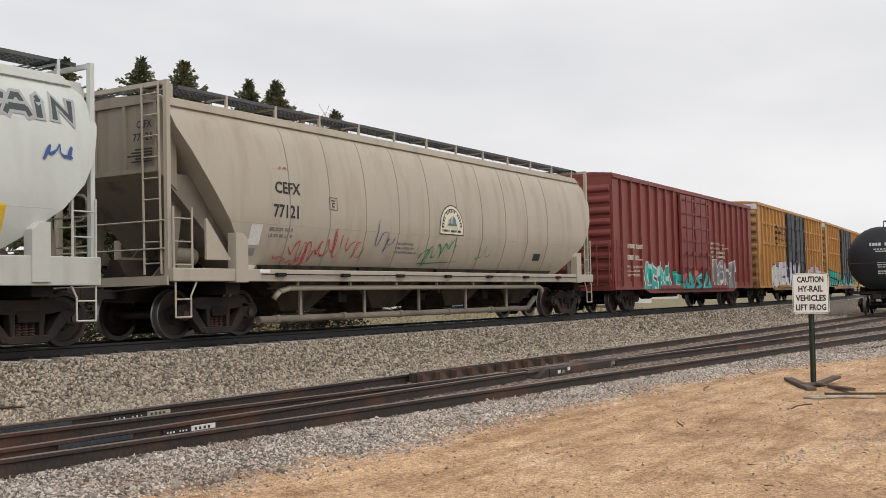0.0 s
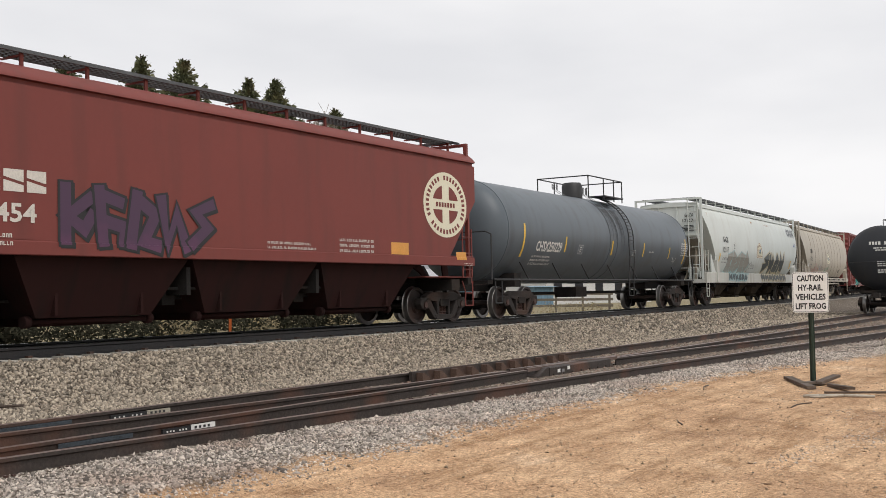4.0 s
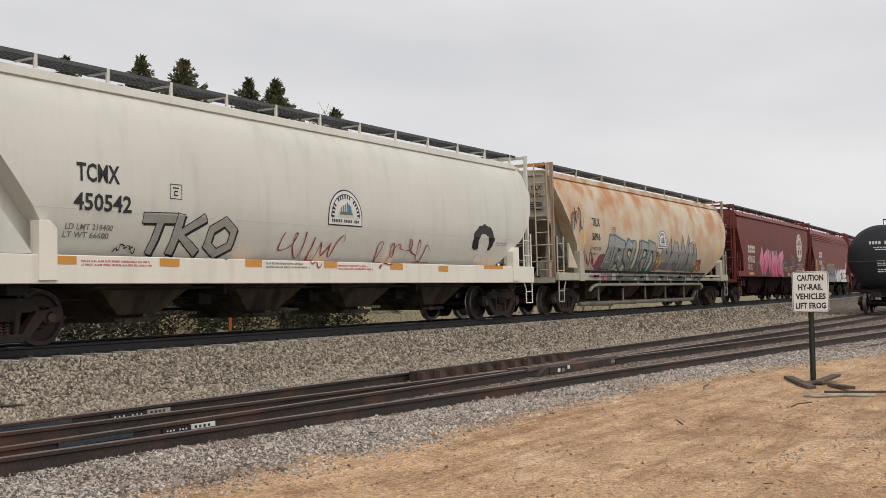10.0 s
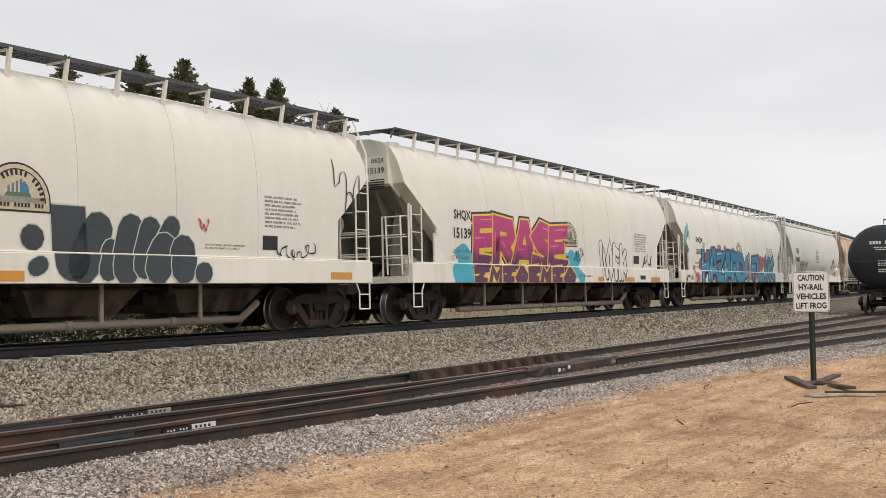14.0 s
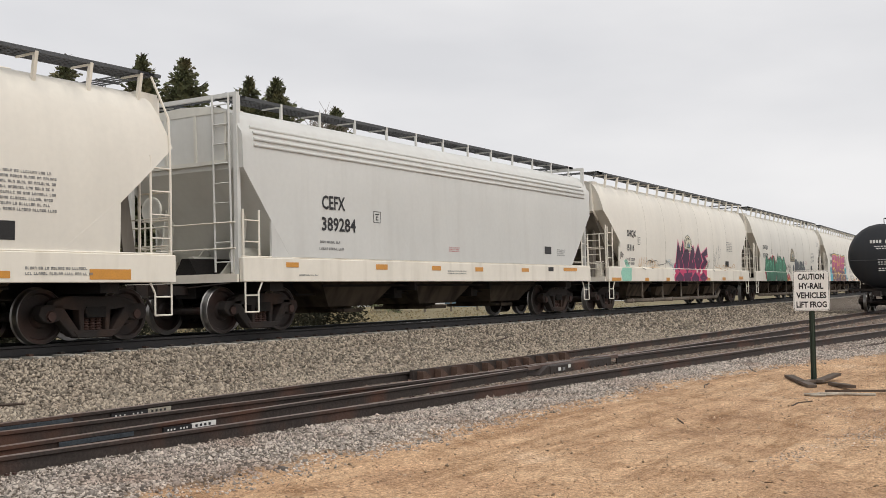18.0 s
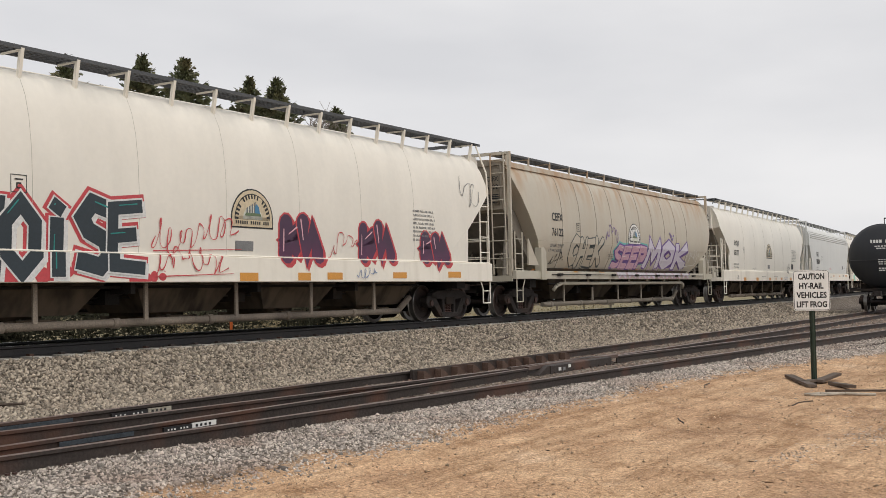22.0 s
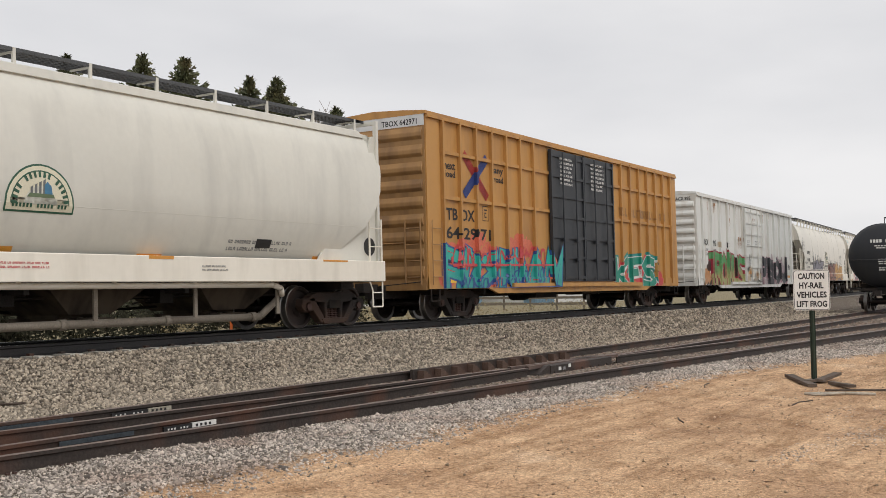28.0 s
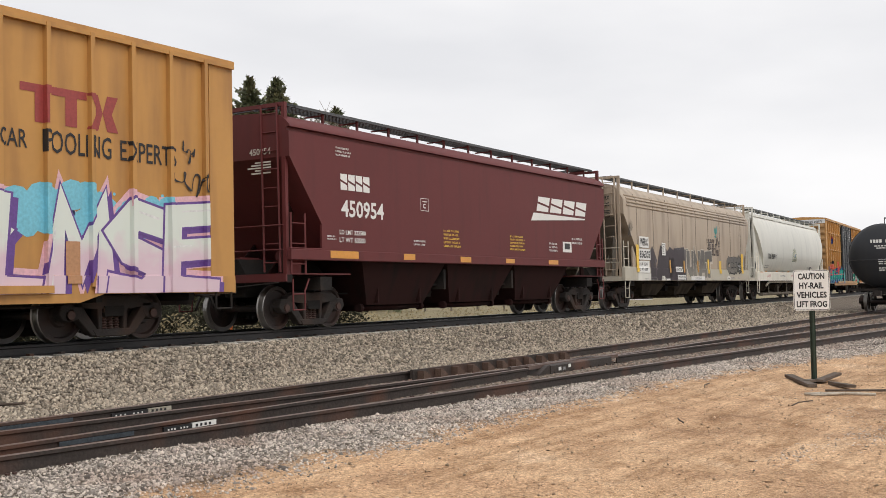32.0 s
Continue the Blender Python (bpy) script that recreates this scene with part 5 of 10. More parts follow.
car_b2 = H_("covered_hopper", "oxide red covered hopper with pink flame graffiti", -79.73, 17.0, "red", P_OXIDE, profile="plain", bays=3, trucks=(1.62, 1.1), web=True, sill_z=(1.27, 1.50))
car_tilx = H_("covered_hopper", "cream covered hopper heavily stained with orange rust", -100.24, 18.6, "pipe", P_RUSTY, stands=9, sill_paint=P_GREIGE, seams=0, slope_paint=P_GREIGE, post_paint=P_RUSTPOST, recess_paint=P_SOOTSHADE, trucks=(1.7, 0.8))
car_tc1 = H_("covered_hopper", "light grey round-sided covered hopper, clean with small scrawls", -120.5, 18.6, "bluff", P_GREY, sill_paint=P_SILL, trucks=(1.35, 1.05))
car_s1 = H_("covered_hopper", "off-white covered hopper with blue block-letter graffiti", -140.2, 18.1, "lowpipe", P_CREAMY, P_SILL, P_BAY, "sill", 4, bracket=True, seams=6, slope_paint=P_CREAMY, recess_paint=P_SOOTSHADE, trucks=(1.15, 1.2))
car_s2 = H_("covered_hopper", "off-white covered hopper with magenta and yellow graffiti", -160.1, 18.1, "lowpipe", P_CREAMY, P_SILL, P_BAY, "sill", 4, bracket=True, seams=6, slope_paint=P_CREAMY, recess_paint=P_SOOTSHADE, trucks=(1.12, 1.18))
car_s3 = H_("covered_hopper", "off-white covered hopper with green graffiti on red clouds", -180.1, 18.1, "lowpipe", P_CREAMY, P_SILL, P_BAY, "sill", 4, bracket=True, seams=6, slope_paint=P_CREAMY, recess_paint=P_SOOTSHADE, trucks=(1.1, 1.17))
car_s4 = H_("covered_hopper", "off-white covered hopper with dark purple and pink graffiti", -199.85, 18.1, "lowpipe", P_CREAMY, P_SILL, P_BAY, "sill", 4, bracket=True, seams=6, slope_paint=P_CREAMY, recess_paint=P_SOOTSHADE, trucks=(0.95, 1.2))
car_c38 = H_("covered_hopper", "silver grey flat-sided covered hopper, clean", -218.1, 16.5, "flat", P_GREY2, P_SILL, P_BAYDK, "flat", 3, slope_paint=P_GREY, ridges=True, trucks=(1.15, 1.35), web=True)
car_s5 = H_("covered_hopper", "off-white covered hopper with an arched emblem, clean", -238.0, 18.1, "lowpipe", P_CREAMY, P_SILL, P_BAY, "sill", 4, bracket=True, seams=6, slope_paint=P_CREAMY, recess_paint=P_SOOTSHADE, trucks=(1.06, 1.25))
car_c76 = H_("covered_hopper", "weathered beige round-sided covered hopper with white and purple graffiti", -258.84, 18.75, "pipe", P_BEIGE2, sill_paint=P_GREIGE, seams=10, slope_paint=P_ENDTAN, recess_paint=P_SOOTSHADE, trucks=(1.38, 1.2))
car_s6 = H_("covered_hopper", "off-white covered hopper with red and dark teal graffiti", -278.4, 18.1, "lowpipe", P_CREAMY, P_SILL, P_BAY, "sill", 4, bracket=True, seams=6, slope_paint=P_CREAMY, recess_paint=P_SOOTSHADE, trucks=(0.86, 1.3))
car_s7 = H_("covered_hopper", "off-white covered hopper with brown and orange bubble graffiti", -298.5, 18.1, "lowpipe", P_CREAMY, P_SILL, P_BAY, "sill", 4, bracket=True, seams=6, slope_paint=P_CREAMY, recess_paint=P_SOOTSHADE, trucks=(0.95, 1.15), bearing=BLUECAP)
car_g895 = boxcar("boxcar", "chalky white boxcar with rust runs and green graffiti", -319.82, 18.95, 4.78, P_WBOX, P_WBOX, P_WBOX, (7.75, 11.0), 13, (), 1, trucks=(2.14, 2.28))
car_t1 = boxcar("boxcar", "mustard yellow boxcar with black double doors and turquoise graffiti", -341.34, 18.8, 5.26, P_YEL, P_YELEND, P_DOORBLK, (7.0, 12.0), 20, (3.1, 4.25), 2, P_ROOFW, trucks=(2.24, 2.3))
car_tc2 = H_("covered_hopper", "pale grey round-sided covered hopper with an arched emblem", -362.1, 18.8, "pipe", P_GREY, sill_paint=P_SILL, end_plate=True, trucks=(1.36, 1.24))
car_wfr = H_("covered_hopper", "grimy beige covered hopper with a soybean emblem and grey graffiti", -380.6, 16.9, "flat", P_WFR, P_GREIGE, P_BAYDK, "flat", 3, stands=10, seams=9, seam_x=[1.35 + 1.765 * k for k in range(9)], ridges=True, recess_paint=P_SOOTSHADE, trucks=(1.15, 1.17))
car_b3 = H_("covered_hopper", "maroon covered hopper with white lettering", -398.7, 16.3, "red", P_MAROON, profile="plain", bays=3, trucks=(1.35, 0.92), web=True)
car_t2 = boxcar("boxcar", "mustard yellow boxcar with a red emblem and pastel graffiti", -419.0, 18.75, 5.26, P_YEL, P_YELEND, P_DOORBLK, (7.0, 12.0), 20, (), 2, P_ROOFW, trucks=(2.2, 2.53))

# the tank car that stands on the far route of the turnout
car_park = tank_car("tank_car", "black tank car standing on the siding", None, 17.0, P_TANKB, BLACK, r=1.52, zc=2.63, parked=True, head=0.42)
car_park.matrix_basis = pose(53.3, route_b(53.3), ZN, 0, 0, math.degrees(math.atan(0.00044 * 45)))


def head_marks():
    """White stencilled marks on the head of the standing tank car."""
    bm = bmesh.new()
    rng = random.Random(3)
    for z, h, y1, y0, n in ((3.24, 0.15, 0.47, -0.62, 8), (3.06, 0.05, 0.28, -0.45, 5), (2.96, 0.05, 0.2, -0.35, 4), (2.42, 0.045, 0.12, -0.4, 4), (2.32, 0.045, 0.12, -0.4, 4), (2.22, 0.045, 0.1, -0.35, 4), (2.02, 0.05, 0.1, -0.3, 3), (1.92, 0.05, 0.1, -0.35, 3)):
        for k in range(n):
            if n == 8 and k == 4:
                continue
            ya = y1 + (y0 - y1) * k / n
            yb = ya + (y0 - y1) / n * rng.uniform(0.6, 0.85)
            rho = math.hypot((ya + yb) / 2, z - 2.63)
            x = 0.35 + 0.42 * (1 - math.sqrt(max(0.05, 1 - (rho / 1.52) ** 2)))
            box(bm, x - 0.012, x + 0.03, min(ya, yb), max(ya, yb), z, z + h)
    tagged(part("stencil_print", bm, WHITE, car_park), kind="stuff")


head_marks()


# ---- loose stones: real stones on the ballast and in the white gravel ----
def stones(name, label, spots, material, seed):
    rng = np.random.default_rng(seed)
    base = np.array([(1, 0, 0), (-1, 0, 0), (0, 1, 0), (0, -1, 0), (0, 0, 1), (0, 0, -1)], float)
    tri = np.array([(0, 2, 4), (2, 1, 4), (1, 3, 4), (3, 0, 4), (2, 0, 5), (1, 2, 5), (3, 1, 5), (0, 3, 5)])
    n = len(spots)
    pos = np.array([p[:3] for p in spots])
    size = np.array([p[3] for p in spots])
    v = base[None] + rng.uniform(-0.38, 0.38, (n, 6, 3))
    v *= rng.uniform(0.55, 1.15, (n, 1, 3)) * size[:, None, None]
    a, b = rng.uniform(0, 6.28, n), rng.uniform(-0.9, 0.9, n)
    ca, sa, cb, sb = np.cos(a), np.sin(a), np.cos(b), np.sin(b)
    x, y, z = v[..., 0], v[..., 1], v[..., 2]
    y2, z2 = y * cb[:, None] - z * sb[:, None], y * sb[:, None] + z * cb[:, None]
    v = np.stack([x * ca[:, None] - y2 * sa[:, None], x * sa[:, None] + y2 * ca[:, None], z2], -1) + pos[:, None, :]
    f = (tri[None] + (np.arange(n) * 6)[:, None, None]).reshape(-1, 3)
    me = bpy.data.meshes.new(name)
    me.vertices.add(n * 6)
    me.vertices.foreach_set("co", v.reshape(-1))
    me.loops.add(len(f) * 3)
    me.loops.foreach_set("vertex_index", f.reshape(-1).astype(np.int32))
    me.polygons.add(len(f))
    me.polygons.foreach_set("loop_start", np.arange(0, len(f) * 3, 3, dtype=np.int32))
    me.update(calc_edges=True)
    me.materials.append(material)
    return tagged(new(name, me), label, "stones", kind="stuff")


def sow():
    rng = random.Random(7)
    dark, white, dirt, between = [], [], [], []
    for x0, x1, dens, big in ((4.5, 12, 470, 1.0), (12, 20, 400, 1.0), (20, 32, 260, 1.1), (32, 60, 100, 1.5)):
        for _ in range(int((x1 - x0) * 8.6 * dens)):
            x = rng.uniform(x0, x1)
            y = rng.uniform(-9.9 - max(0, x - 18) * 0.16, -0.95 + x * x / 2 / R_MAIN)
            off = R_MAIN - math.hypot(x, R_MAIN - y)
            if off > -1.22 + 0.10 * noise.noise((x * 3, 0.3, 0)):
                continue
            ga = route_a(x) - G
            g = edge_gravel(x)
            if y < g - 0.5 * rng.random() ** 2:
                continue
            z = ground_z(x, y)
            sz = rng.uniform(0.020, 0.046) * big
            if y < ga - 0.08:
                for _k in range(3):
                    xx, yy = x + rng.uniform(-0.08, 0.08), y + rng.uniform(-0.08, 0.08)
                    s2 = sz * rng.uniform(0.34, 0.56) * (1.0 if rng.random() < 0.94 else 1.8)
                    white.append((xx, yy, ground_z(xx, yy) - s2 * 0.05, s2))
            elif min(abs(y - route_a(x) - G), abs(y - ga), abs(y - route_b(x) - G), abs(y - route_b(x) + G)) < 0.10:
                continue
            elif ga < y < route_b(x) + G:
                if rng.random() < 0.6:
                    between.append((x, y, z - 0.02 + sz * 0.2, sz * 0.8))
            else:
                dark.append((x, y, z + sz * 0.3, sz))
    for _ in range(30000):
        x, y = rng.uniform(4.5, 26), rng.uniform(-14.2, -9.2)
        if y < edge_gravel(x):
            sz = rng.uniform(0.0025, 0.009) * (2.4 if rng.random() < 0.05 else 1)
            dirt.append((x, y, ground_z(x, y) + sz * 0.3, sz))
    for cx, cy, rx, ry, n in ((12.3, -13.3, 0.9, 0.35, 260), (10.6, -12.9, 0.8, 0.25, 120), (14.5, -12.6, 1.2, 0.3, 90), (16.5, -11.6, 1.5, 0.25, 110)):
        for _ in range(n):
            x, y = rng.gauss(cx, rx * 0.6), rng.gauss(cy, ry * 0.6)
            sz = rng.uniform(0.006, 0.016)
            white.append((x, y, ground_z(x, y) - sz * 0.1, sz))
    return dark, white, dirt, between


st_dark, st_white, st_dirt, st_between = sow()
stones("track_stones", "rust-stained brown stones between the turnout rails", st_between, mat("track_stone", (0.24, 0.175, 0.135), 0.9, 0, 0.25, 1.2, 60, 0.2, (0.16, 0.08, 0.05), 0.6, island=0.6), 8)
stones("ballast_stones", "brown-grey crushed stone ballast beside the main line", st_dark, mat("ballast_stone", (0.312, 0.262, 0.202), 0.9, 0, 0.2, 1.2, 60, 0.2, (0.20, 0.15, 0.11), 0.4, island=0.66), 1)
stones("gravel_stones", "pale grey and white gravel beside the turnout", st_white, mat("gravel_stone", (0.42, 0.365, 0.315), 0.9, 0, 0.3, 1.0, 60, 0.2, (0.22, 0.14, 0.10), 0.7, island=0.75), 2)
stones("pebbles", "small pebbles scattered on the dirt yard", st_dirt, mat("pebble", (0.44, 0.315, 0.21), 0.9, 0, 0.2, 2, 60, 0.2, island=0.5), 3)


def chips():
    rng = random.Random(9)
    rows = []
    for _ in range(420):
        x, y = rng.uniform(6, 25), rng.uniform(-14.2, -9.6)
        if y < edge_gravel(x) + 0.1:
            rows.append((x, y, ground_z(x, y) + 0.004, rng.uniform(0.004, 0.011) * (2.2 if rng.random() < 0.06 else 1)))
    ob = stones("bark_chips", "dark bark chips and bits of wood on the dirt", rows, mat("bark_chip", (0.17, 0.10, 0.06), 0.9, 0, 0.25, 3, 60, 0.2, island=0.6), 4)
    co = np.empty(len(ob.data.vertices) * 3)
    ob.data.vertices.foreach_get("co", co)
    v = co.reshape(-1, 6, 3)
    c = v.mean(1, keepdims=True)
    turn = np.random.default_rng(6).uniform(0, 3.14, (len(v), 1))
    d = v - c
    along = d[..., 0] * np.cos(turn) + d[..., 1] * np.sin(turn)
    v = c + d * np.array([1, 1, 0.35]) + np.stack([along * np.cos(turn), along * np.sin(turn), along * 0], -1) * 2.2
    ob.data.vertices.foreach_set("co", v.reshape(-1))
    ob.data.update()


chips()


# ---- the sign and what lies round its post ----
SIGN_XY = (18.13, -11.32)


def text_data(txt, bold=0.0):
    """Outline mesh of a text, one unit high, with its width."""
    key = ("text", txt, bold)
    if key not in CACHE:
        cu = bpy.data.curves.new("t", "FONT")
        cu.body, cu.resolution_u, cu.offset = txt, 2, bold
        ob = bpy.data.objects.new("t", cu)
        me = bpy.data.meshes.new_from_object(ob)
        vs = [v.co.copy() for v in me.vertices]
        fs = [tuple(p.vertices) for p in me.polygons]
        bpy.data.objects.remove(ob)
        bpy.data.meshes.remove(me)
        bpy.data.curves.remove(cu)
        x0, x1 = min(v.x for v in vs), max(v.x for v in vs)
        y0, y1 = min(v.y for v in vs), max(v.y for v in vs)
        CACHE[key] = ([((v.x - x0) / (x1 - x0), (v.y - y0) / (y1 - y0)) for v in vs], fs)
    return CACHE[key]


def build_sign():
    sg = thing("warning_sign", "white warning sign with black words on a green steel post", "sign")
    gz = ground_z(*SIGN_XY)
    face = math.degrees(math.atan2(EYE.y - SIGN_XY[1], EYE.x - SIGN_XY[0])) + 90
    sg.matrix_basis = pose(SIGN_XY[0], SIGN_XY[1], gz, 0, -0.5, face)
    green = mat("green_post_paint", (0.011, 0.030, 0.018), 0.55, 0.2, 0.25, 4, 50, 0.1, (0.09, 0.06, 0.04), 0.3)
    bm = bmesh.new()
    prism = [(-0.045, 0.02), (-0.03, 0.02), (-0.012, -0.018), (0.012, -0.018), (0.03, 0.02), (0.045, 0.02), (0.045, 0.026), (0.025, 0.026), (0.008, -0.01), (-0.008, -0.01), (-0.025, 0.026), (-0.045, 0.026)]
    lo = [bm.verts.new((x, y, -0.15)) for x, y in prism]
    hi = [bm.verts.new((x, y, 1.80)) for x, y in prism]
    for i in range(len(prism)):
        bm.faces.new((lo[i], lo[(i + 1) % len(prism)], hi[(i + 1) % len(prism)], hi[i]))
    bm.faces.new(hi)
    part("post", tidy(bm), green, sg, "green steel channel post")
    w, h, z0 = 0.285, 0.665, 1.185

    def plate(b, inset, y0, y1, r=0.05):
        pts = []
        for cx, cz, a0 in ((w - r, z0 + h - r, 0), (-w + r, z0 + h - r, 90), (-w + r, z0 + r, 180), (w - r, z0 + r, 270)):
            for k in range(5):
                a = radians(a0 + 22.5 * k)
                pts.append((cx + (r - inset) * math.cos(a), cz + (r - inset) * math.sin(a)))
        prism_xz(b, pts, y0, y1)
        return tidy(b)
    panel = part("panel", plate(bmesh.new(), 0, -0.030, -0.022), mat("sign_white", (0.80, 0.79, 0.76), 0.45, 0, 0.05, 3, 50, 0.03, (0.6, 0.55, 0.48), 0.2), sg, "white rectangular sign panel with rounded corners")
    part("border", plate(bmesh.new(), 0.010, -0.0325, -0.030), BLACK, panel)
    part("field", plate(bmesh.new(), 0.017, -0.035, -0.0325), MATS["sign_white"], panel)
    for k, (txt, half) in enumerate((("CAUTION", 0.205), ("HY-RAIL", 0.19), ("VEHICLES", 0.235), ("LIFT FROG", 0.235))):
        pts, fs = text_data(txt, 0.034)
        zz = z0 + h - 0.155 - k * 0.152
        me = bpy.data.meshes.new("lettering")
        me.from_pydata([(-half + 2 * half * u, -0.0375, zz + 0.102 * v) for u, v in pts], [], fs)
        part_of("lettering", me, BLACK, panel)
    for z in (z0 + 0.08, z0 + h - 0.05):
        bm = bmesh.new()
        rod(bm, (0, -0.041, z), (0, -0.02, z), 0.011, 8)
        part("bolt", bm, RIM, panel)
    # boards and a pipe lying at its foot
    wood = mat("weathered_board", (0.088, 0.062, 0.045), 0.85, 0, 0.3, 3, 45, 0.4, (0.24, 0.2, 0.165), 0.5)
    for i, (x, y, a, ln, wd, th, tilt, lb) in enumerate(((17.95, -11.14, 30, 1.35, 0.14, 0.045, -2, "weathered grey-brown board lying on the dirt"), (18.5, -11.46, -5, 0.95, 0.14, 0.045, -3, "weathered brown board lying across another board"), (17.62, -11.86, 31, 0.95, 0.12, 0.045, 2, "grey broken board lying on the dirt"), (18.12, -11.32, -12, 0.7, 0.16, 0.04, 1, "short dark board beside the sign post"), (17.0, -12.35, -62, 1.2, 0.05, 0.03, 0, "thin dark stick lying on the dirt"))):
        bd = thing("board", lb, "board")
        bd.matrix_basis = pose(x, y, ground_z(x, y) + 0.045 + 0.03 * (i == 1), 0, tilt, a)
        bm = bmesh.new()
        k = 9
        top = [(ln * (j / k - 0.5), wd / 2 + 0.012 * noise.noise((j * 0.9, i, 0))) for j in range(k + 1)]
        pts = top + [(p[0] + 0.02 * noise.noise((p[0] * 5, i, 4)), -p[1]) for p in top[::-1]]
        lo = [bm.verts.new((px_, py_, -th / 2)) for px_, py_ in pts]
        hi = [bm.verts.new((px_, py_, th / 2 + 0.006 * noise.noise((px_ * 4, py_ * 9, i)))) for px_, py_ in pts]
        for j in range(len(pts)):
            bm.faces.new((lo[j], lo[(j + 1) % len(pts)], hi[(j + 1) % len(pts)], hi[j]))
        bm.faces.new(hi)
        bm.faces.new(lo[::-1])
        me = bpy.data.meshes.new("plank")
        tidy(bm).to_mesh(me)
        bm.free()
        part_of("plank", me, wood, bd)
    pp = thing("branch", "pale barkless forked branch lying on the dirt", "branch")
    pp.matrix_basis = pose(16.45, -12.0, ground_z(16.45, -12.0) + 0.02, 0, 0, -64)
    pale = mat("pale_wood", (0.42, 0.37, 0.30), 0.75, 0, 0.25, 4, 40, 0.2, (0.2, 0.15, 0.11), 0.5)
    bm = bmesh.new()
    bar_path(bm, [(-0.42, 0.02, 0.0), (-0.2, -0.01, 0.012), (0.15, 0.01, 0.012), (0.6, 0.03, -0.005)], 0.022, 8)
    part("stem", bm, pale, pp)
    bm = bmesh.new()
    bar_path(bm, [(0.12, 0.01, 0.01), (-0.12, -0.05, 0.0), (-0.34, -0.06, -0.005)], 0.016, 8)
    part("side_limb", bm, pale, pp)
    # sticks on the ballast and twigs on the dirt
    for i, (x, y, a, ln) in enumerate(((8.6, -3.55, -62, 0.55), (23.2, -2.6, 10, 0.8), (24.0, -2.3, 25, 0.5), (16.1, -10.2, 10, 0.35), (19.4, -9.9, 30, 0.4), (15.0, -11.9, -25, 0.4), (12.2, -11.2, 40, 0.25), (20.2, -12.6, -35, 0.45))):
        tw = thing("stick", "dark weathered stick lying on the ground", "stick")
        tw.matrix_basis = pose(x, y, ground_z(x, y) + 0.03, 0, -6, a)
        bm = bmesh.new()
        bar_path(bm, [(-ln / 2, 0, 0), (-ln * 0.1, 0.02, 0.015), (ln / 2, -0.02, 0.0)], 0.018 if i < 3 else 0.009, 6)
        part("stem", bm, TIMBER, tw)


build_sign()


# ---- spruces, shrubs, grass and the far side of the line ----
NEEDLE = mat("spruce_needles", (0.15, 0.165, 0.088), 0.8, 0, 0.3, 0.8, 12, 0.0, (0.26, 0.19, 0.10), 0.6, island=0.5)
BARK = mat("bark", (0.06, 0.045, 0.035), 0.9, 0, 0.3, 4, 40, 0.4)


def spruce(x, y, top, spread, seed):
    rng = random.Random(seed)
    z0 = -0.55
    h = top - z0
    tr = thing("spruce_tree", "tall dark green spruce with drooping branches", "tree", "spruces behind the line")
    tr.matrix_basis = pose(x, y, z0)
    bm = bmesh.new()
    k = 10
    for a, b in zip(range(k), range(1, k + 1)):
        rod(bm, (0.05 * math.sin(a), 0.04 * math.cos(a * 2), h * a / k), (0.05 * math.sin(b), 0.04 * math.cos(b * 2), h * b / k), 0.19 * (1 - a / k) + 0.015, 7)
    br = bm
    bm = bmesh.new()
    z = 1.0
    while z < h - 0.15:
        f = (h - z) / h
        reach = spread * (0.04 + 2.55 * f) * rng.uniform(0.72, 1.1) * (1.0 if z > 1.5 else 0.9)
        n = 5 + int(6 * f)
        a0 = rng.uniform(0, 6.28)
        for i in range(n):
            a = a0 + 6.28 * i / n + rng.uniform(-0.3, 0.3)
            ln = reach * rng.uniform(0.6, 1.18)
            p0 = Vector((0, 0, z))
            d = Vector((math.cos(a), math.sin(a), rng.uniform(0.25, 0.75) if f < 0.35 else rng.uniform(-0.32, 0.12)))
            p1 = p0 + d * ln
            rod(br, p0, p1, 0.018, 4)
            side = Vector((-math.sin(a), math.cos(a), 0))
            m = max(3, int(ln / 0.16))
            for j in range(m):
                t = (j + 0.7) / m
                c = p0.lerp(p1, t) + Vector((0, 0, -0.06 * t))
                wd = (0.05 + 0.09 * min(1, ln) + 0.30 * (1 - t) * min(1, ln)) * rng.uniform(0.7, 1.3)
                for s in (-1, 1):
                    tip = c + side * s * wd + d * min(0.2, ln * 0.3) + Vector((0, 0, rng.uniform(-0.20, 0.06)))
                    w2 = d.normalized() * rng.uniform(0.05, 0.10)
                    v = [bm.verts.new(q) for q in (c - w2, c + w2 + Vector((0, 0, 0.05)), tip + w2 * 0.4, tip - w2 * 0.4 - Vector((0, 0, 0.05)))]
                    bm.faces.new(v)
            for s in range(2):
                tip = p1 + d * rng.uniform(0.1, 0.22) + side * rng.uniform(-0.1, 0.1)
                v = [bm.verts.new(q) for q in (p1 + side * 0.06, p1 - side * 0.06, tip)]
                bm.faces.new(v)
        z += rng.uniform(0.07, 0.17) + 0.06 * f
    part("crown", bm, NEEDLE, tr)
    part("trunk", br, BARK, tr)


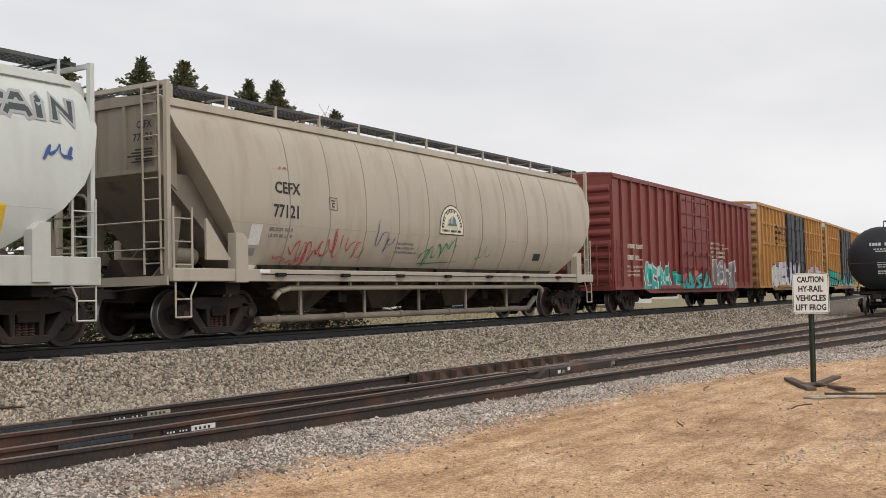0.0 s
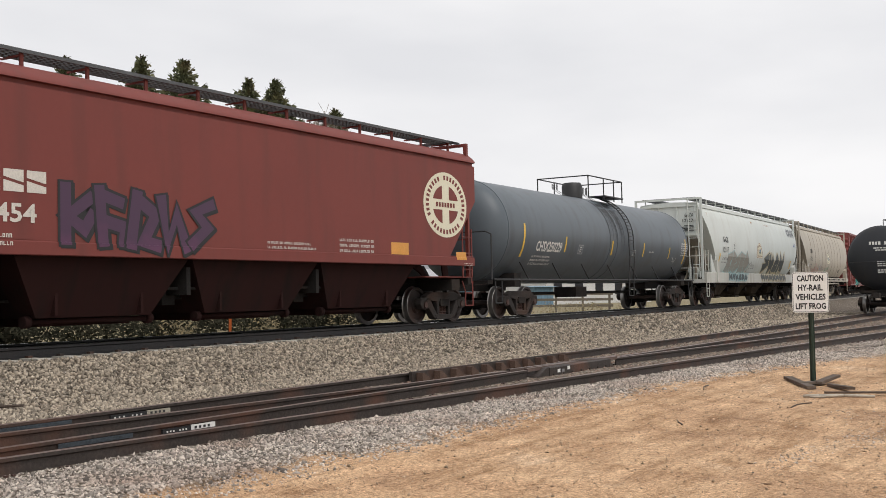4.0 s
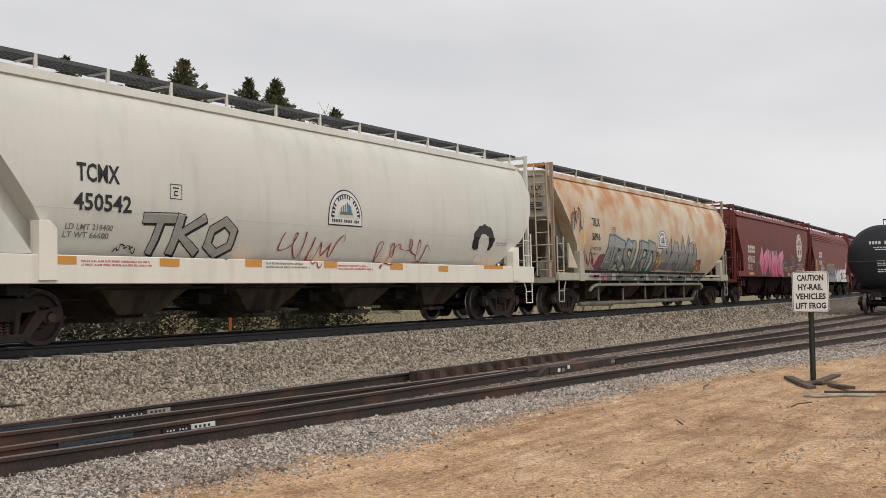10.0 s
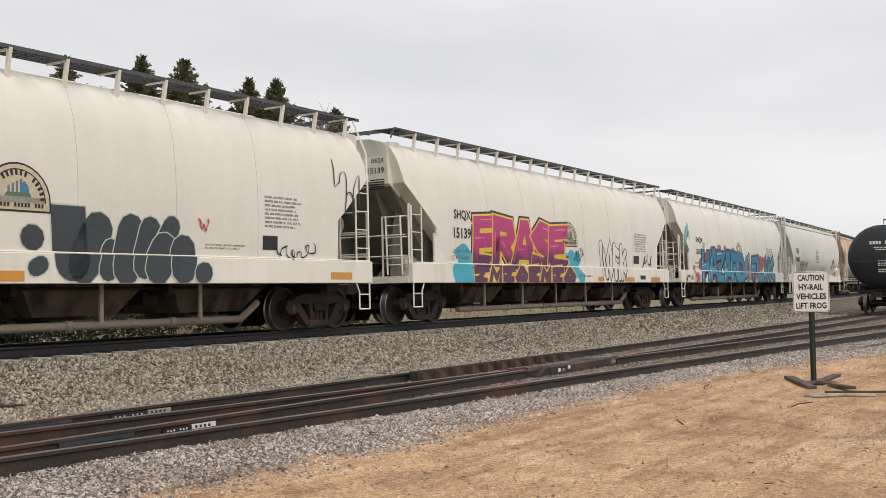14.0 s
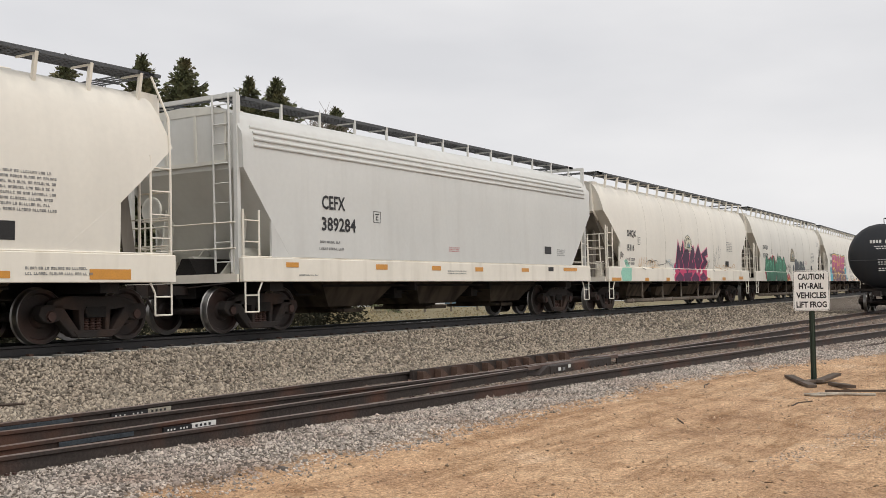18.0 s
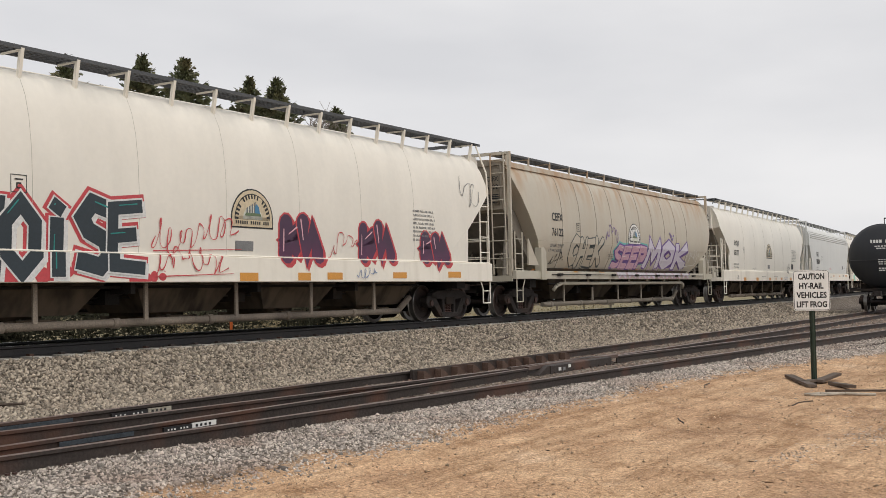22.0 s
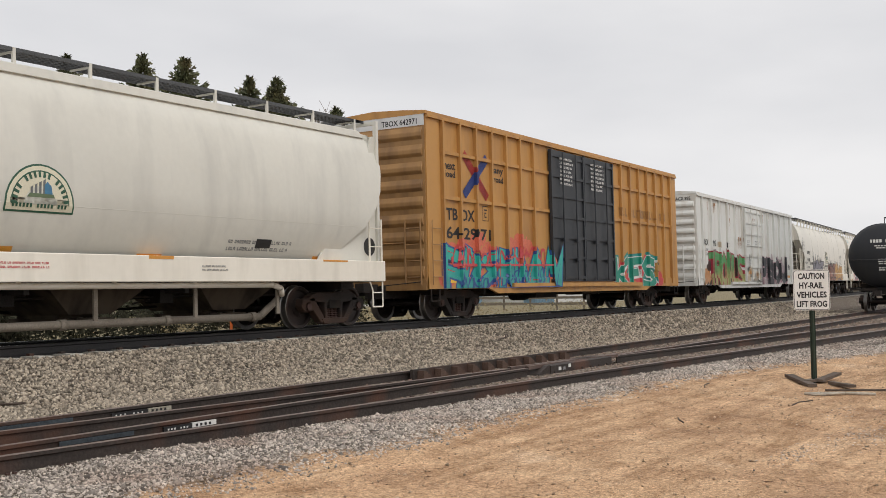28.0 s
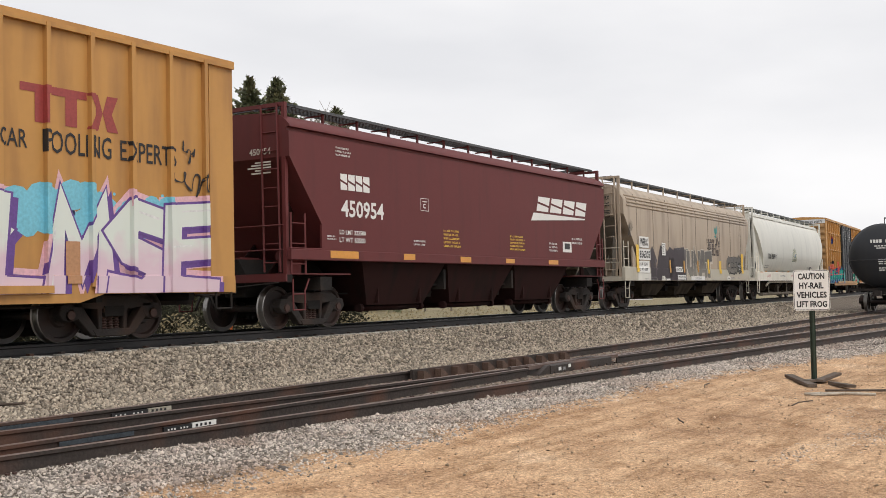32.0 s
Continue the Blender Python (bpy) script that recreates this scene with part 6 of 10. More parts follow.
def bare_tree(x, y, top, seed):
    rng = random.Random(seed)
    tr = thing("bare_tree", "leafless tree with a fan of fine grey twigs", "tree")
    tr.matrix_basis = pose(x, y, -0.55)
    h = top + 0.55
    limb_m = mat("twig_grey", (0.27, 0.235, 0.20), 0.9, 0, 0.25, 4, 40, 0.2)
    tb, cb = bmesh.new(), bmesh.new()
    rod(tb, (0, 0, 0), (0.05, 0, h * 0.45), 0.11, 8)
    rod(tb, (0.05, 0, h * 0.45), (0, 0.04, h * 0.72), 0.075, 8)

    def grow(p, d, ln, r, depth):
        q = p + d * ln
        rod(cb, p, q, r, 4)
        if depth == 0:
            return
        for _ in range(3):
            a = Vector((rng.gauss(0, 1), rng.gauss(0, 1), rng.gauss(0.3, 0.6))).normalized()
            grow(p.lerp(q, rng.uniform(0.45, 1.0)), (d * 1.1 + a * 0.75).normalized(), ln * rng.uniform(0.55, 0.75), r * 0.72, depth - 1)
    for k in range(9):
        z = h * (0.42 + 0.03 * k)
        a = rng.uniform(0, 6.28)
        grow(Vector((0.03, 0, z)), Vector((math.cos(a) * 0.4, math.sin(a) * 0.4, 0.9)).normalized(), (h - z) * 0.44, 0.04, 4)
    part("trunk", tb, limb_m, tr)
    part("crown", cb, limb_m, tr, "fine grey twigs")


bare_tree(48.0, 23.56, 11.5, 51)
for k, (x, y, top, spread) in enumerate(((38.4, 33.2, 13.95, 2.3), (39.6, 31.6, 12.2, 2.2), (41.37, 30.5, 14.2, 2.5), (43.06, 28.93, 14.05, 2.6), (45.58, 26.34, 13.1, 2.2), (46.6, 25.22, 13.1, 2.3), (48.8, 22.6, 11.4, 2.0))):
    spruce(x, y, top, spread, 20 + k)


def leaf_mass(name, label, centres, material, seed, leaf=0.09, flat=0.7):
    """Many small leaves round each centre (x, y, z, radius, count)."""
    rng = random.Random(seed)
    bm = bmesh.new()
    for x, y, z, r, n in centres:
        for _ in range(n):
            d = Vector((rng.gauss(0, 1), rng.gauss(0, 1), rng.gauss(0, 1) * flat)).normalized() * r * rng.uniform(0.35, 1.0) ** 0.6
            c = Vector((x, y, z)) + d
            u = Vector((rng.uniform(-1, 1), rng.uniform(-1, 1), rng.uniform(-1, 1))).normalized() * leaf * rng.uniform(0.6, 1.4)
            w = u.orthogonal().normalized() * leaf * 0.5
            bm.faces.new([bm.verts.new(q) for q in (c - u, c + w, c + u, c - w)])
    me = bpy.data.meshes.new(name)
    bm.to_mesh(me)
    bm.free()
    me.materials.append(material)
    return tagged(new(name, me), label, "shrubs", kind="stuff")


def shrubbery():
    rng = random.Random(5)
    hedge, tan = [], []
    for i in range(190):
        x = rng.uniform(7, 31)
        y = 6.7 + x * 0.012 + abs(rng.gauss(0, 1.2))
        r = rng.uniform(0.45, 1.1)
        hedge.append((x, y, -0.5 + r * rng.uniform(0.35, 0.9), r, int(190 * r)))
    for x, y in ((20.6, 6.1), (21.2, 6.3), (24.2, 6.2), (24.8, 6.4), (12.5, 6.0), (28.3, 6.5)):
        tan.append((x, y, -0.15, 0.42, 90))
    for i in range(40):
        tan.append((rng.uniform(31, 60), 9 + rng.uniform(-1, 2), -0.3, 0.45, 50))
    leaf_mass("shrubs", "dark tangled shrubs behind the line", hedge, mat("shrub_leaf", (0.036, 0.036, 0.025), 0.95, 0, 0.3, 1, 20, 0, (0.075, 0.062, 0.04), 0.5, island=0.6, spec=0.0), 3, 0.075)
    leaf_mass("dry_weeds", "pale dry weeds behind the line", tan, mat("dry_leaf", (0.24, 0.19, 0.10), 0.85, 0, 0.3, 1, 20, 0, island=0.4), 4, 0.06)
    bm = bmesh.new()
    for _ in range(26000):
        x = rng.uniform(4, 62)
        s = x * x / 2 / R_MAIN
        y = s + 3.4 + abs(rng.gauss(0, 1.8))
        z = ground_z(x, y)
        hgt = rng.uniform(0.05, 0.16) * (2.6 if rng.random() < 0.05 else 1)
        a = rng.uniform(0, 6.28)
        w = Vector((math.cos(a), math.sin(a), 0)) * 0.012
        tip = Vector((x + rng.uniform(-0.06, 0.06), y + rng.uniform(-0.06, 0.06), z + hgt))
        p = Vector((x, y, z - 0.01))
        bm.faces.new([bm.verts.new(q) for q in (p - w, p + w, tip)])
    me = bpy.data.meshes.new("verge_grass")
    bm.to_mesh(me)
    bm.free()
    me.materials.append(mat("grass_blade", (0.19, 0.18, 0.07), 0.8, 0, 0.25, 0.4, 20, 0, (0.42, 0.34, 0.19), 0.9, island=0.4))
    tagged(new("verge_grass", me), "green and straw-coloured grass along the line", "grass", kind="stuff")


shrubbery()


def far_side():
    # orange marker post
    mk = thing("marker_post", "orange marker post with a white cap in the grass", "post")
    mk.matrix_basis = pose(22.3, 5.6, -0.5)
    bm = bmesh.new()
    prism_xz(bm, [(-0.05, 0), (0.05, 0), (0.05, 1.0), (0.0, 1.06), (-0.05, 1.0)], -0.008, 0.008)
    part("blade", tidy(bm), mat("orange_plastic", (0.62, 0.14, 0.03), 0.5, 0, 0.1), mk)
    bm = bmesh.new()
    box(bm, -0.052, 0.052, -0.012, 0.012, 0.86, 0.98)
    part("cap_band", bm, WHITE, mk)
    # wooden fence
    fn = thing("fence", "grey wooden rail fence behind the line", "fence")
    fn.matrix_basis = pose(50.5, 19.5, -0.6, 0, 0, -62)
    grey = mat("fence_wood", (0.16, 0.135, 0.105), 0.85, 0, 0.25, 3, 40, 0.3)
    for i in range(9):
        bm = bmesh.new()
        box(bm, -0.06 + i * 1.5, 0.06 + i * 1.5, -0.06, 0.06, 0, 1.25)
        part("fence_post", bm, grey, fn)
    for z in (0.45, 0.8, 1.12):
        bm = bmesh.new()
        box(bm, -0.1, 12.2, -0.09, -0.06, z - 0.07, z + 0.07)
        part("fence_rail", bm, grey, fn)
    # low pale buildings and a blue container in the yard beyond
    for x, y, w, d, h, hd, name, lb, colr, roofc in ((78, 24, 16, 8, 2.5, -10, "shed", "long low white metal shed beyond the line", (0.62, 0.62, 0.60), (0.35, 0.35, 0.36)), (64, 24, 1.9, 2.6, 1.7, -40, "container", "faded blue steel container in a yard", (0.15, 0.25, 0.33), (0.16, 0.26, 0.33)), (73, 22.5, 1.6, 2.4, 1.7, -40, "container", "faded blue steel container beside a white building", (0.15, 0.25, 0.33), (0.16, 0.26, 0.33)), (56, 32, 22, 6, 2.1, -4, "shed", "low white metal shed with a row of windows", (0.66, 0.66, 0.65), (0.40, 0.40, 0.41)), (105, 34, 24, 9, 3.0, -6, "house", "distant white building with a grey roof", (0.55, 0.55, 0.54), (0.22, 0.21, 0.21)), (92, 44, 14, 9, 3.2, 5, "house", "distant pale building with a grey roof", (0.58, 0.56, 0.52), (0.2, 0.2, 0.21))):
        hs = thing(name, lb, name)
        hs.matrix_basis = pose(x, y, -0.75, 0, 0, hd)
        bm = bmesh.new()
        box(bm, 0, w, 0, d, 0, h)
        wall = part("wall", bm, mat(name + "_wall_%d" % x, colr, 0.7, 0, 0.12, 0.5, 10, 0.1), hs)
        bm = bmesh.new()
        rise = 0.06 if name == "container" else 1.2
        prism_yz(bm, [(-0.3, h), (d + 0.3, h), (d / 2, h + rise)], -0.3, w + 0.3)
        part("roof", tidy(bm), mat(name + "_roof_%d" % x, roofc, 0.7, 0, 0.15, 0.5, 10, 0.1), hs)
        if name != "container":
            for k in range(int(w // 3)):
                bm = bmesh.new()
                box(bm, 1 + k * 3, 2.1 + k * 3, -0.05, 0.02, 1.0, 2.0)
                part("window", bm, mat("dark_pane", (0.03, 0.035, 0.04), 0.2, 0, 0.1), wall)
        else:
            for k in range(6):
                bm = bmesh.new()
                box(bm, 0.1 + k * 0.25, 0.2 + k * 0.25, -0.03, 0, 0.1, h - 0.1)
                part("corrugation", bm, MATS["container_wall_%d" % x], wall)


far_side()


# ---- lettering, emblems and sprayed paint on the cars ----
def spray(name, color, c2=None, z_mid=1.9, rough=0.45):
    """Sprayed paint; with c2 it fades to a second colour below z_mid."""
    key = "spray_" + name
    if key in MATS:
        return MATS[key]
    if c2 is None:
        return mat(key, color, rough, 0, 0.14, 2.0, 20, 0.03)
    m = MATS[key] = bpy.data.materials.new(key)
    m.use_nodes = True
    n, l = m.node_tree.nodes, m.node_tree.links
    tc, sep, nz, ad, mr, mx = (n.new("ShaderNode" + k) for k in ("TexCoord", "SeparateXYZ", "TexNoise", "Math", "MapRange", "Mix"))
    nz.inputs["Scale"].default_value = 2.5
    ad.operation = "ADD"
    mx.data_type = "RGBA"
    l.new(tc.outputs["Object"], sep.inputs[0])
    l.new(tc.outputs["Object"], nz.inputs["Vector"])
    l.new(sep.outputs["Z"], ad.inputs[0])
    l.new(nz.outputs["Fac"], ad.inputs[1])
    l.new(ad.outputs[0], mr.inputs["Value"])
    mr.inputs["From Min"].default_value, mr.inputs["From Max"].default_value = z_mid + 0.28, z_mid + 0.72
    l.new(mr.outputs["Result"], mx.inputs["Factor"])
    mx.inputs["A"].default_value, mx.inputs["B"].default_value = (*c2, 1), (*color, 1)
    l.new(mx.outputs["Result"], n["Principled BSDF"].inputs["Base Color"])
    n["Principled BSDF"].inputs["Roughness"].default_value = rough
    return m


def reach(side, x, z):
    """How far the car's near side stands out from the centre line at x, z."""
    if side[0] == "hop":
        return 1.62 if z < side[2] else surf(side[1], z)
    if side[0] == "tank":
        return math.sqrt(max(0.01, side[1] ** 2 - (z - side[2]) ** 2))
    for r in side[2]:
        if abs(x - r) < 0.042:
            return side[1] + 0.10
    if side[3][0] < x < side[3][1]:
        return side[1] + 0.145
    if z < side[4] + 0.30:
        return side[1] + 0.045
    return side[1]


def lay(car, name, bm, material, off, label="", cut=True):
    """Lays flat artwork (x, 0, z) on the near side of a car."""
    side = SIDE[car.name]
    zs = [v.co.z for v in bm.verts]
    xs = [v.co.x for v in bm.verts]
    if not zs:
        bm.free()
        return
    if cut:
        planes = []
        if side[0] == "hop":
            planes += [((0, 0, z), (0, 0, 1)) for z in (side[2] - 0.002, side[2] + 0.002, side[3] + 0.012)]
        if side[0] != "box":
            z = math.ceil(min(zs) / 0.22) * 0.22
            while z < max(zs):
                planes.append(((0, 0, z), (0, 0, 1)))
                z += 0.22
        else:
            edges = [e for r in side[2] for e in (r - 0.045, r - 0.041, r + 0.041, r + 0.045)] + [e for d in side[3][:2] for e in (d - 0.003, d + 0.003)]
            planes += [((x, 0, 0), (1, 0, 0)) for x in edges if min(xs) < x < max(xs)]
            planes += [((0, 0, side[4] + 0.01), (0, 0, 1)), ((0, 0, side[4] + 0.298), (0, 0, 1)), ((0, 0, side[4] + 0.302), (0, 0, 1))]
        for co, no in planes:
            bmesh.ops.bisect_plane(bm, geom=bm.verts[:] + bm.edges[:] + bm.faces[:], plane_co=co, plane_no=no, dist=0.0005)
    low = side[3] + 0.012 if side[0] == "hop" else side[4] + 0.01 if side[0] == "box" else 0.0
    for v in bm.verts:
        v.co.z = max(v.co.z, low)
        v.co.y -= reach(side, v.co.x, v.co.z) + off
    for f in bm.faces:
        f.normal_update()
        if f.normal.y > 0:
            f.normal_flip()
    return part(name, bm, material, car, label)


def stuff_of(ob):
    """Marks too small to pick apart."""
    if ob is not None:
        tagged(ob, kind="stuff")


def poly(bm, pts, y=0.0):
    bm.faces.new([bm.verts.new((x, -y, z)) for x, z in pts])


def disc(bm, cx, cz, rx, rz, n=16, y=0.0):
    poly(bm, [(cx + rx * math.cos(6.2832 * i / n), cz + rz * math.sin(6.2832 * i / n)) for i in range(n)], y)


def stroke(bm, p, q, w0, w1, y=0.0, round_=True):
    p, q = Vector(p), Vector(q)
    d = (q - p)
    if d.length < 1e-5:
        return
    s = Vector((-d.y, d.x)).normalized()
    if round_ is None:
        p, q = p - d.normalized() * w0 * 0.7, q + d.normalized() * w1 * 0.7
    poly(bm, [tuple(p + s * w0), tuple(p - s * w0), tuple(q - s * w1), tuple(q + s * w1)], y)
    if round_:
        disc(bm, p.x, p.y, w0, w0, 10, y + 0.0003)
        disc(bm, q.x, q.y, w1, w1, 10, y + 0.0006)


def ribbon(bm, pts, w0, y=0.0, round_=False):
    """One flat band along pts with mitred corners and square or round ends."""
    pts = [Vector(p) for p in pts]
    closed = (pts[0] - pts[-1]).length < 1e-6
    dirs = [(q - p).normalized() for p, q in zip(pts, pts[1:])]
    if not closed:
        e = 0.0 if round_ else 0.7 * w0
        pts = [pts[0] - dirs[0] * e] + pts[1:-1] + [pts[-1] + dirs[-1] * e]
    ring = []
    for i, p in enumerate(pts[:-1] if closed else pts):
        d0, d1 = (dirs[i - 1] if i or closed else dirs[0]), (dirs[i] if i < len(dirs) else dirs[-1])
        n0, n1 = Vector((-d0.y, d0.x)), Vector((-d1.y, d1.x))
        n = (n0 + n1)
        n = n.normalized() if n.length > 1e-4 else n0
        n = n * (w0 / max(0.62, n.dot(n0)))
        ring.append([bm.verts.new((p.x + n.x, -y, p.y + n.y)), bm.verts.new((p.x - n.x, -y, p.y - n.y))])
    for a, b in zip(ring, ring[1:] + (ring[:1] if closed else [])):
        bm.faces.new((a[0], a[1], b[1], b[0]))
    if round_ and not closed:
        for (va, vb), p, d in ((ring[0], pts[0], -dirs[0]), (ring[-1], pts[-1], dirs[-1])):
            n = (Vector((va.co.x, va.co.z)) - p)
            arc = [bm.verts.new((p.x + n.x * math.cos(k) + d.x * w0 * math.sin(k), -y, p.y + n.y * math.cos(k) + d.y * w0 * math.sin(k))) for k in (0.63, 1.26, 1.88, 2.51)]
            bm.faces.new([va] + arc + [vb])


def a_word(car, b, txt, m, bold=None, off=0.010):
    """A painted word: each large letter a part of its own, small print joined."""
    x0, x1, z0, z1 = b
    pts, fs = text_data(txt, bold if bold is not None else 0.022 if z1 - z0 >= 0.16 else 0.014)
    group = list(range(len(pts)))

    def root(i):
        while group[i] != i:
            i = group[i]
        return i
    if z1 - z0 >= 0.16:
        for f in fs:
            for i in f[1:]:
                group[root(i)] = root(f[0])
    else:
        group = [0] * len(pts)
    letters = collections.defaultdict(list)
    for f in fs:
        letters[root(f[0])].append(f)
    for faces in letters.values():
        bm = bmesh.new()
        vs = {i: bm.verts.new((x0 + (x1 - x0) * pts[i][0], 0, z0 + (z1 - z0) * pts[i][1])) for i in sorted({i for f in faces for i in f})}
        for f in faces:
            try:
                bm.faces.new([vs[i] for i in f])
            except ValueError:
                pass
        if z1 - z0 >= 0.16:
            lay(car, "letter", bm, m, off)
        else:
            stuff_of(lay(car, "small_print", bm, m, off))


def a_blocks(car, b, n, m, slant=0.0):
    """A brand's emblem as plain shapes: slanting blocks, each with a slit."""
    x0, x1, z0, z1 = b
    w = (x1 - x0) / n
    h = z1 - z0

    for i in range(n):
        xa = x0 + w * i + w * 0.05
        for us, vs in (((0, .86, .86, 0), (0, 0, .30, .52)), ((0, .86, .86, 0), (.66, .44, 1, 1))):
            bm = bmesh.new()
            poly(bm, [(xa + u * w + slant * v * h, z0 + v * h) for u, v in zip(us, vs)])
            lay(car, "emblem_block", bm, m, 0.007, cut=False)


def a_truss(car, b, m):
    """A rail-like emblem: one long bar, two stems under it and two chevrons."""
    x0, x1, z0, z1 = b
    w, h = x1 - x0, z1 - z0
    bm = bmesh.new()
    for u0, u1, v0, v1 in ((0, .66, .78, 1), (.14, .25, 0, .78), (.44, .56, 0, .78)):
        poly(bm, [(x0 + u0 * w, z0 + v0 * h), (x0 + u1 * w, z0 + v0 * h), (x0 + u1 * w, z0 + v1 * h), (x0 + u0 * w, z0 + v1 * h)])
    for xa, f in ((.66, 1), (1.0, -1)):
        poly(bm, [(x0 + xa * w, z0), (x0 + (xa + f * .12) * w, z0), (x0 + (xa + f * .17) * w + .0, z0 + h * .5), (x0 + (xa + f * .12) * w, z0 + h), (x0 + xa * w, z0 + h), (x0 + (xa + f * .07) * w, z0 + h * .5)])
    lay(car, "emblem_bar", bm, m, 0.007)


def a_wedge(car, b, m):
    """A stripe that thins out towards its far end."""
    x0, x1, z0, z1 = b
    bm = bmesh.new()
    h = z1 - z0
    poly(bm, [(x0, z0), (x1, z1 - h * 0.22), (x1 + 0.06, z1 - h * 0.05), (x0 + 0.18, z1)])
    lay(car, "emblem_stripe", bm, m, 0.007, cut=False)


def a_bars(car, b, rows, m):
    """Small print that cannot be read: rows of words, each of short bars as wide as a letter."""
    x0, x1, z0, z1 = b
    rng = random.Random(int(x0 * 1000) + rows)
    bm = bmesh.new()
    h = (z1 - z0) / rows
    g = max(0.030, h * 0.50)
    for i in range(rows):
        x = x0
        end = x0 + (x1 - x0) * rng.uniform(0.8, 1.0)
        za = z0 + h * i + h * 0.24
        while x < end - g * 0.5:
            for _ in range(rng.randint(2, 7)):
                if x > end - g * 0.5:
                    break
                za1 = za + h * 0.5
                k = rng.random()
                if k < 0.6:
                    poly(bm, [(x, za), (x + g * 0.74, za), (x + g * 0.74, za + h * 0.13), (x, za + h * 0.13)])
                if k > 0.3:
                    poly(bm, [(x, za1 - h * 0.13), (x + g * 0.74, za1 - h * 0.13), (x + g * 0.74, za1), (x, za1)])
                for xa in ((x,) if k < 0.35 else (x, x + g * 0.5)):
                    poly(bm, [(xa, za), (xa + g * 0.26, za), (xa + g * 0.26, za1), (xa, za1)], 0.0006)
                x += g
            x += g * 0.7
    stuff_of(lay(car, "data_print", bm, m, 0.007, cut=SIDE[car.name][0] == "box"))


def a_rect(car, b, m, name="reflector", off=0.006):
    x0, x1, z0, z1 = b
    bm = bmesh.new()
    poly(bm, [(x0, z0), (x1, z0), (x1, z1), (x0, z1)])
    lay(car, name, bm, m, off)


def a_frame(car, b, m, off=0.007):
    """A thin square frame with a short word and one large letter's worth of bars in it."""
    x0, x1, z0, z1 = b
    t, w, h = 0.013, x1 - x0, z1 - z0
    bm = bmesh.new()
    inner = ((.24, .76, .70, .78), (.34, .42, .22, .56), (.34, .66, .22, .30), (.34, .66, .48, .56))
    for r in [(x0, x1, z0, z0 + t), (x0, x1, z1 - t, z1), (x0, x0 + t, z0 + t, z1 - t), (x1 - t, x1, z0 + t, z1 - t)] + [(x0 + u0 * w, x0 + u1 * w, z0 + v0 * h, z0 + v1 * h) for u0, u1, v0, v1 in inner]:
        poly(bm, [(r[0], r[2]), (r[1], r[2]), (r[1], r[3]), (r[0], r[3])])
    lay(car, "plate_box", bm, m, off, cut=False)


def a_lobes(car, b, lobes, line, fill, edge, square=False):
    """Swollen letters that overlap: each lobe runs from its foot to its top, with its own half width; square tops are cut flat."""
    x0, x1, z0, z1 = b
    w, h = x1 - x0, z1 - z0
    for k, (u0, v0, u1, v1, r) in enumerate(lobes):
        pts = [(x0 + u0 * w, z0 + v0 * h), (x0 + u1 * w, z0 + v1 * h)]
        for name, grow, m, off in (("sprayed_outline", edge, line, 0.0040), ("sprayed_fill", 0.0, fill, 0.0052)):
            bm = bmesh.new()
            if square:
                (xa, za), (xb, zb), wd = *pts, r * h + grow
                foot = [(xa + wd * math.cos(a), za + wd * math.sin(a)) for a in (math.pi * (1 + q / 9) for q in range(10))]
                poly(bm, foot + [(xb + wd * 0.96, zb + grow), (xb - wd * 1.04, zb + grow * 1.3)], k * 0.0024)
            else:
                ribbon(bm, pts, r * h + grow, k * 0.0024, True)
            lay(car, name, bm, m, off)


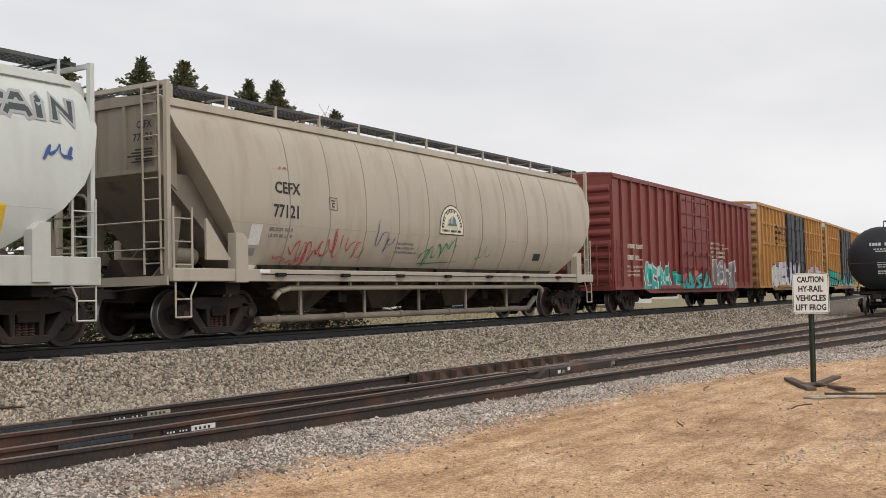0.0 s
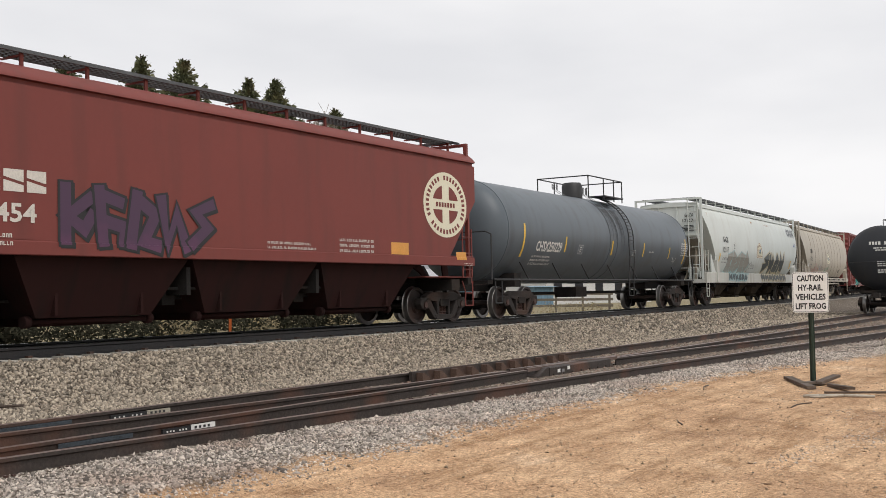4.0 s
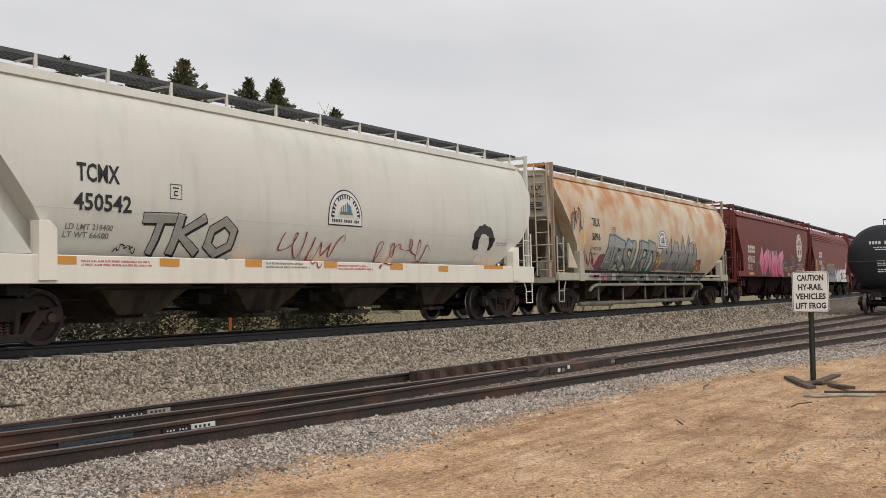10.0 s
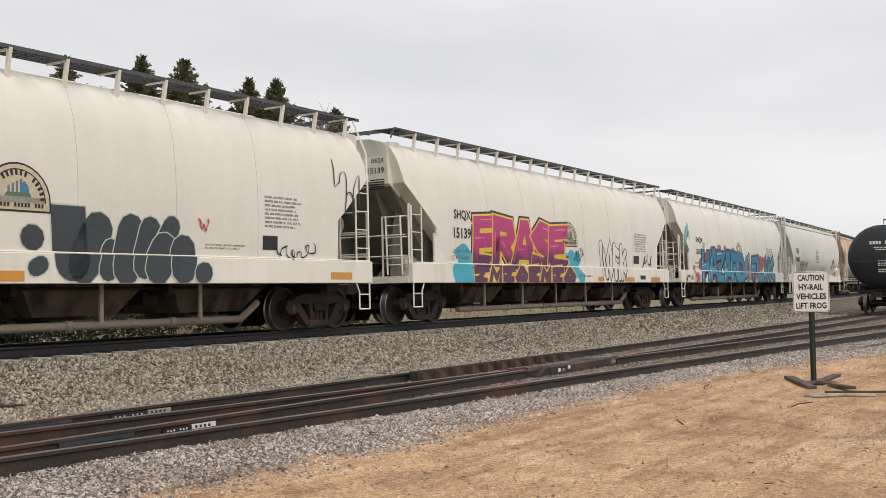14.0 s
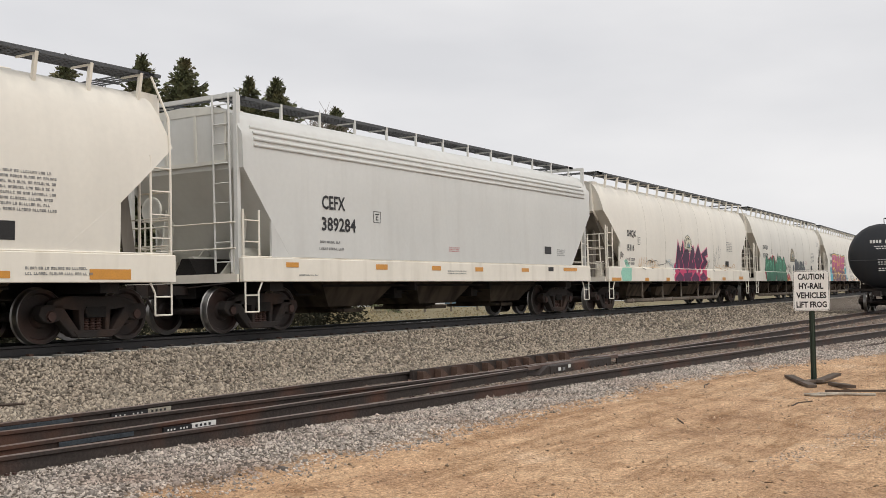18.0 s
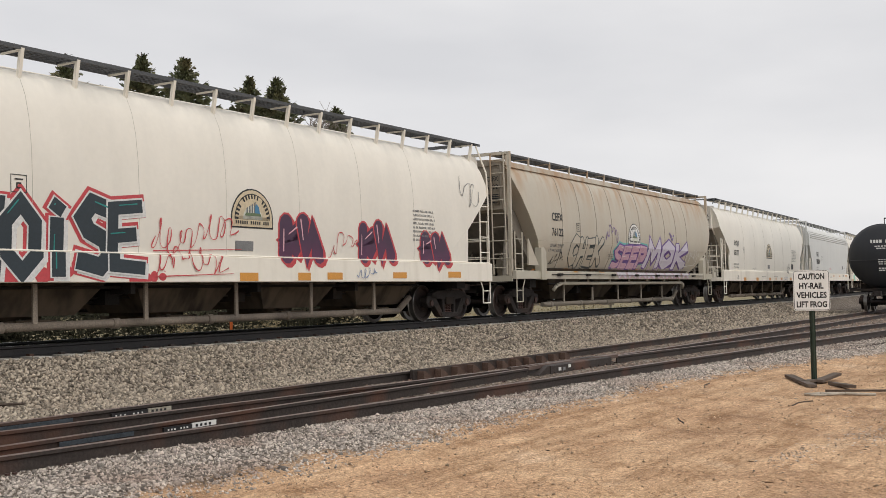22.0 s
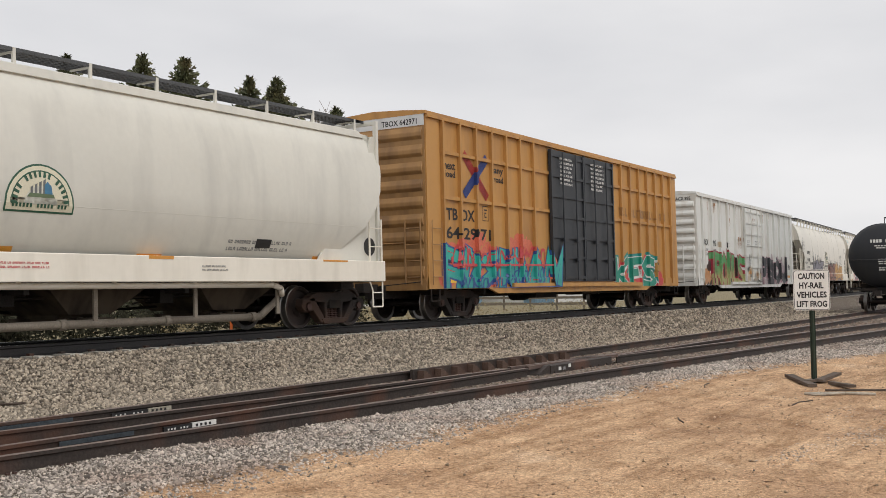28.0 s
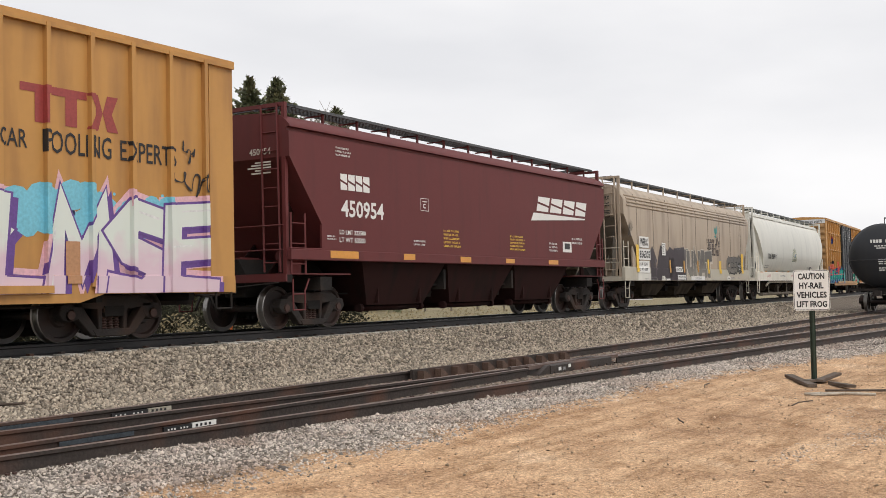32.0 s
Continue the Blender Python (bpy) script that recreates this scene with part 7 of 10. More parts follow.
def a_arch(car, b, back=None, rim=None):
    """An arched mill emblem: border, plaque, sky, hill and a row of small bars."""
    x0, x1, z0, z1 = b
    w = x1 - x0
    cx = (x0 + x1) / 2
    zc = z1 - w / 2 if z1 - w / 2 > z0 else (z0 + z1) / 2

    def dome(bm, g, zb, y):
        pts = [(x0 + g, zb), (x1 - g, zb)]
        for i in range(15):
            a = math.pi * i / 14
            pts.append((cx + (w / 2 - g) * math.cos(a), zc + (z1 - zc - g) * math.sin(a)))
        poly(bm, pts, y)
    for name, g, zb, m, off in (("emblem_rim", 0, z0, rim or BLACK, 0.006), ("emblem_plaque", 0.03, z0 + 0.03, back or CREAM, 0.009), ("emblem_arc", 0.055 * w + 0.03, z0 + (z1 - z0) * 0.28, rim or BLACK, 0.0115), ("emblem_field", 0.055 * w + 0.05, z0 + (z1 - z0) * 0.28 + 0.01, back or CREAM, 0.0135), ("emblem_sky", 0.27 * w, z0 + (z1 - z0) * 0.30, spray("emblem_pale", (0.62, 0.62, 0.54)), 0.0155)):
        bm = bmesh.new()
        dome(bm, g, zb, 0)
        lay(car, name, bm, m, off)
    bm = bmesh.new()
    for i in range(17):
        a = math.pi * (i + 0.5) / 17
        if i in (5, 12):
            continue
        r0, r1 = w * 0.335, w * 0.415
        c, s = math.cos(a), math.sin(a) * (z1 - zc) / (w / 2)
        c2, s2 = math.cos(a + 0.095), math.sin(a + 0.095) * (z1 - zc) / (w / 2)
        poly(bm, [(cx + r0 * c, zc + r0 * s), (cx + r1 * c, zc + r1 * s), (cx + r1 * c2, zc + r1 * s2), (cx + r0 * c2, zc + r0 * s2)])
    for k in range(16):
        xa = x0 + w * (0.10 + 0.05 * k)
        if k not in (6, 12):
            poly(bm, [(xa, z0 + (z1 - z0) * 0.10), (xa + w * 0.03, z0 + (z1 - z0) * 0.10), (xa + w * 0.03, z0 + (z1 - z0) * 0.18), (xa, z0 + (z1 - z0) * 0.18)])
    stuff_of(lay(car, "emblem_lining", bm, rim or BLACK, 0.0175, cut=False))
    zb = z0 + (z1 - z0) * 0.31
    bm = bmesh.new()
    for k in range(4):
        xa = cx - w * 0.15 + w * 0.06 * k
        poly(bm, [(xa, zb + w * 0.04), (xa + w * 0.035, zb + w * 0.04), (xa + w * 0.035, zb + w * (0.14 + 0.03 * k)), (xa, zb + w * (0.12 + 0.03 * k))])
    lay(car, "emblem_silo", bm, spray("emblem_slate", (0.16, 0.17, 0.17)), 0.0185, cut=False)
    bm = bmesh.new()
    poly(bm, [(cx + w * 0.05, zb + w * 0.03), (cx + w * 0.17, zb + w * 0.03), (cx + w * 0.15, zb + w * 0.14), (cx + w * 0.09, zb + w * 0.20), (cx + w * 0.05, zb + w * 0.15)])
    lay(car, "emblem_tower", bm, spray("emblem_blue", (0.06, 0.20, 0.34)), 0.0195, cut=False)
    bm = bmesh.new()
    poly(bm, [(cx - w * 0.20, zb), (cx + w * 0.20, zb), (cx + w * 0.18, zb + w * 0.045), (cx - w * 0.16, zb + w * 0.05)])
    lay(car, "emblem_hill", bm, spray("emblem_green", (0.12, 0.17, 0.09)), 0.0205, cut=False)


def lay_each(car, name, bm, m, off):
    """Lays every patch of the artwork as a part of its own."""
    for f in bm.faces:
        one = bmesh.new()
        one.faces.new([one.verts.new(v.co) for v in f.verts])
        lay(car, name, one, m, off, cut=False)
    bm.free()


def a_disc(car, b):
    """A round cream emblem with a cross in its ring."""
    x0, x1, z0, z1 = b
    cx, cz, rx, rz = (x0 + x1) / 2, (z0 + z1) / 2, (x1 - x0) / 2, (z1 - z0) / 2
    bm = bmesh.new()
    disc(bm, cx, cz, rx, rz, 40)
    lay(car, "emblem_disc", bm, CREAM, 0.006)
    bm = bmesh.new()
    for q in range(4):
        a0 = q * math.pi / 2 + 0.27
        pts = [(cx + rx * 0.2 * math.cos(a0 + 0.51) * 1.1, cz + rz * 0.2 * math.sin(a0 + 0.51) * 1.1)]
        for i in range(7):
            a = a0 + i / 6 * (math.pi / 2 - 0.54)
            pts.append((cx + rx * 0.60 * math.cos(a), cz + rz * 0.60 * math.sin(a)))
        poly(bm, pts)
    for i in range(36):
        a = 6.2832 * i / 36
        if i % 11 == 10:
            continue
        c, s, c2, s2 = math.cos(a), math.sin(a), math.cos(a + 0.10), math.sin(a + 0.10)
        poly(bm, [(cx + rx * k * cc, cz + rz * k * ss) for k, cc, ss in ((0.76, c, s), (0.9, c, s), (0.9, c2, s2), (0.76, c2, s2))])
    lay_each(car, "emblem_cross", bm, P_OXIDE, 0.009)
    bm = bmesh.new()
    for i in range(7):
        xa = cx - rx * 0.45 + rx * 0.13 * i
        poly(bm, [(xa, cz - rz * 0.07), (xa + rx * 0.09, cz - rz * 0.07), (xa + rx * 0.09, cz + rz * 0.07), (xa, cz + rz * 0.07)])
    lay_each(car, "emblem_bar", bm, P_OXIDE, 0.011)


GLYPH = [
    [((.10, .0), (.30, 1)), ((.30, .92), (.90, .62)), ((.90, .62), (.50, .08)), ((.5, .08), (.95, .0))],
    [((.05, .08), (.48, .95)), ((.52, .95), (.92, .25)), ((.28, .12), (.80, .12))],
    [((.92, .92), (.25, .74)), ((.25, .74), (.75, .42)), ((.75, .42), (.08, .06))],
    [((.22, .0), (.10, 1)), ((.10, .92), (.82, .78)), ((.20, .42), (.95, .30)), ((.95, .30), (.90, .0))],
    [((.08, 1), (.28, .08)), ((.28, .08), (.60, .72)), ((.60, .72), (.95, .0))],
    [((.08, .0), (.25, .92)), ((.25, .92), (.55, .25)), ((.55, .25), (.88, 1)), ((.88, 1), (.80, .1))],
    [((.50, .95), (.12, .52)), ((.12, .52), (.48, .06)), ((.48, .06), (.88, .45)), ((.88, .45), (.50, .95))],
    [((.05, .80), (.95, .95)), ((.70, .90), (.30, .12)), ((.08, .16), (.80, .02))],
    [((.20, .0), (.20, 1)), ((.90, .82), (.26, .46)), ((.26, .46), (.72, .22)), ((.72, .22), (.95, .5))],
]


LETTERS = {
    "A": [((0, 0), (.40, 1), (.62, 1), (1, 0)), ((.24, .32), (.78, .32))],
    "B": [((.08, 0), (.08, 1), (.80, .90), (.80, .62), (.12, .52)), ((.55, .54), (.95, .34), (.85, .04), (.08, 0))],
    "C": [((.95, .84), (.5, 1), (.08, .70), (.08, .28), (.5, 0), (.95, .16))],
    "D": [((.08, 0), (.08, 1), (.62, .94), (.95, .58), (.90, .26), (.60, .02), (.08, 0))],
    "E": [((.95, 1), (.08, .94), (.08, .04), (1, 0)), ((.08, .50), (.75, .54))],
    "F": [((.10, 0), (.10, .94), (.98, 1)), ((.10, .52), (.75, .56))],
    "G": [((.95, .84), (.5, 1), (.08, .70), (.08, .28), (.5, 0), (.92, .08), (.92, .46), (.58, .46))],
    "H": [((.06, 0), (.14, 1)), ((.94, 0), (.86, 1)), ((.12, .46), (.88, .54))],
    "I": [((.5, 0), (.5, .74)), ((.5, .98), (.52, 1.0))],
    "K": [((.10, 0), (.10, 1)), ((.92, 1), (.20, .50), (.98, 0))],
    "L": [((.14, 1), (.10, .04), (.95, 0))],
    "M": [((.02, 0), (.14, 1), (.50, .36), (.86, 1), (.98, 0))],
    "N": [((.06, 0), (.10, 1), (.88, .04), (.94, 1))],
    "O": [((.5, 1), (.10, .72), (.10, .26), (.5, 0), (.90, .26), (.90, .72), (.5, 1))],
    "P": [((.10, 0), (.10, 1), (.80, .94), (.92, .70), (.75, .46), (.14, .42))],
    "R": [((.08, 0), (.08, 1), (.82, .94), (.90, .70), (.70, .50), (.14, .46)), ((.45, .46), (.98, 0))],
    "S": [((.95, .90), (.40, 1), (.10, .76), (.30, .56), (.80, .42), (.92, .20), (.60, 0), (.04, .08))],
    "T": [((.0, .96), (1, 1)), ((.52, .96), (.46, 0))],
    "U": [((.08, 1), (.10, .22), (.45, 0), (.86, .20), (.92, 1))],
    "X": [((.04, 0), (.96, 1)), ((.06, 1), (.96, 0))],
    "Z": [((.06, .96), (.94, 1), (.06, .04), (.98, 0))],
}


def a_piece(car, b, seq, mats, fat=0.15, seed=1, slant=0.0, hi=None, edge=0.05, halo=None, round_=False, glow=0.10, base=0.0):
    """Sprayed block letters, or shapes without a meaning for digits: outline, fill and highlights."""
    x0, x1, z0, z1 = b
    rng = random.Random(seed)
    n = len(seq)
    w, h = (x1 - x0) / n, z1 - z0
    cells = []
    for i, g in enumerate(seq):
        dx, dz, sc = rng.uniform(-0.06, 0.06) * w, rng.uniform(-0.04, 0.04) * h, rng.uniform(0.92, 1.1)
        th = fat * min(w, h) * rng.uniform(0.9, 1.12) * (1.0 if g.isdigit() else 0.72)
        lines = []
        for line in (GLYPH[int(g)] if g.isdigit() else LETTERS[g]):
            if lines and lines[-1][-1] == line[0]:
                lines[-1] += list(line[1:])
            else:
                lines.append(list(line))
        for line in lines:
            cells.append(([(x0 + w * i + dx + (0.04 + 0.94 * u) * w * sc + slant * v * h, z0 + th * 0.8 + dz + v * (h - th * 1.7)) for u, v in line], th * rng.uniform(0.9, 1.15), i * 0.0024))
    layers = [("sprayed_shadow", edge * 0.8, mats[0], base + 0.004), ("sprayed_outline", edge, mats[0], base + 0.0065), ("sprayed_fill", 0.0, mats[1], base + 0.0077)]
    drop = 0.35 * fat * min(w, h)
    if halo is not None:
        layers.insert(0, ("sprayed_halo", edge + glow, halo, 0.002))
    for name, grow, m, off in layers:
        bm = bmesh.new()
        last = 0.0
        for k, (line, wa, lift) in enumerate(cells):
            if lift != last:
                lay(car, name, bm, m, off)
                bm = bmesh.new()
                last = lift
            if name in ("sprayed_shadow", "sprayed_halo"):
                lift *= 0.2
            if name == "sprayed_shadow":
                line = [(p[0] + drop, p[1] - drop * 0.8) for p in line]
            ribbon(bm, line, wa + grow, lift + k % 5 * 0.00016, round_)
        lay(car, name, bm, m, off)
    if hi is not None:
        bm = bmesh.new()
        for k, (line, wa, lift) in enumerate(cells):
            p, q = line[0], line[1]
            o = wa * 0.35
            stroke(bm, (p[0] - o, p[1] + o), (p[0] * 0.3 + q[0] * 0.7 - o, p[1] * 0.3 + q[1] * 0.7 + o), wa * 0.10, wa * 0.07, lift + k % 7 * 0.0001)
        stuff_of(lay(car, "sprayed_highlight", bm, hi, 0.0092))


def a_cloud(car, b, m, seed=1, n=14, off=0.003, name="sprayed_cloud"):
    """A ragged patch of sprayed paint, all lobes and no straight edge."""
    x0, x1, z0, z1 = b
    rng = random.Random(seed)
    bm = bmesh.new()
    w, h = x1 - x0, z1 - z0
    for i in range(n * 2):
        r = rng.uniform(0.14, 0.30) * min(h, 1.0)
        t = (i + 0.5) / (n * 2)
        x = x0 + r + (w - 2 * r) * t
        lift = 0.25 + 0.75 * math.sin(math.pi * min(1, max(0, 0.12 + 0.76 * t)))
        z = z0 + r * 0.6 + (h - 1.5 * r) * lift * rng.uniform(0.0, 1.0)
        disc(bm, x, z, r * rng.uniform(0.8, 1.4), r, 11, 0.0002 + (i % 20) * 0.00014)
        if rng.random() < 0.35:
            disc(bm, x + rng.uniform(-r, r) * 1.6, z + rng.uniform(0.3, 1.4) * r, r * 0.16, r * 0.16, 7, 0.0001)
    stuff_of(lay(car, name, bm, m, off))


def a_scrawl(car, b, m, seed=1, turns=9, w=0.022):
    """A quick handwritten tag of loops and hooks, not to be read."""
    x0, x1, z0, z1 = b
    rng = random.Random(seed)
    W, h = x1 - x0, z1 - z0
    bm = bmesh.new()
    f = max(2.2, turns * 0.7)
    k = max(60, turns * 20)
    amps = [rng.uniform(0.15, 1.0) for _ in range(turns + 3)]
    flips = [rng.choice((-1, 1, 1)) * rng.uniform(0.3, 1.2) for _ in range(turns + 3)]
    ph, slant, wide = rng.uniform(0, 6.28), rng.uniform(0.0, 0.35), rng.uniform(0.5, 0.9) * W / f
    line = []
    for e in range(k + 1):
        t = e / k
        u = t * turns
        a = amps[int(u)] * (1 - u % 1) + amps[int(u) + 1] * (u % 1)
        c, sn = math.cos(6.2832 * f * t + ph), math.sin(6.2832 * f * t + ph + 0.6 * math.sin(9 * t + ph))
        sn = math.copysign(abs(sn) ** 0.6, sn) + 0.22 * math.sin(23 * t * f / 3 + ph * 2)
        line.append(Vector((x0 + W * (0.08 + 0.84 * t) + wide * (0.25 + 0.45 * a) * (flips[int(u)] * (1 - u % 1) + flips[int(u) + 1] * (u % 1)) * c + slant * h * 0.4 * a * sn, z0 + h * (0.45 + 0.2 * math.sin(5 * t + ph) + 0.5 * a * sn))))
    for e, (p, q) in enumerate(zip(line, line[1:])):
        th = w * (0.40 + 0.18 * math.sin(e * 0.35))
        stroke(bm, tuple(p), tuple(q), th, th, (e % 60) * 0.00006, False)
    if turns > 6 and rng.random() < 0.6:
        stroke(bm, (x0 + W * 0.1, z0 - h * 0.08), (x1, z0 + h * 0.04), w * 0.45, w * 0.2, 0.0)
    lay(car, "sprayed_tag", bm, m, 0.019, cut=False)


def a_run(car, b, m):
    """Rust that has run down in thin tapering streaks."""
    x0, x1, z0, z1 = b
    rng = random.Random(int(x0 * 100))
    bm = bmesh.new()
    for i in range(max(3, int((x1 - x0) / 0.05))):
        x = rng.uniform(x0, x1)
        ln = (z1 - z0) * rng.uniform(0.25, 1.0)
        r = rng.uniform(0.010, 0.036)
        stroke(bm, (x, z1 - rng.uniform(0, 0.05)), (x + rng.uniform(-0.01, 0.01), z1 - ln), r, r * 0.2, i * 0.0001, False)
    lay(car, "rust_run", bm, m, 0.006)


def a_cross(car, b, m1, m2):
    x0, x1, z0, z1 = b
    w = (x1 - x0) * 0.10
    for m, p, q, off, dx in ((m1, (x0, z1), (x1, z0), 0.008, 0), (m2, (x0, z0), (x1, z1), 0.013, 0)):
        bm = bmesh.new()
        for s in (-1, 1):
            stroke(bm, (p[0] + s * w * 0.0, p[1]), (q[0], q[1]), w, w, 0, False)
        lay(car, "emblem_stripe", bm, m, off)


def a_end(car, txt1, txt2, m, y0=-1.12, z=3.85, h=0.14, x=-0.012, data=True):
    """Lettering on the end bulkhead."""
    for k, t in enumerate((txt1, txt2)):
        if not t:
            continue
        pts, fs = text_data(t, 0.02)
        me = bpy.data.meshes.new("end_lettering")
        wd = 0.095 * len(t)
        me.from_pydata([(x, y0 + wd - wd * u, z - k * (h + 0.09) + h * v) for u, v in pts], [], [f[::-1] for f in fs])
        part_of("end_lettering", me, m, car)
    if not data:
        return
    bm = bmesh.new()
    for k in range(5):
        zz = z - 2 * (h + 0.09) + 0.06 - k * 0.055
        box(bm, x, x + 0.006, y0, y0 + 0.42 + 0.1 * ((k * 7) % 3), zz, zz + 0.03)
    stuff_of(part("end_data_print", bm, m, car))


# colours of the sprayed paint
K_BLACK = spray("black", (0.012, 0.012, 0.014))
K_WHITE = spray("white", (0.68, 0.68, 0.66))
K_SILVER = spray("silver", (0.36, 0.37, 0.37), (0.22, 0.22, 0.22), 1.9)
K_RED = spray("red", (0.52, 0.06, 0.07))
K_DKRED = spray("dark_red", (0.30, 0.03, 0.05))
K_PINK = spray("pink", (0.72, 0.20, 0.30), (0.60, 0.06, 0.16), 2.0)
K_PALEPINK = spray("pale_pink", (0.70, 0.42, 0.46))
K_TEAL = spray("teal", (0.02, 0.24, 0.22))
K_TURQ = spray("turquoise", (0.03, 0.40, 0.33), (0.03, 0.29, 0.27), 1.3)
K_BLUE = spray("blue", (0.025, 0.20, 0.33), (0.045, 0.27, 0.42), 1.75)
K_CYAN = spray("cyan", (0.05, 0.42, 0.55))
K_NAVY = spray("navy", (0.03, 0.08, 0.26))
K_MAGENTA = spray("magenta_over_plum", (0.46, 0.03, 0.17), (0.10, 0.02, 0.09), 1.85)
K_GREEN = spray("green", (0.03, 0.25, 0.13), (0.02, 0.15, 0.08), 1.6)
K_DKGREY = spray("dark_slate", (0.05, 0.065, 0.07))
K_PURPLE = spray("purple", (0.13, 0.06, 0.26))
K_LILAC = spray("lilac_over_white", (0.56, 0.52, 0.60), (0.62, 0.58, 0.62), 1.6)
K_PLUM = spray("plum", (0.06, 0.025, 0.06), (0.10, 0.03, 0.08), 1.7)
K_ICE = spray("grey_over_ice_blue", (0.20, 0.19, 0.22), (0.38, 0.58, 0.70), 1.5)
K_BROWN = spray("brown", (0.22, 0.09, 0.06), (0.36, 0.16, 0.11), 1.5)
K_ORANGE = spray("orange", (0.56, 0.30, 0.07))
K_DKBROWN = spray("dark_brown", (0.045, 0.025, 0.02))
K_MINT = spray("mint", (0.30, 0.62, 0.48))
K_PASTEL = spray("pastel", (0.66, 0.70, 0.64), (0.66, 0.50, 0.56), 1.5)
K_SKY = spray("sky_blue", (0.18, 0.50, 0.62))
K_TEXT = mat("dark_lettering", (0.017, 0.017, 0.019), 0.55, 0, 0.15, 3, 40, 0.03)
K_WTEXT = mat("white_lettering", (0.62, 0.58, 0.52), 0.55, 0, 0.12, 3, 40, 0.03)
K_OIL = mat("oil_run", (0.022, 0.022, 0.024), 0.5, 0, 0.25, 5, 50, 0.05)
K_RUSTRUN = mat("rust_run", (0.34, 0.17, 0.07), 0.8, 0, 0.3, 6, 60, 0.1)

C = car_y2
a_piece(C, (0.42, 13.91, 0.52, 1.94), "341", (K_BLACK, K_TURQ))
C = car_y1
a_cloud(C, (2.4, 10.38, 0.48, 2.3), K_LILAC, 3)
a_piece(C, (2.8, 9.86, 0.54, 2.23), "6845", (K_PURPLE, K_WHITE))
a_piece(C, (12.51, 17.52, 0.58, 2.18), "20", (K_PURPLE, K_LILAC))
a_bars(C, (4.1, 8.31, 2.98, 4.25), 4, K_TEXT)
C = car_red
a_bars(C, (1.4, 2.9, 2.19, 2.5), 1, K_WTEXT)
a_bars(C, (1.37, 2.86, 1.77, 2.11), 1, K_WTEXT)
a_bars(C, (1.33, 2.82, 1.24, 1.69), 3, K_WTEXT)
a_bars(C, (11.4, 14.61, 2.1, 2.86), 4, K_WTEXT)
a_piece(C, (3.03, 5.97, 0.57, 1.81), "1306", (K_WHITE, K_TURQ))
a_cloud(C, (6.09, 11.32, 0.48, 1.6), K_RED, 4)
a_piece(C, (6.37, 10.98, 0.53, 1.53), "3621", (K_BLACK, K_TURQ), 0.15, 3, 0.0, K_WHITE)
a_piece(C, (11.88, 15.66, 0.68, 2.04), "847", (K_WHITE, K_SILVER))
C = car_cefx
a_word(C, (2.8, 3.6, 2.83, 3.07), "CEFX", K_TEXT)
a_word(C, (2.75, 3.53, 2.34, 2.61), "77121", K_TEXT)
a_frame(C, (4.57, 4.85, 2.59, 2.86), K_TEXT)
a_arch(C, (9.08, 10.26, 2.24, 3.01))
a_bars(C, (2.66, 3.43, 1.92, 2.17), 2, GREYTXT)
a_rect(C, (2.11, 2.44, 1.78, 2.18), K_WHITE, "paint_patch")
a_rect(C, (2.04, 2.38, 1.57, 1.72), K_SILVER, "paint_patch")
a_scrawl(C, (3.29, 5.21, 1.48, 2.11), K_RED, 3, 11, 0.03)
a_scrawl(C, (2.89, 4.11, 1.41, 1.64), K_RED, 4, 8)
a_scrawl(C, (5.27, 5.95, 1.63, 2.09), K_RED, 5, 4)
a_scrawl(C, (6.35, 7.14, 1.72, 2.47), K_NAVY, 6, 4)
a_scrawl(C, (8.18, 10.22, 1.56, 2.2), K_GREEN, 7, 8, 0.035)
a_scrawl(C, (11.05, 11.81, 1.67, 2.07), K_GREEN, 8, 3)
a_bars(C, (7.22, 8.18, 1.71, 2.01), 3, GREYTXT)
a_bars(C, (4.69, 6.26, 1.27, 1.4), 1, K_RED)
a_rect(C, (14.51, 14.96, 1.69, 1.89), BLACK, "decal_square")
a_run(C, (2.72, 3.25, 3.3, 3.38), K_RUSTRUN)
a_rect(C, (2.28, 2.59, 1.23, 1.4), WHITE, "tag_plate")
C = car_gacx
a_word(C, (2.94, 3.81, 2.82, 3.09), "GACX", K_TEXT)
a_word(C, (2.89, 3.8, 2.36, 2.62), "12117", K_TEXT)
a_frame(C, (4.74, 4.98, 2.58, 2.85), K_TEXT)
a_arch(C, (9.22, 10.42, 2.23, 3.0), CREAM, K_BROWN)
a_word(C, (2.86, 3.79, 2.03, 2.14), "LD LMT 219100", GREYTXT)
a_bars(C, (2.79, 3.65, 1.86, 1.98), 1, GREYTXT)
a_rect(C, (2.25, 2.4, 1.79, 2.32), YELLOW, "stripe")
a_piece(C, (3.78, 7.61, 1.50, 2.45), "70236", (spray("faded_cyan", (0.30, 0.44, 0.45)), spray("faded_taupe", (0.30, 0.285, 0.25))), 0.26, 4, 0, None, 0.045)
a_rect(C, (4.5, 4.79, 1.49, 1.83), AMBER, "stripe")
a_rect(C, (7.21, 7.65, 1.54, 1.95), AMBER, "stripe")
a_piece(C, (3.6, 6.98, 1.10, 1.43), "854136", (spray("faded_cyan", (0.30, 0.44, 0.45)), K_DKGREY), 0.22)
a_piece(C, (10.78, 15.42, 1.52, 2.55), "2415", (spray("straw", (0.46, 0.40, 0.26)), K_DKGREY), 0.2, 5, 0.06, None, 0.09)
a_piece(C, (9.81, 15.55, 1.1, 1.46), "4444444", (spray("straw", (0.46, 0.40, 0.26)), K_DKGREY), 0.3)
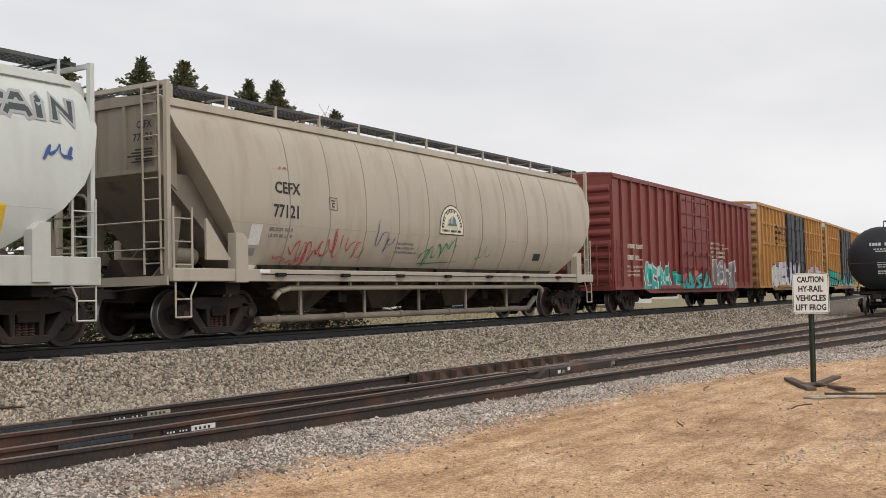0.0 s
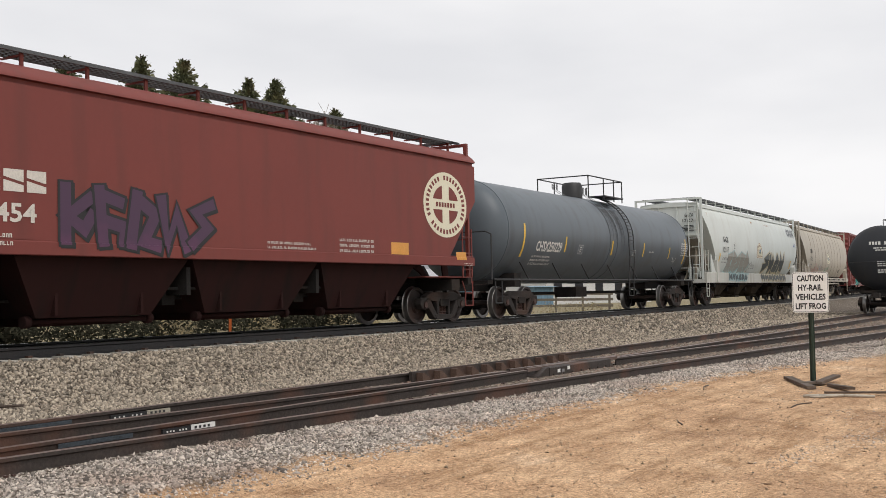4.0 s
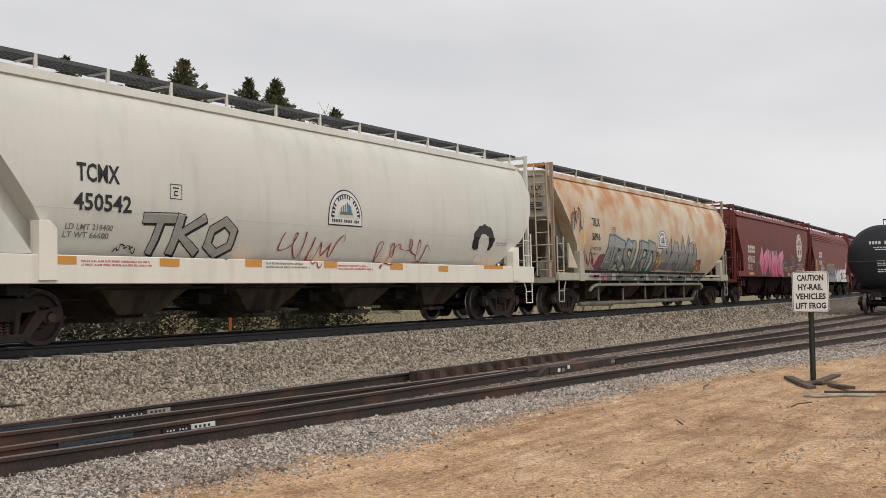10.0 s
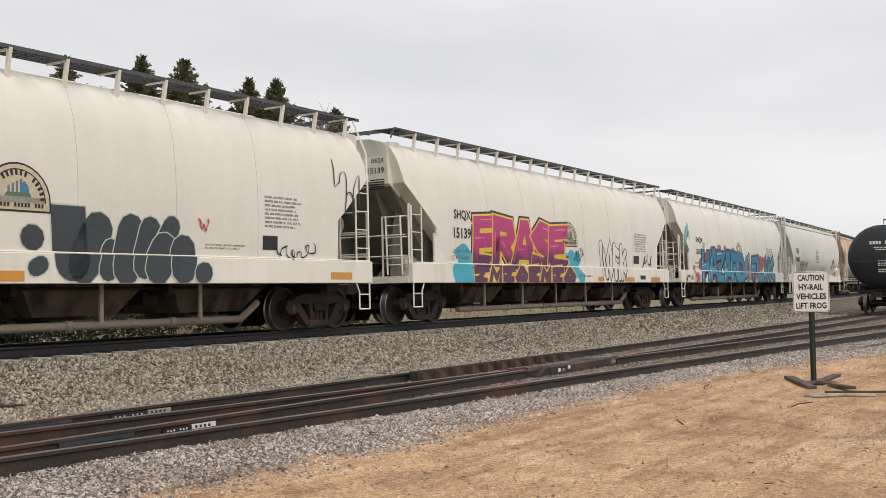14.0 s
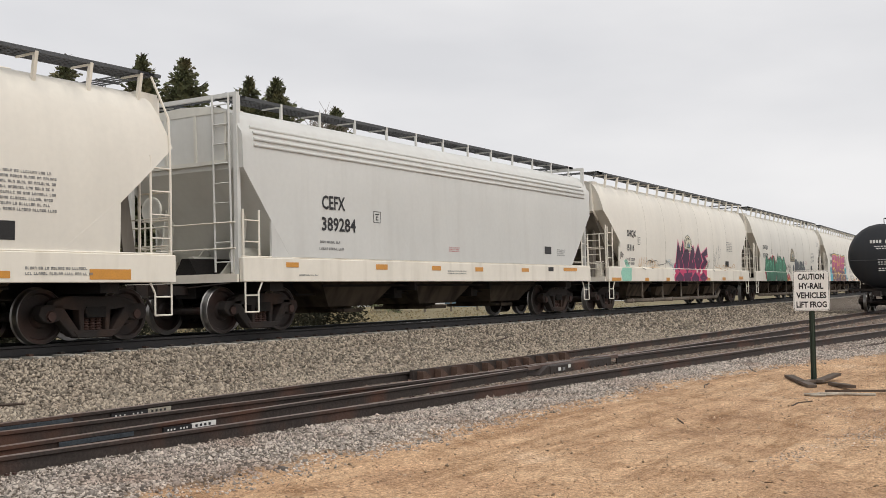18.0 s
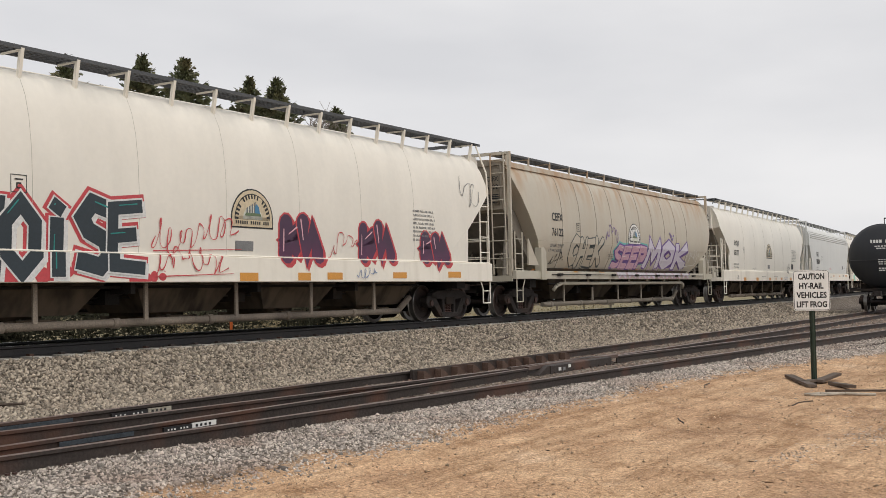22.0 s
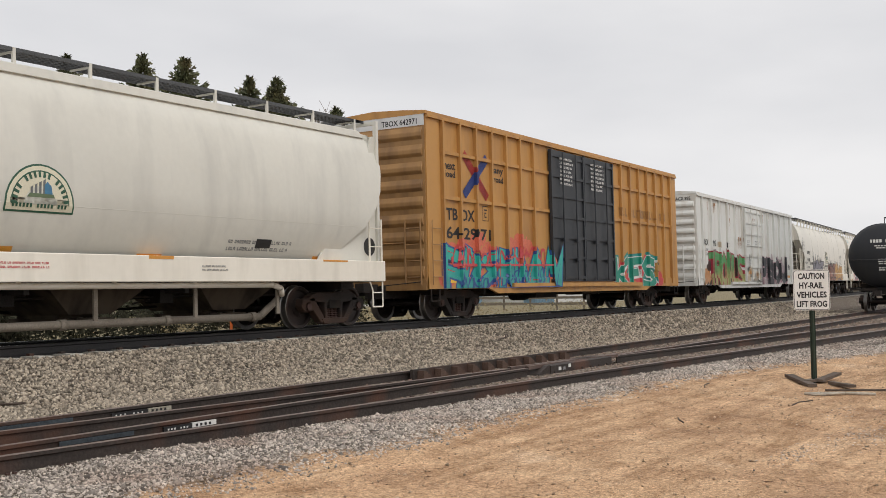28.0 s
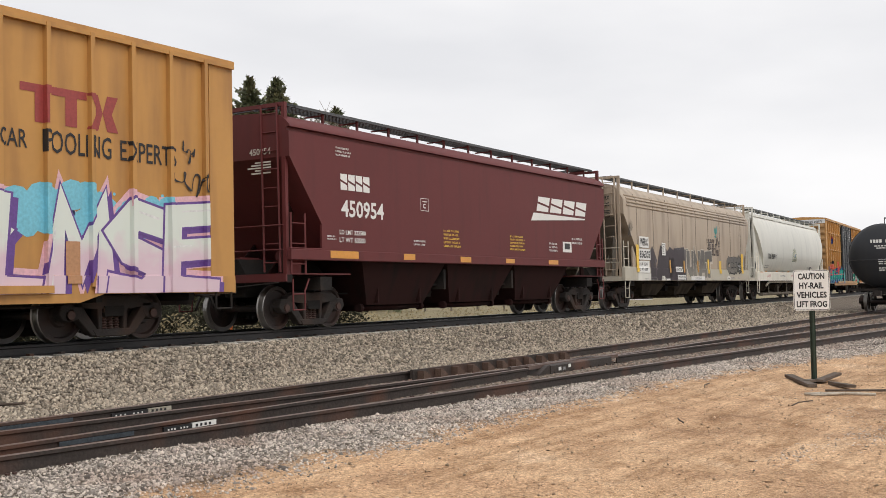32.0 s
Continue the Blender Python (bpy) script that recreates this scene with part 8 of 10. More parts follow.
a_scrawl(C, (7.61, 8.46, 1.58, 2.1), K_BLACK, 8, 5)
a_bars(C, (8.34, 9.19, 1.66, 1.91), 3, GREYTXT)
a_rect(C, (17.15, 17.35, 1.78, 2.23), YELLOW, "stripe")
a_piece(C, (16.98, 18.67, 3.61, 3.98), "CAIN", (K_SILVER, K_DKGREY), 0.2)
a_scrawl(C, (18.01, 18.62, 2.97, 3.29), K_NAVY, 9, 4, 0.05)
a_run(C, (0.94, 1.14, 3.88, 4.11), K_RUSTRUN)
a_run(C, (8.71, 9.28, 3.92, 4.06), K_RUSTRUN)
a_run(C, (11.76, 12.73, 3.93, 4.05), K_RUSTRUN)
C = car_tank
a_run(C, (8.39, 9.38, 1.72, 4.0), K_OIL)
a_run(C, (8.5, 9.9, 2.2, 4.0), K_OIL)
a_rect(C, (16.72, 16.82, 1.75, 2.75), YELLOW, "stripe")
a_run(C, (9.42, 10.03, 2.01, 4.47), K_OIL)
a_run(C, (7.04, 7.48, 3.22, 4.39), K_OIL)
a_word(C, (2.92, 4.72, 1.94, 2.25), "CHSX250229", WHITE)
a_bars(C, (2.83, 4.37, 1.53, 1.85), 3, WHITE)
a_frame(C, (6.04, 6.37, 1.93, 2.22), WHITE)
a_rect(C, (2.0, 2.10, 1.76, 2.72), YELLOW, "stripe")
a_rect(C, (4.96, 5.05, 1.96, 2.44), YELLOW, "stripe")
a_rect(C, (8.84, 8.94, 1.95, 2.44), YELLOW, "stripe")
a_rect(C, (11.95, 12.04, 1.97, 2.45), YELLOW, "stripe")
a_rect(C, (14.83, 14.92, 1.93, 2.37), YELLOW, "stripe")
a_bars(C, (10.88, 11.28, 1.97, 2.2), 3, WHITE)
a_bars(C, (12.61, 13.25, 2.1, 2.19), 1, WHITE)
a_bars(C, (16.25, 17.13, 2.06, 2.61), 6, WHITE)
a_scrawl(C, (15.28, 15.84, 1.77, 2.03), WHITE, 3, 3)
C = car_b0
a_blocks(C, (1.53, 3.18, 2.4, 2.74), 4, K_WTEXT)
a_word(C, (1.49, 2.96, 1.93, 2.23), "450454", K_WTEXT)
a_bars(C, (1.45, 2.75, 1.55, 1.79), 2, K_WTEXT)
a_piece(C, (3.37, 6.93, 1.58, 2.61), "83042", (K_BLACK, K_PLUM))
a_disc(C, (14.08, 16.15, 2.14, 3.78))
a_bars(C, (8.34, 9.88, 1.67, 1.86), 2, K_WTEXT)
a_bars(C, (10.69, 12.14, 1.65, 2.0), 3, K_WTEXT)
a_rect(C, (12.66, 13.39, 1.67, 1.95), AMBER)
a_rect(C, (15.58, 16.08, 1.59, 1.79), AMBER)
a_bars(C, (15.96, 16.42, 1.43, 1.52), 2, K_WTEXT)
C = car_b1
a_blocks(C, (2.35, 3.58, 2.57, 2.93), 4, K_WTEXT)
a_word(C, (2.34, 3.56, 2.11, 2.41), "402088", K_WTEXT)
a_frame(C, (4.17, 4.51, 2.35, 2.66), K_WTEXT)
a_rect(C, (1.32, 1.56, 1.48, 2.43), YELLOW, "stripe")
a_rect(C, (14.03, 14.34, 1.87, 2.43), YELLOW, "stripe")
a_rect(C, (4.16, 4.33, 1.62, 1.95), YELLOW, "stripe")
a_bars(C, (2.21, 2.64, 1.53, 1.76), 2, K_WTEXT)
a_bars(C, (2.77, 3.22, 1.54, 1.79), 2, K_WTEXT)
a_bars(C, (4.4, 5.26, 1.47, 1.62), 2, K_WTEXT)
for name, m, cx, cz, rx, rz, off in (("sprayed_halo", K_WHITE, 3.72, 1.52, 0.66, 0.62, 0.005), ("sprayed_outline", K_BLACK, 3.72, 1.52, 0.60, 0.57, 0.008), ("sprayed_fill", K_SILVER, 3.72, 1.52, 0.54, 0.51, 0.011), ("sprayed_rim", K_BLACK, 3.70, 1.52, 0.52, 0.22, 0.014), ("sprayed_shine", K_WHITE, 3.70, 1.52, 0.46, 0.17, 0.017), ("sprayed_spot", K_BLACK, 3.70, 1.54, 0.17, 0.17, 0.020)):
    bm = bmesh.new()
    disc(bm, cx, cz, rx, rz, 28)
    lay(C, name, bm, m, off)
a_piece(C, (5.6, 8.86, 1.42, 2.10), "68314", (K_BLACK, K_DKGREY), 0.24, 4, 0, K_WHITE, 0.06, spray("dull_yellow", (0.30, 0.26, 0.06)), True)
a_piece(C, (5.62, 8.84, 0.96, 1.46), "35146", (K_BLACK, K_SILVER), 0.28, 8, 0, None, 0.05, None, True)
a_piece(C, (8.93, 11.44, 0.98, 1.93), "4162", (K_BLACK, K_WHITE), 0.26, 6, 0, None, 0.04, None, True)
a_piece(C, (11.71, 14.07, 0.98, 1.95), "ZEE", (K_BLACK, K_WHITE), 0.26, 7, 0, None, 0.04, None, True)
a_scrawl(C, (0.95, 1.86, 1.04, 1.3), K_TURQ, 3, 6, 0.05)
a_bars(C, (4.5, 5.5, 0.98, 1.42), 1, K_WHITE)
a_bars(C, (6.28, 7.14, 1.18, 1.35), 2, K_WTEXT)
a_rect(C, (1.15, 1.31, 1.61, 1.67), WHITE)
C = car_b2
a_blocks(C, (1.93, 3.43, 2.44, 2.79), 4, K_WTEXT)
a_word(C, (1.88, 3.34, 1.95, 2.3), "450052", K_WTEXT)
a_word(C, (1.82, 2.78, 1.75, 1.88), "LD LMT 223400", K_WTEXT)
a_word(C, (1.81, 2.78, 1.6, 1.72), "LT WT 52600", K_WTEXT)
a_scrawl(C, (3.48, 4.39, 1.56, 2.26), K_GREEN, 3, 7, 0.05)
a_scrawl(C, (3.51, 4.43, 1.35, 1.56), K_GREEN, 4, 6, 0.03)
a_cloud(C, (4.5, 10.1, 1.3, 2.75), K_TEAL, 5, 22)
a_piece(C, (4.46, 9.87, 1.30, 2.72), "624857", (K_BLACK, K_PINK), 0.25, 8, 0.03, spray("rose", (0.66, 0.36, 0.46)), 0.05)
a_scrawl(C, (9.57, 11.38, 1.6, 2.32), K_TEAL, 5, 4, 0.09)
a_scrawl(C, (12.08, 12.97, 2.21, 2.55), K_GREEN, 6, 9, 0.05)
a_scrawl(C, (12.07, 12.96, 1.92, 2.3), K_GREEN, 8, 9, 0.05)
a_disc(C, (13.72, 15.35, 2.19, 3.81))
a_bars(C, (10.24, 11.37, 1.59, 1.85), 2, YELLOW)
a_bars(C, (11.64, 12.77, 1.66, 1.94), 3, K_WTEXT)
a_frame(C, (13.51, 14.11, 1.66, 2.05), WHITE)
a_rect(C, (13.61, 14.01, 1.79, 2.0), BLACK, "decal_panel", 0.010)
a_rect(C, (2.04, 3.01, 1.35, 1.48), AMBER)
a_rect(C, (15.38, 15.9, 1.55, 1.79), AMBER)
a_rect(C, (10.96, 11.52, 1.36, 1.49), AMBER)
a_rect(C, (13.59, 14.15, 1.39, 1.49), AMBER)
a_bars(C, (14.17, 15.63, 1.61, 2.11), 4, K_WTEXT)
a_rect(C, (4.06, 4.44, 0.98, 1.14), K_WTEXT, "decal_plate")
a_rect(C, (8.52, 8.97, 0.98, 1.13), K_WTEXT, "decal_plate")
C = car_tilx
a_scrawl(C, (0.95, 2.08, 2.53, 3.49), K_BLACK, 3, 9, 0.035)
a_word(C, (2.78, 3.45, 2.84, 3.11), "TILX", K_TEXT)
a_word(C, (2.76, 3.45, 2.37, 2.62), "5896", K_TEXT)
a_word(C, (2.71, 3.59, 2.05, 2.16), "LD LMT 219200", GREYTXT)
a_bars(C, (2.67, 3.63, 1.88, 1.99), 1, GREYTXT)
a_frame(C, (4.58, 4.85, 2.61, 2.87), K_TEXT)
a_arch(C, (9.17, 10.3, 2.27, 2.97), WHITE)
a_rect(C, (2.05, 2.19, 2.23, 2.7), YELLOW, "stripe")
a_rect(C, (17.23, 17.41, 2.22, 2.67), YELLOW, "stripe")
K_WINE = spray("wine", (0.24, 0.07, 0.10))
a_cloud(C, (3.3, 4.3, 1.13, 2.0), K_WINE, 3, 9)
a_cloud(C, (2.3, 4.2, 1.11, 1.42), spray("mauve", (0.46, 0.20, 0.27)), 9, 9, 0.005)
for k in range(9):
    bm = bmesh.new()
    stroke(bm, (3.35 - k * 0.14, 1.55 + 0.06 * (k % 3)), (3.10 - k * 0.13, 1.80 + 0.09 * (k % 4)), 0.035, 0.02)
    lay(C, "sprayed_dash", bm, K_WINE, 0.006)
a_piece(C, (4.02, 9.05, 1.12, 2.52), "ABSURD", (spray("deep_teal", (0.02, 0.10, 0.10)), spray("chrome", (0.30, 0.29, 0.27), (0.155, 0.15, 0.145), 1.75)), 0.23, 5, 0.02, K_WHITE, 0.045, spray("pale_teal", (0.22, 0.40, 0.37)), False, 0.03)
a_cloud(C, (8.77, 9.73, 1.13, 2.20), K_WINE, 8, 8)
a_cloud(C, (13.78, 15.3, 1.17, 2.0), K_WINE, 2, 7)
a_piece(C, (9.56, 14.14, 1.14, 2.66), "5154", (K_DKGREY, spray("chrome", (0.36, 0.36, 0.34))), 0.25, 7, 0.05, K_SILVER, 0.05)
a_scrawl(C, (13.92, 15.14, 1.32, 2.07), YELLOW, 7, 5, 0.06)
a_scrawl(C, (9.3, 9.91, 1.54, 2.17), YELLOW, 6, 4, 0.06)
a_rect(C, (4.26, 4.55, 1.57, 1.99), YELLOW, "stripe")
C = car_tc1
for k in range(15):
    bm = bmesh.new()
    g = radians(-30 + 240 * k / 14)
    disc(bm, 15.75 + 0.42 * math.cos(g), 2.12 + 0.30 * math.sin(g), 0.13 + 0.03 * (k % 3), 0.11 + 0.03 * (k % 2), 9, k * 0.0003)
    lay(C, "sprayed_lobe", bm, K_BLACK, 0.006)
bm = bmesh.new()
disc(bm, 15.78, 2.00, 0.27, 0.24, 18)
poly(bm, [(15.45, 1.55), (16.1, 1.55), (15.98, 1.80), (15.84, 1.86), (15.66, 1.86), (15.55, 1.76)], 0.001)
lay(C, "sprayed_patch", bm, K_WHITE, 0.013)
a_word(C, (2.34, 3.23, 2.65, 2.96), "TCMX", K_TEXT)
a_word(C, (2.28, 3.49, 2.18, 2.47), "450542", K_TEXT)
a_frame(C, (4.37, 4.66, 2.49, 2.76), K_TEXT)
a_word(C, (2.19, 3.16, 1.87, 1.97), "LD LMT 219400", GREYTXT)
a_word(C, (2.17, 3.1, 1.74, 1.84), "LT WT 66600", GREYTXT)
a_arch(C, (8.93, 10.17, 2.23, 3.03), WHITE)
a_piece(C, (3.75, 6.05, 1.50, 2.22), "TKO", (K_TEXT, spray("shadow_grey", (0.36, 0.35, 0.32))), 0.15, 3, 0.12, None, 0.018)
a_scrawl(C, (3.24, 3.81, 1.51, 1.69), K_BLACK, 4, 6)
a_scrawl(C, (7.42, 9.7, 1.5, 2.1), K_DKRED, 5, 9, 0.03)
a_scrawl(C, (10.66, 13.27, 1.48, 2.07), K_DKRED, 6, 8, 0.03)
a_rect(C, (1.78, 2.31, 1.3, 1.43), AMBER)
a_rect(C, (4.09, 4.56, 1.29, 1.43), AMBER)
a_rect(C, (6.29, 6.76, 1.31, 1.45), AMBER)
a_rect(C, (8.74, 9.19, 1.31, 1.45), AMBER)
a_rect(C, (11.22, 11.73, 1.3, 1.45), AMBER)
a_rect(C, (13.33, 13.79, 1.27, 1.41), AMBER)
a_rect(C, (15.63, 16.69, 1.36, 1.47), AMBER)
a_bars(C, (2.4, 4.04, 1.27, 1.39), 2, K_RED)
a_bars(C, (6.89, 8.31, 1.28, 1.42), 2, GREYTXT)
a_bars(C, (9.23, 10.58, 1.27, 1.4), 2, K_RED)
a_bars(C, (16.46, 17.12, 1.99, 2.11), 2, GREYTXT)
C = car_s1
a_word(C, (1.95, 2.93, 2.63, 2.88), "SHQX", K_TEXT)
a_word(C, (1.93, 2.68, 2.16, 2.38), "15115", K_TEXT)
a_frame(C, (2.92, 3.22, 2.37, 2.65), K_TEXT)
a_scrawl(C, (0.21, 1.22, 2.42, 3.49), K_CYAN, 3, 6, 0.06)
a_bars(C, (1.81, 2.66, 1.74, 1.87), 1, GREYTXT)
a_bars(C, (1.75, 2.56, 1.58, 1.69), 1, GREYTXT)
a_arch(C, (8.34, 9.55, 2.09, 2.87))
a_cloud(C, (2.3, 10.0, 1.0, 2.75), spray("brick_red", (0.42, 0.10, 0.09)), 6, 34, 0.001)
a_piece(C, (2.75, 9.70, 1.00, 2.42), "HAZARD", (K_BLACK, K_BLUE), 0.23, 4, 0.02, K_WHITE, 0.05, K_BLUE, False, 0.06)
for nm, m, q, off in (("sprayed_outline", K_BLACK, 0.05, 0.014), ("sprayed_fill", spray("dove_grey", (0.30, 0.31, 0.31)), 0.0, 0.017)):
    bm = bmesh.new()
    disc(bm, 10.45, 1.62, 0.56 + q, 0.64 + q, 22)
    disc(bm, 10.72, 2.28, 0.14 + q, 0.12 + q, 10, 0.001)
    lay(C, nm, bm, m, off)
a_scrawl(C, (10.1, 10.8, 1.2, 2.1), K_BLACK, 11, 4, 0.045)
a_cloud(C, (10.9, 16.2, 1.0, 2.45), spray("brick_red", (0.42, 0.10, 0.09)), 7, 24, 0.001)
a_piece(C, (11.20, 15.94, 1.02, 2.25), "FLIK", (K_BLACK, K_BLUE), 0.21, 6, 0.02, K_WHITE, 0.05, K_BLUE, False, 0.06)
a_bars(C, (14.48, 15.82, 2.15, 2.75), 7, GREYTXT)
a_cloud(C, (1.49, 2.64, 0.96, 1.44), K_PALEPINK, 4, 8)
a_scrawl(C, (1.44, 2.27, 0.97, 1.82), K_RED, 7, 6, 0.05)
a_scrawl(C, (0.33, 1.44, 1.1, 1.34), K_BLACK, 8, 8, 0.035)
a_rect(C, (0.33, 0.58, 1.03, 1.16), AMBER)
C = car_s2
a_word(C, (1.84, 2.72, 2.59, 2.87), "SHQX", K_TEXT)
a_word(C, (1.81, 2.7, 2.13, 2.41), "15139", K_TEXT)
a_word(C, (1.76, 2.62, 1.76, 1.86), "LD LMT 219500", GREYTXT)
a_word(C, (1.71, 2.62, 1.58, 1.69), "LT WT 66500", GREYTXT)
a_cloud(C, (1.66, 2.86, 0.98, 2.04), K_CYAN, 3, 10)
a_cloud(C, (8.46, 10.02, 0.98, 2.12), K_CYAN, 4, 10)
a_piece(C, (2.8, 8.66, 1.36, 2.78), "ERASE", (YELLOW, K_MAGENTA), 0.23, 6, 0.03, K_PINK, 0.055, K_BLACK, False, 0.06)
a_piece(C, (2.8, 9.19, 0.97, 1.49), "75717571", (YELLOW, K_PLUM), 0.2, 7)
a_arch(C, (8.34, 9.57, 2.11, 2.87), spray("tan_plaque", (0.60, 0.50, 0.34)))
a_scrawl(C, (9.25, 10.11, 1.72, 2.08), K_BLACK, 5, 6, 0.03)
a_piece(C, (11.43, 13.7, 1.07, 2.34), "4638", (K_BLACK, P_CREAMY), 0.22, 8, 0, None, 0.03, None, True)
a_bars(C, (14.62, 15.99, 2.07, 2.75), 8, GREYTXT)
a_rect(C, (14.51, 15.04, 1.66, 1.94), BLACK, "decal_square")
a_scrawl(C, (15.42, 16.39, 1.5, 2.14), K_BLACK, 9, 4, 0.05)
a_bars(C, (9.58, 10.8, 1.15, 1.25), 1, GREYTXT)
a_rect(C, (11.12, 11.59, 1.03, 1.18), AMBER)
a_rect(C, (13.49, 14.43, 1.03, 1.17), AMBER)
a_rect(C, (16.16, 17.11, 1.02, 1.18), AMBER)
a_rect(C, (15.04, 15.57, 1.1, 1.24), BLACK, "decal_square")
C = car_s3
a_word(C, (1.63, 2.71, 2.6, 2.84), "SHQX", K_TEXT)
a_word(C, (1.59, 2.68, 2.2, 2.42), "15170", K_TEXT)
a_frame(C, (3.5, 3.76, 2.41, 2.66), K_TEXT)
a_cloud(C, (1.65, 7.19, 1.13, 2.38), K_RED, 3, 24)
a_piece(C, (2.11, 7.06, 0.99, 2.27), "804630", (K_BLACK, K_GREEN), 0.27, 9, 0.03, K_MINT, 0.05, None, True)
a_arch(C, (8.38, 9.6, 2.09, 2.85), spray("tan_plaque", (0.60, 0.50, 0.34)))
a_scrawl(C, (7.23, 8.59, 1.47, 1.98), K_BLACK, 4, 9, 0.03)
a_lobes(C, (9.64, 13.17, 0.99, 2.24), [(-.11, .58, -.10, .57, .16), (-.10, .20, -.07, .24, .11)], spray("pale_mint", (0.50, 0.56, 0.46)), spray("blue_slate", (0.045, 0.055, 0.065)), 0.022)
a_lobes(C, (9.64, 13.17, 0.99, 2.24), [(.10, .30, .085, 1.0, .27)], spray("pale_mint", (0.50, 0.56, 0.46)), spray("blue_slate", (0.045, 0.055, 0.065)), 0.022, True)
a_lobes(C, (9.64, 13.17, 0.99, 2.24), [(.16, .24, .25, .70, .25), (.30, .18, .33, .45, .15), (.41, .21, .45, .72, .23), (.57, .74, .52, .25, .19), (.71, .80, .64, .50, .16), (.61, .22, .66, .48, .24), (.79, .46, .78, .23, .24), (.93, .16, .91, .15, .15)],
        spray("pale_mint", (0.50, 0.56, 0.46)), spray("blue_slate", (0.045, 0.055, 0.065)), 0.022)
a_bars(C, (14.62, 15.76, 2.08, 2.74), 8, GREYTXT)
a_rect(C, (14.56, 15.0, 1.65, 1.93), BLACK, "decal_square")
a_scrawl(C, (14.94, 16.25, 1.49, 1.84), K_BLACK, 6, 7, 0.03)
a_scrawl(C, (16.74, 17.93, 2.4, 3.86), K_BLACK, 7, 5, 0.03)
a_cloud(C, (6.99, 8.14, 0.98, 1.44), K_RED, 5, 8)
a_scrawl(C, (7.05, 7.89, 1.01, 1.21), YELLOW, 6, 7, 0.03)
a_scrawl(C, (12.77, 13.1, 1.93, 2.22), K_RED, 3, 3, 0.04)
a_rect(C, (16.65, 17.4, 1.07, 1.22), AMBER)
a_rect(C, (8.64, 9.09, 1.03, 1.19), AMBER)
a_bars(C, (12.99, 14.06, 1.62, 1.74), 2, GREYTXT)
C = car_s4
a_word(C, (1.68, 2.58, 2.53, 2.81), "SHQX", K_TEXT)
a_word(C, (1.62, 2.35, 2.07, 2.3), "15116", K_TEXT)
a_frame(C, (2.72, 2.99, 2.31, 2.58), K_TEXT)
a_word(C, (1.5, 2.42, 1.72, 1.82), "LD LMT 222000", GREYTXT)
a_word(C, (1.47, 2.38, 1.58, 1.67), "LT WT 65800", GREYTXT)
a_cloud(C, (0.9, 1.97, 1.02, 1.8), K_MINT, 3, 9)
a_scrawl(C, (0.83, 1.23, 1.64, 2.09), K_BLACK, 4, 5, 0.035)
a_scrawl(C, (2.54, 5.16, 1.51, 1.85), K_ORANGE, 5, 12, 0.02)
a_scrawl(C, (2.66, 7.1, 1.48, 1.88), K_TEXT, 6, 5, 0.022)
a_scrawl(C, (5.77, 7.23, 1.44, 1.9), K_BLUE, 7, 6, 0.025)
a_arch(C, (8.07, 9.22, 2.11, 2.86))
a_cloud(C, (6.61, 11.22, 0.96, 2.07), K_PINK, 4, 12)
a_piece(C, (7.11, 11.18, 1.41, 2.47), "56162", (K_PINK, K_PLUM), 0.22, 5, 0.02, None, 0.05)
a_piece(C, (6.77, 11.07, 0.95, 1.35), "1716", (K_PINK, K_PLUM), 0.24, 6)
a_scrawl(C, (10.91, 11.62, 1.46, 2.08), K_BLACK, 8, 4, 0.035)
a_bars(C, (14.36, 15.39, 2.32, 2.78), 6, GREYTXT)
a_rect(C, (14.16, 14.7, 1.65, 1.89), BLACK, "decal_square")
a_scrawl(C, (12.03, 13.4, 1.48, 2.76), GREYTXT, 9, 5, 0.02)
a_scrawl(C, (12.31, 16.12, 1.5, 1.8), K_ORANGE, 3, 8, 0.02)
a_scrawl(C, (7.2, 8.01, 2.13, 2.35), K_BLACK, 5, 5, 0.03)
a_rect(C, (0.03, 0.89, 1.01, 1.12), AMBER)
a_rect(C, (3.34, 3.74, 1.0, 1.12), AMBER)
a_rect(C, (5.72, 6.13, 1.0, 1.13), AMBER)
a_rect(C, (11.06, 11.58, 1.02, 1.14), AMBER)
a_rect(C, (13.45, 13.97, 1.03, 1.16), AMBER)
a_rect(C, (16.3, 17.0, 1.07, 1.21), AMBER)
C = car_c38
a_word(C, (2.48, 3.3, 2.53, 2.83), "CEFX", K_TEXT)
a_word(C, (2.46, 3.68, 2.07, 2.37), "389284", K_TEXT)
a_frame(C, (4.37, 4.66, 2.33, 2.59), K_TEXT)
a_bars(C, (2.39, 3.24, 1.79, 1.89), 1, GREYTXT)
a_bars(C, (2.37, 3.24, 1.65, 1.75), 1, GREYTXT)
a_rect(C, (13.19, 13.64, 1.81, 2.03), BLACK, "decal_square")
a_bars(C, (7.66, 8.3, 1.74, 1.88), 3, K_RED)
a_bars(C, (14.04, 14.69, 1.76, 1.98), 4, GREYTXT)
a_bars(C, (7.54, 8.52, 1.17, 1.29), 2, GREYTXT)
a_bars(C, (1.66, 2.33, 1.11, 1.16), 1, GREYTXT)
a_rect(C, (13.37, 13.72, 1.3, 1.42), BLACK, "decal_square")
a_rect(C, (1.25, 1.65, 1.29, 1.39), AMBER)
a_rect(C, (4.4, 4.87, 1.27, 1.39), AMBER)
a_rect(C, (6.8, 7.22, 1.27, 1.38), AMBER)
a_rect(C, (8.96, 9.38, 1.26, 1.37), AMBER)
a_rect(C, (11.62, 12.07, 1.27, 1.37), AMBER)
a_rect(C, (14.43, 15.42, 1.31, 1.41), AMBER)
C = car_s5
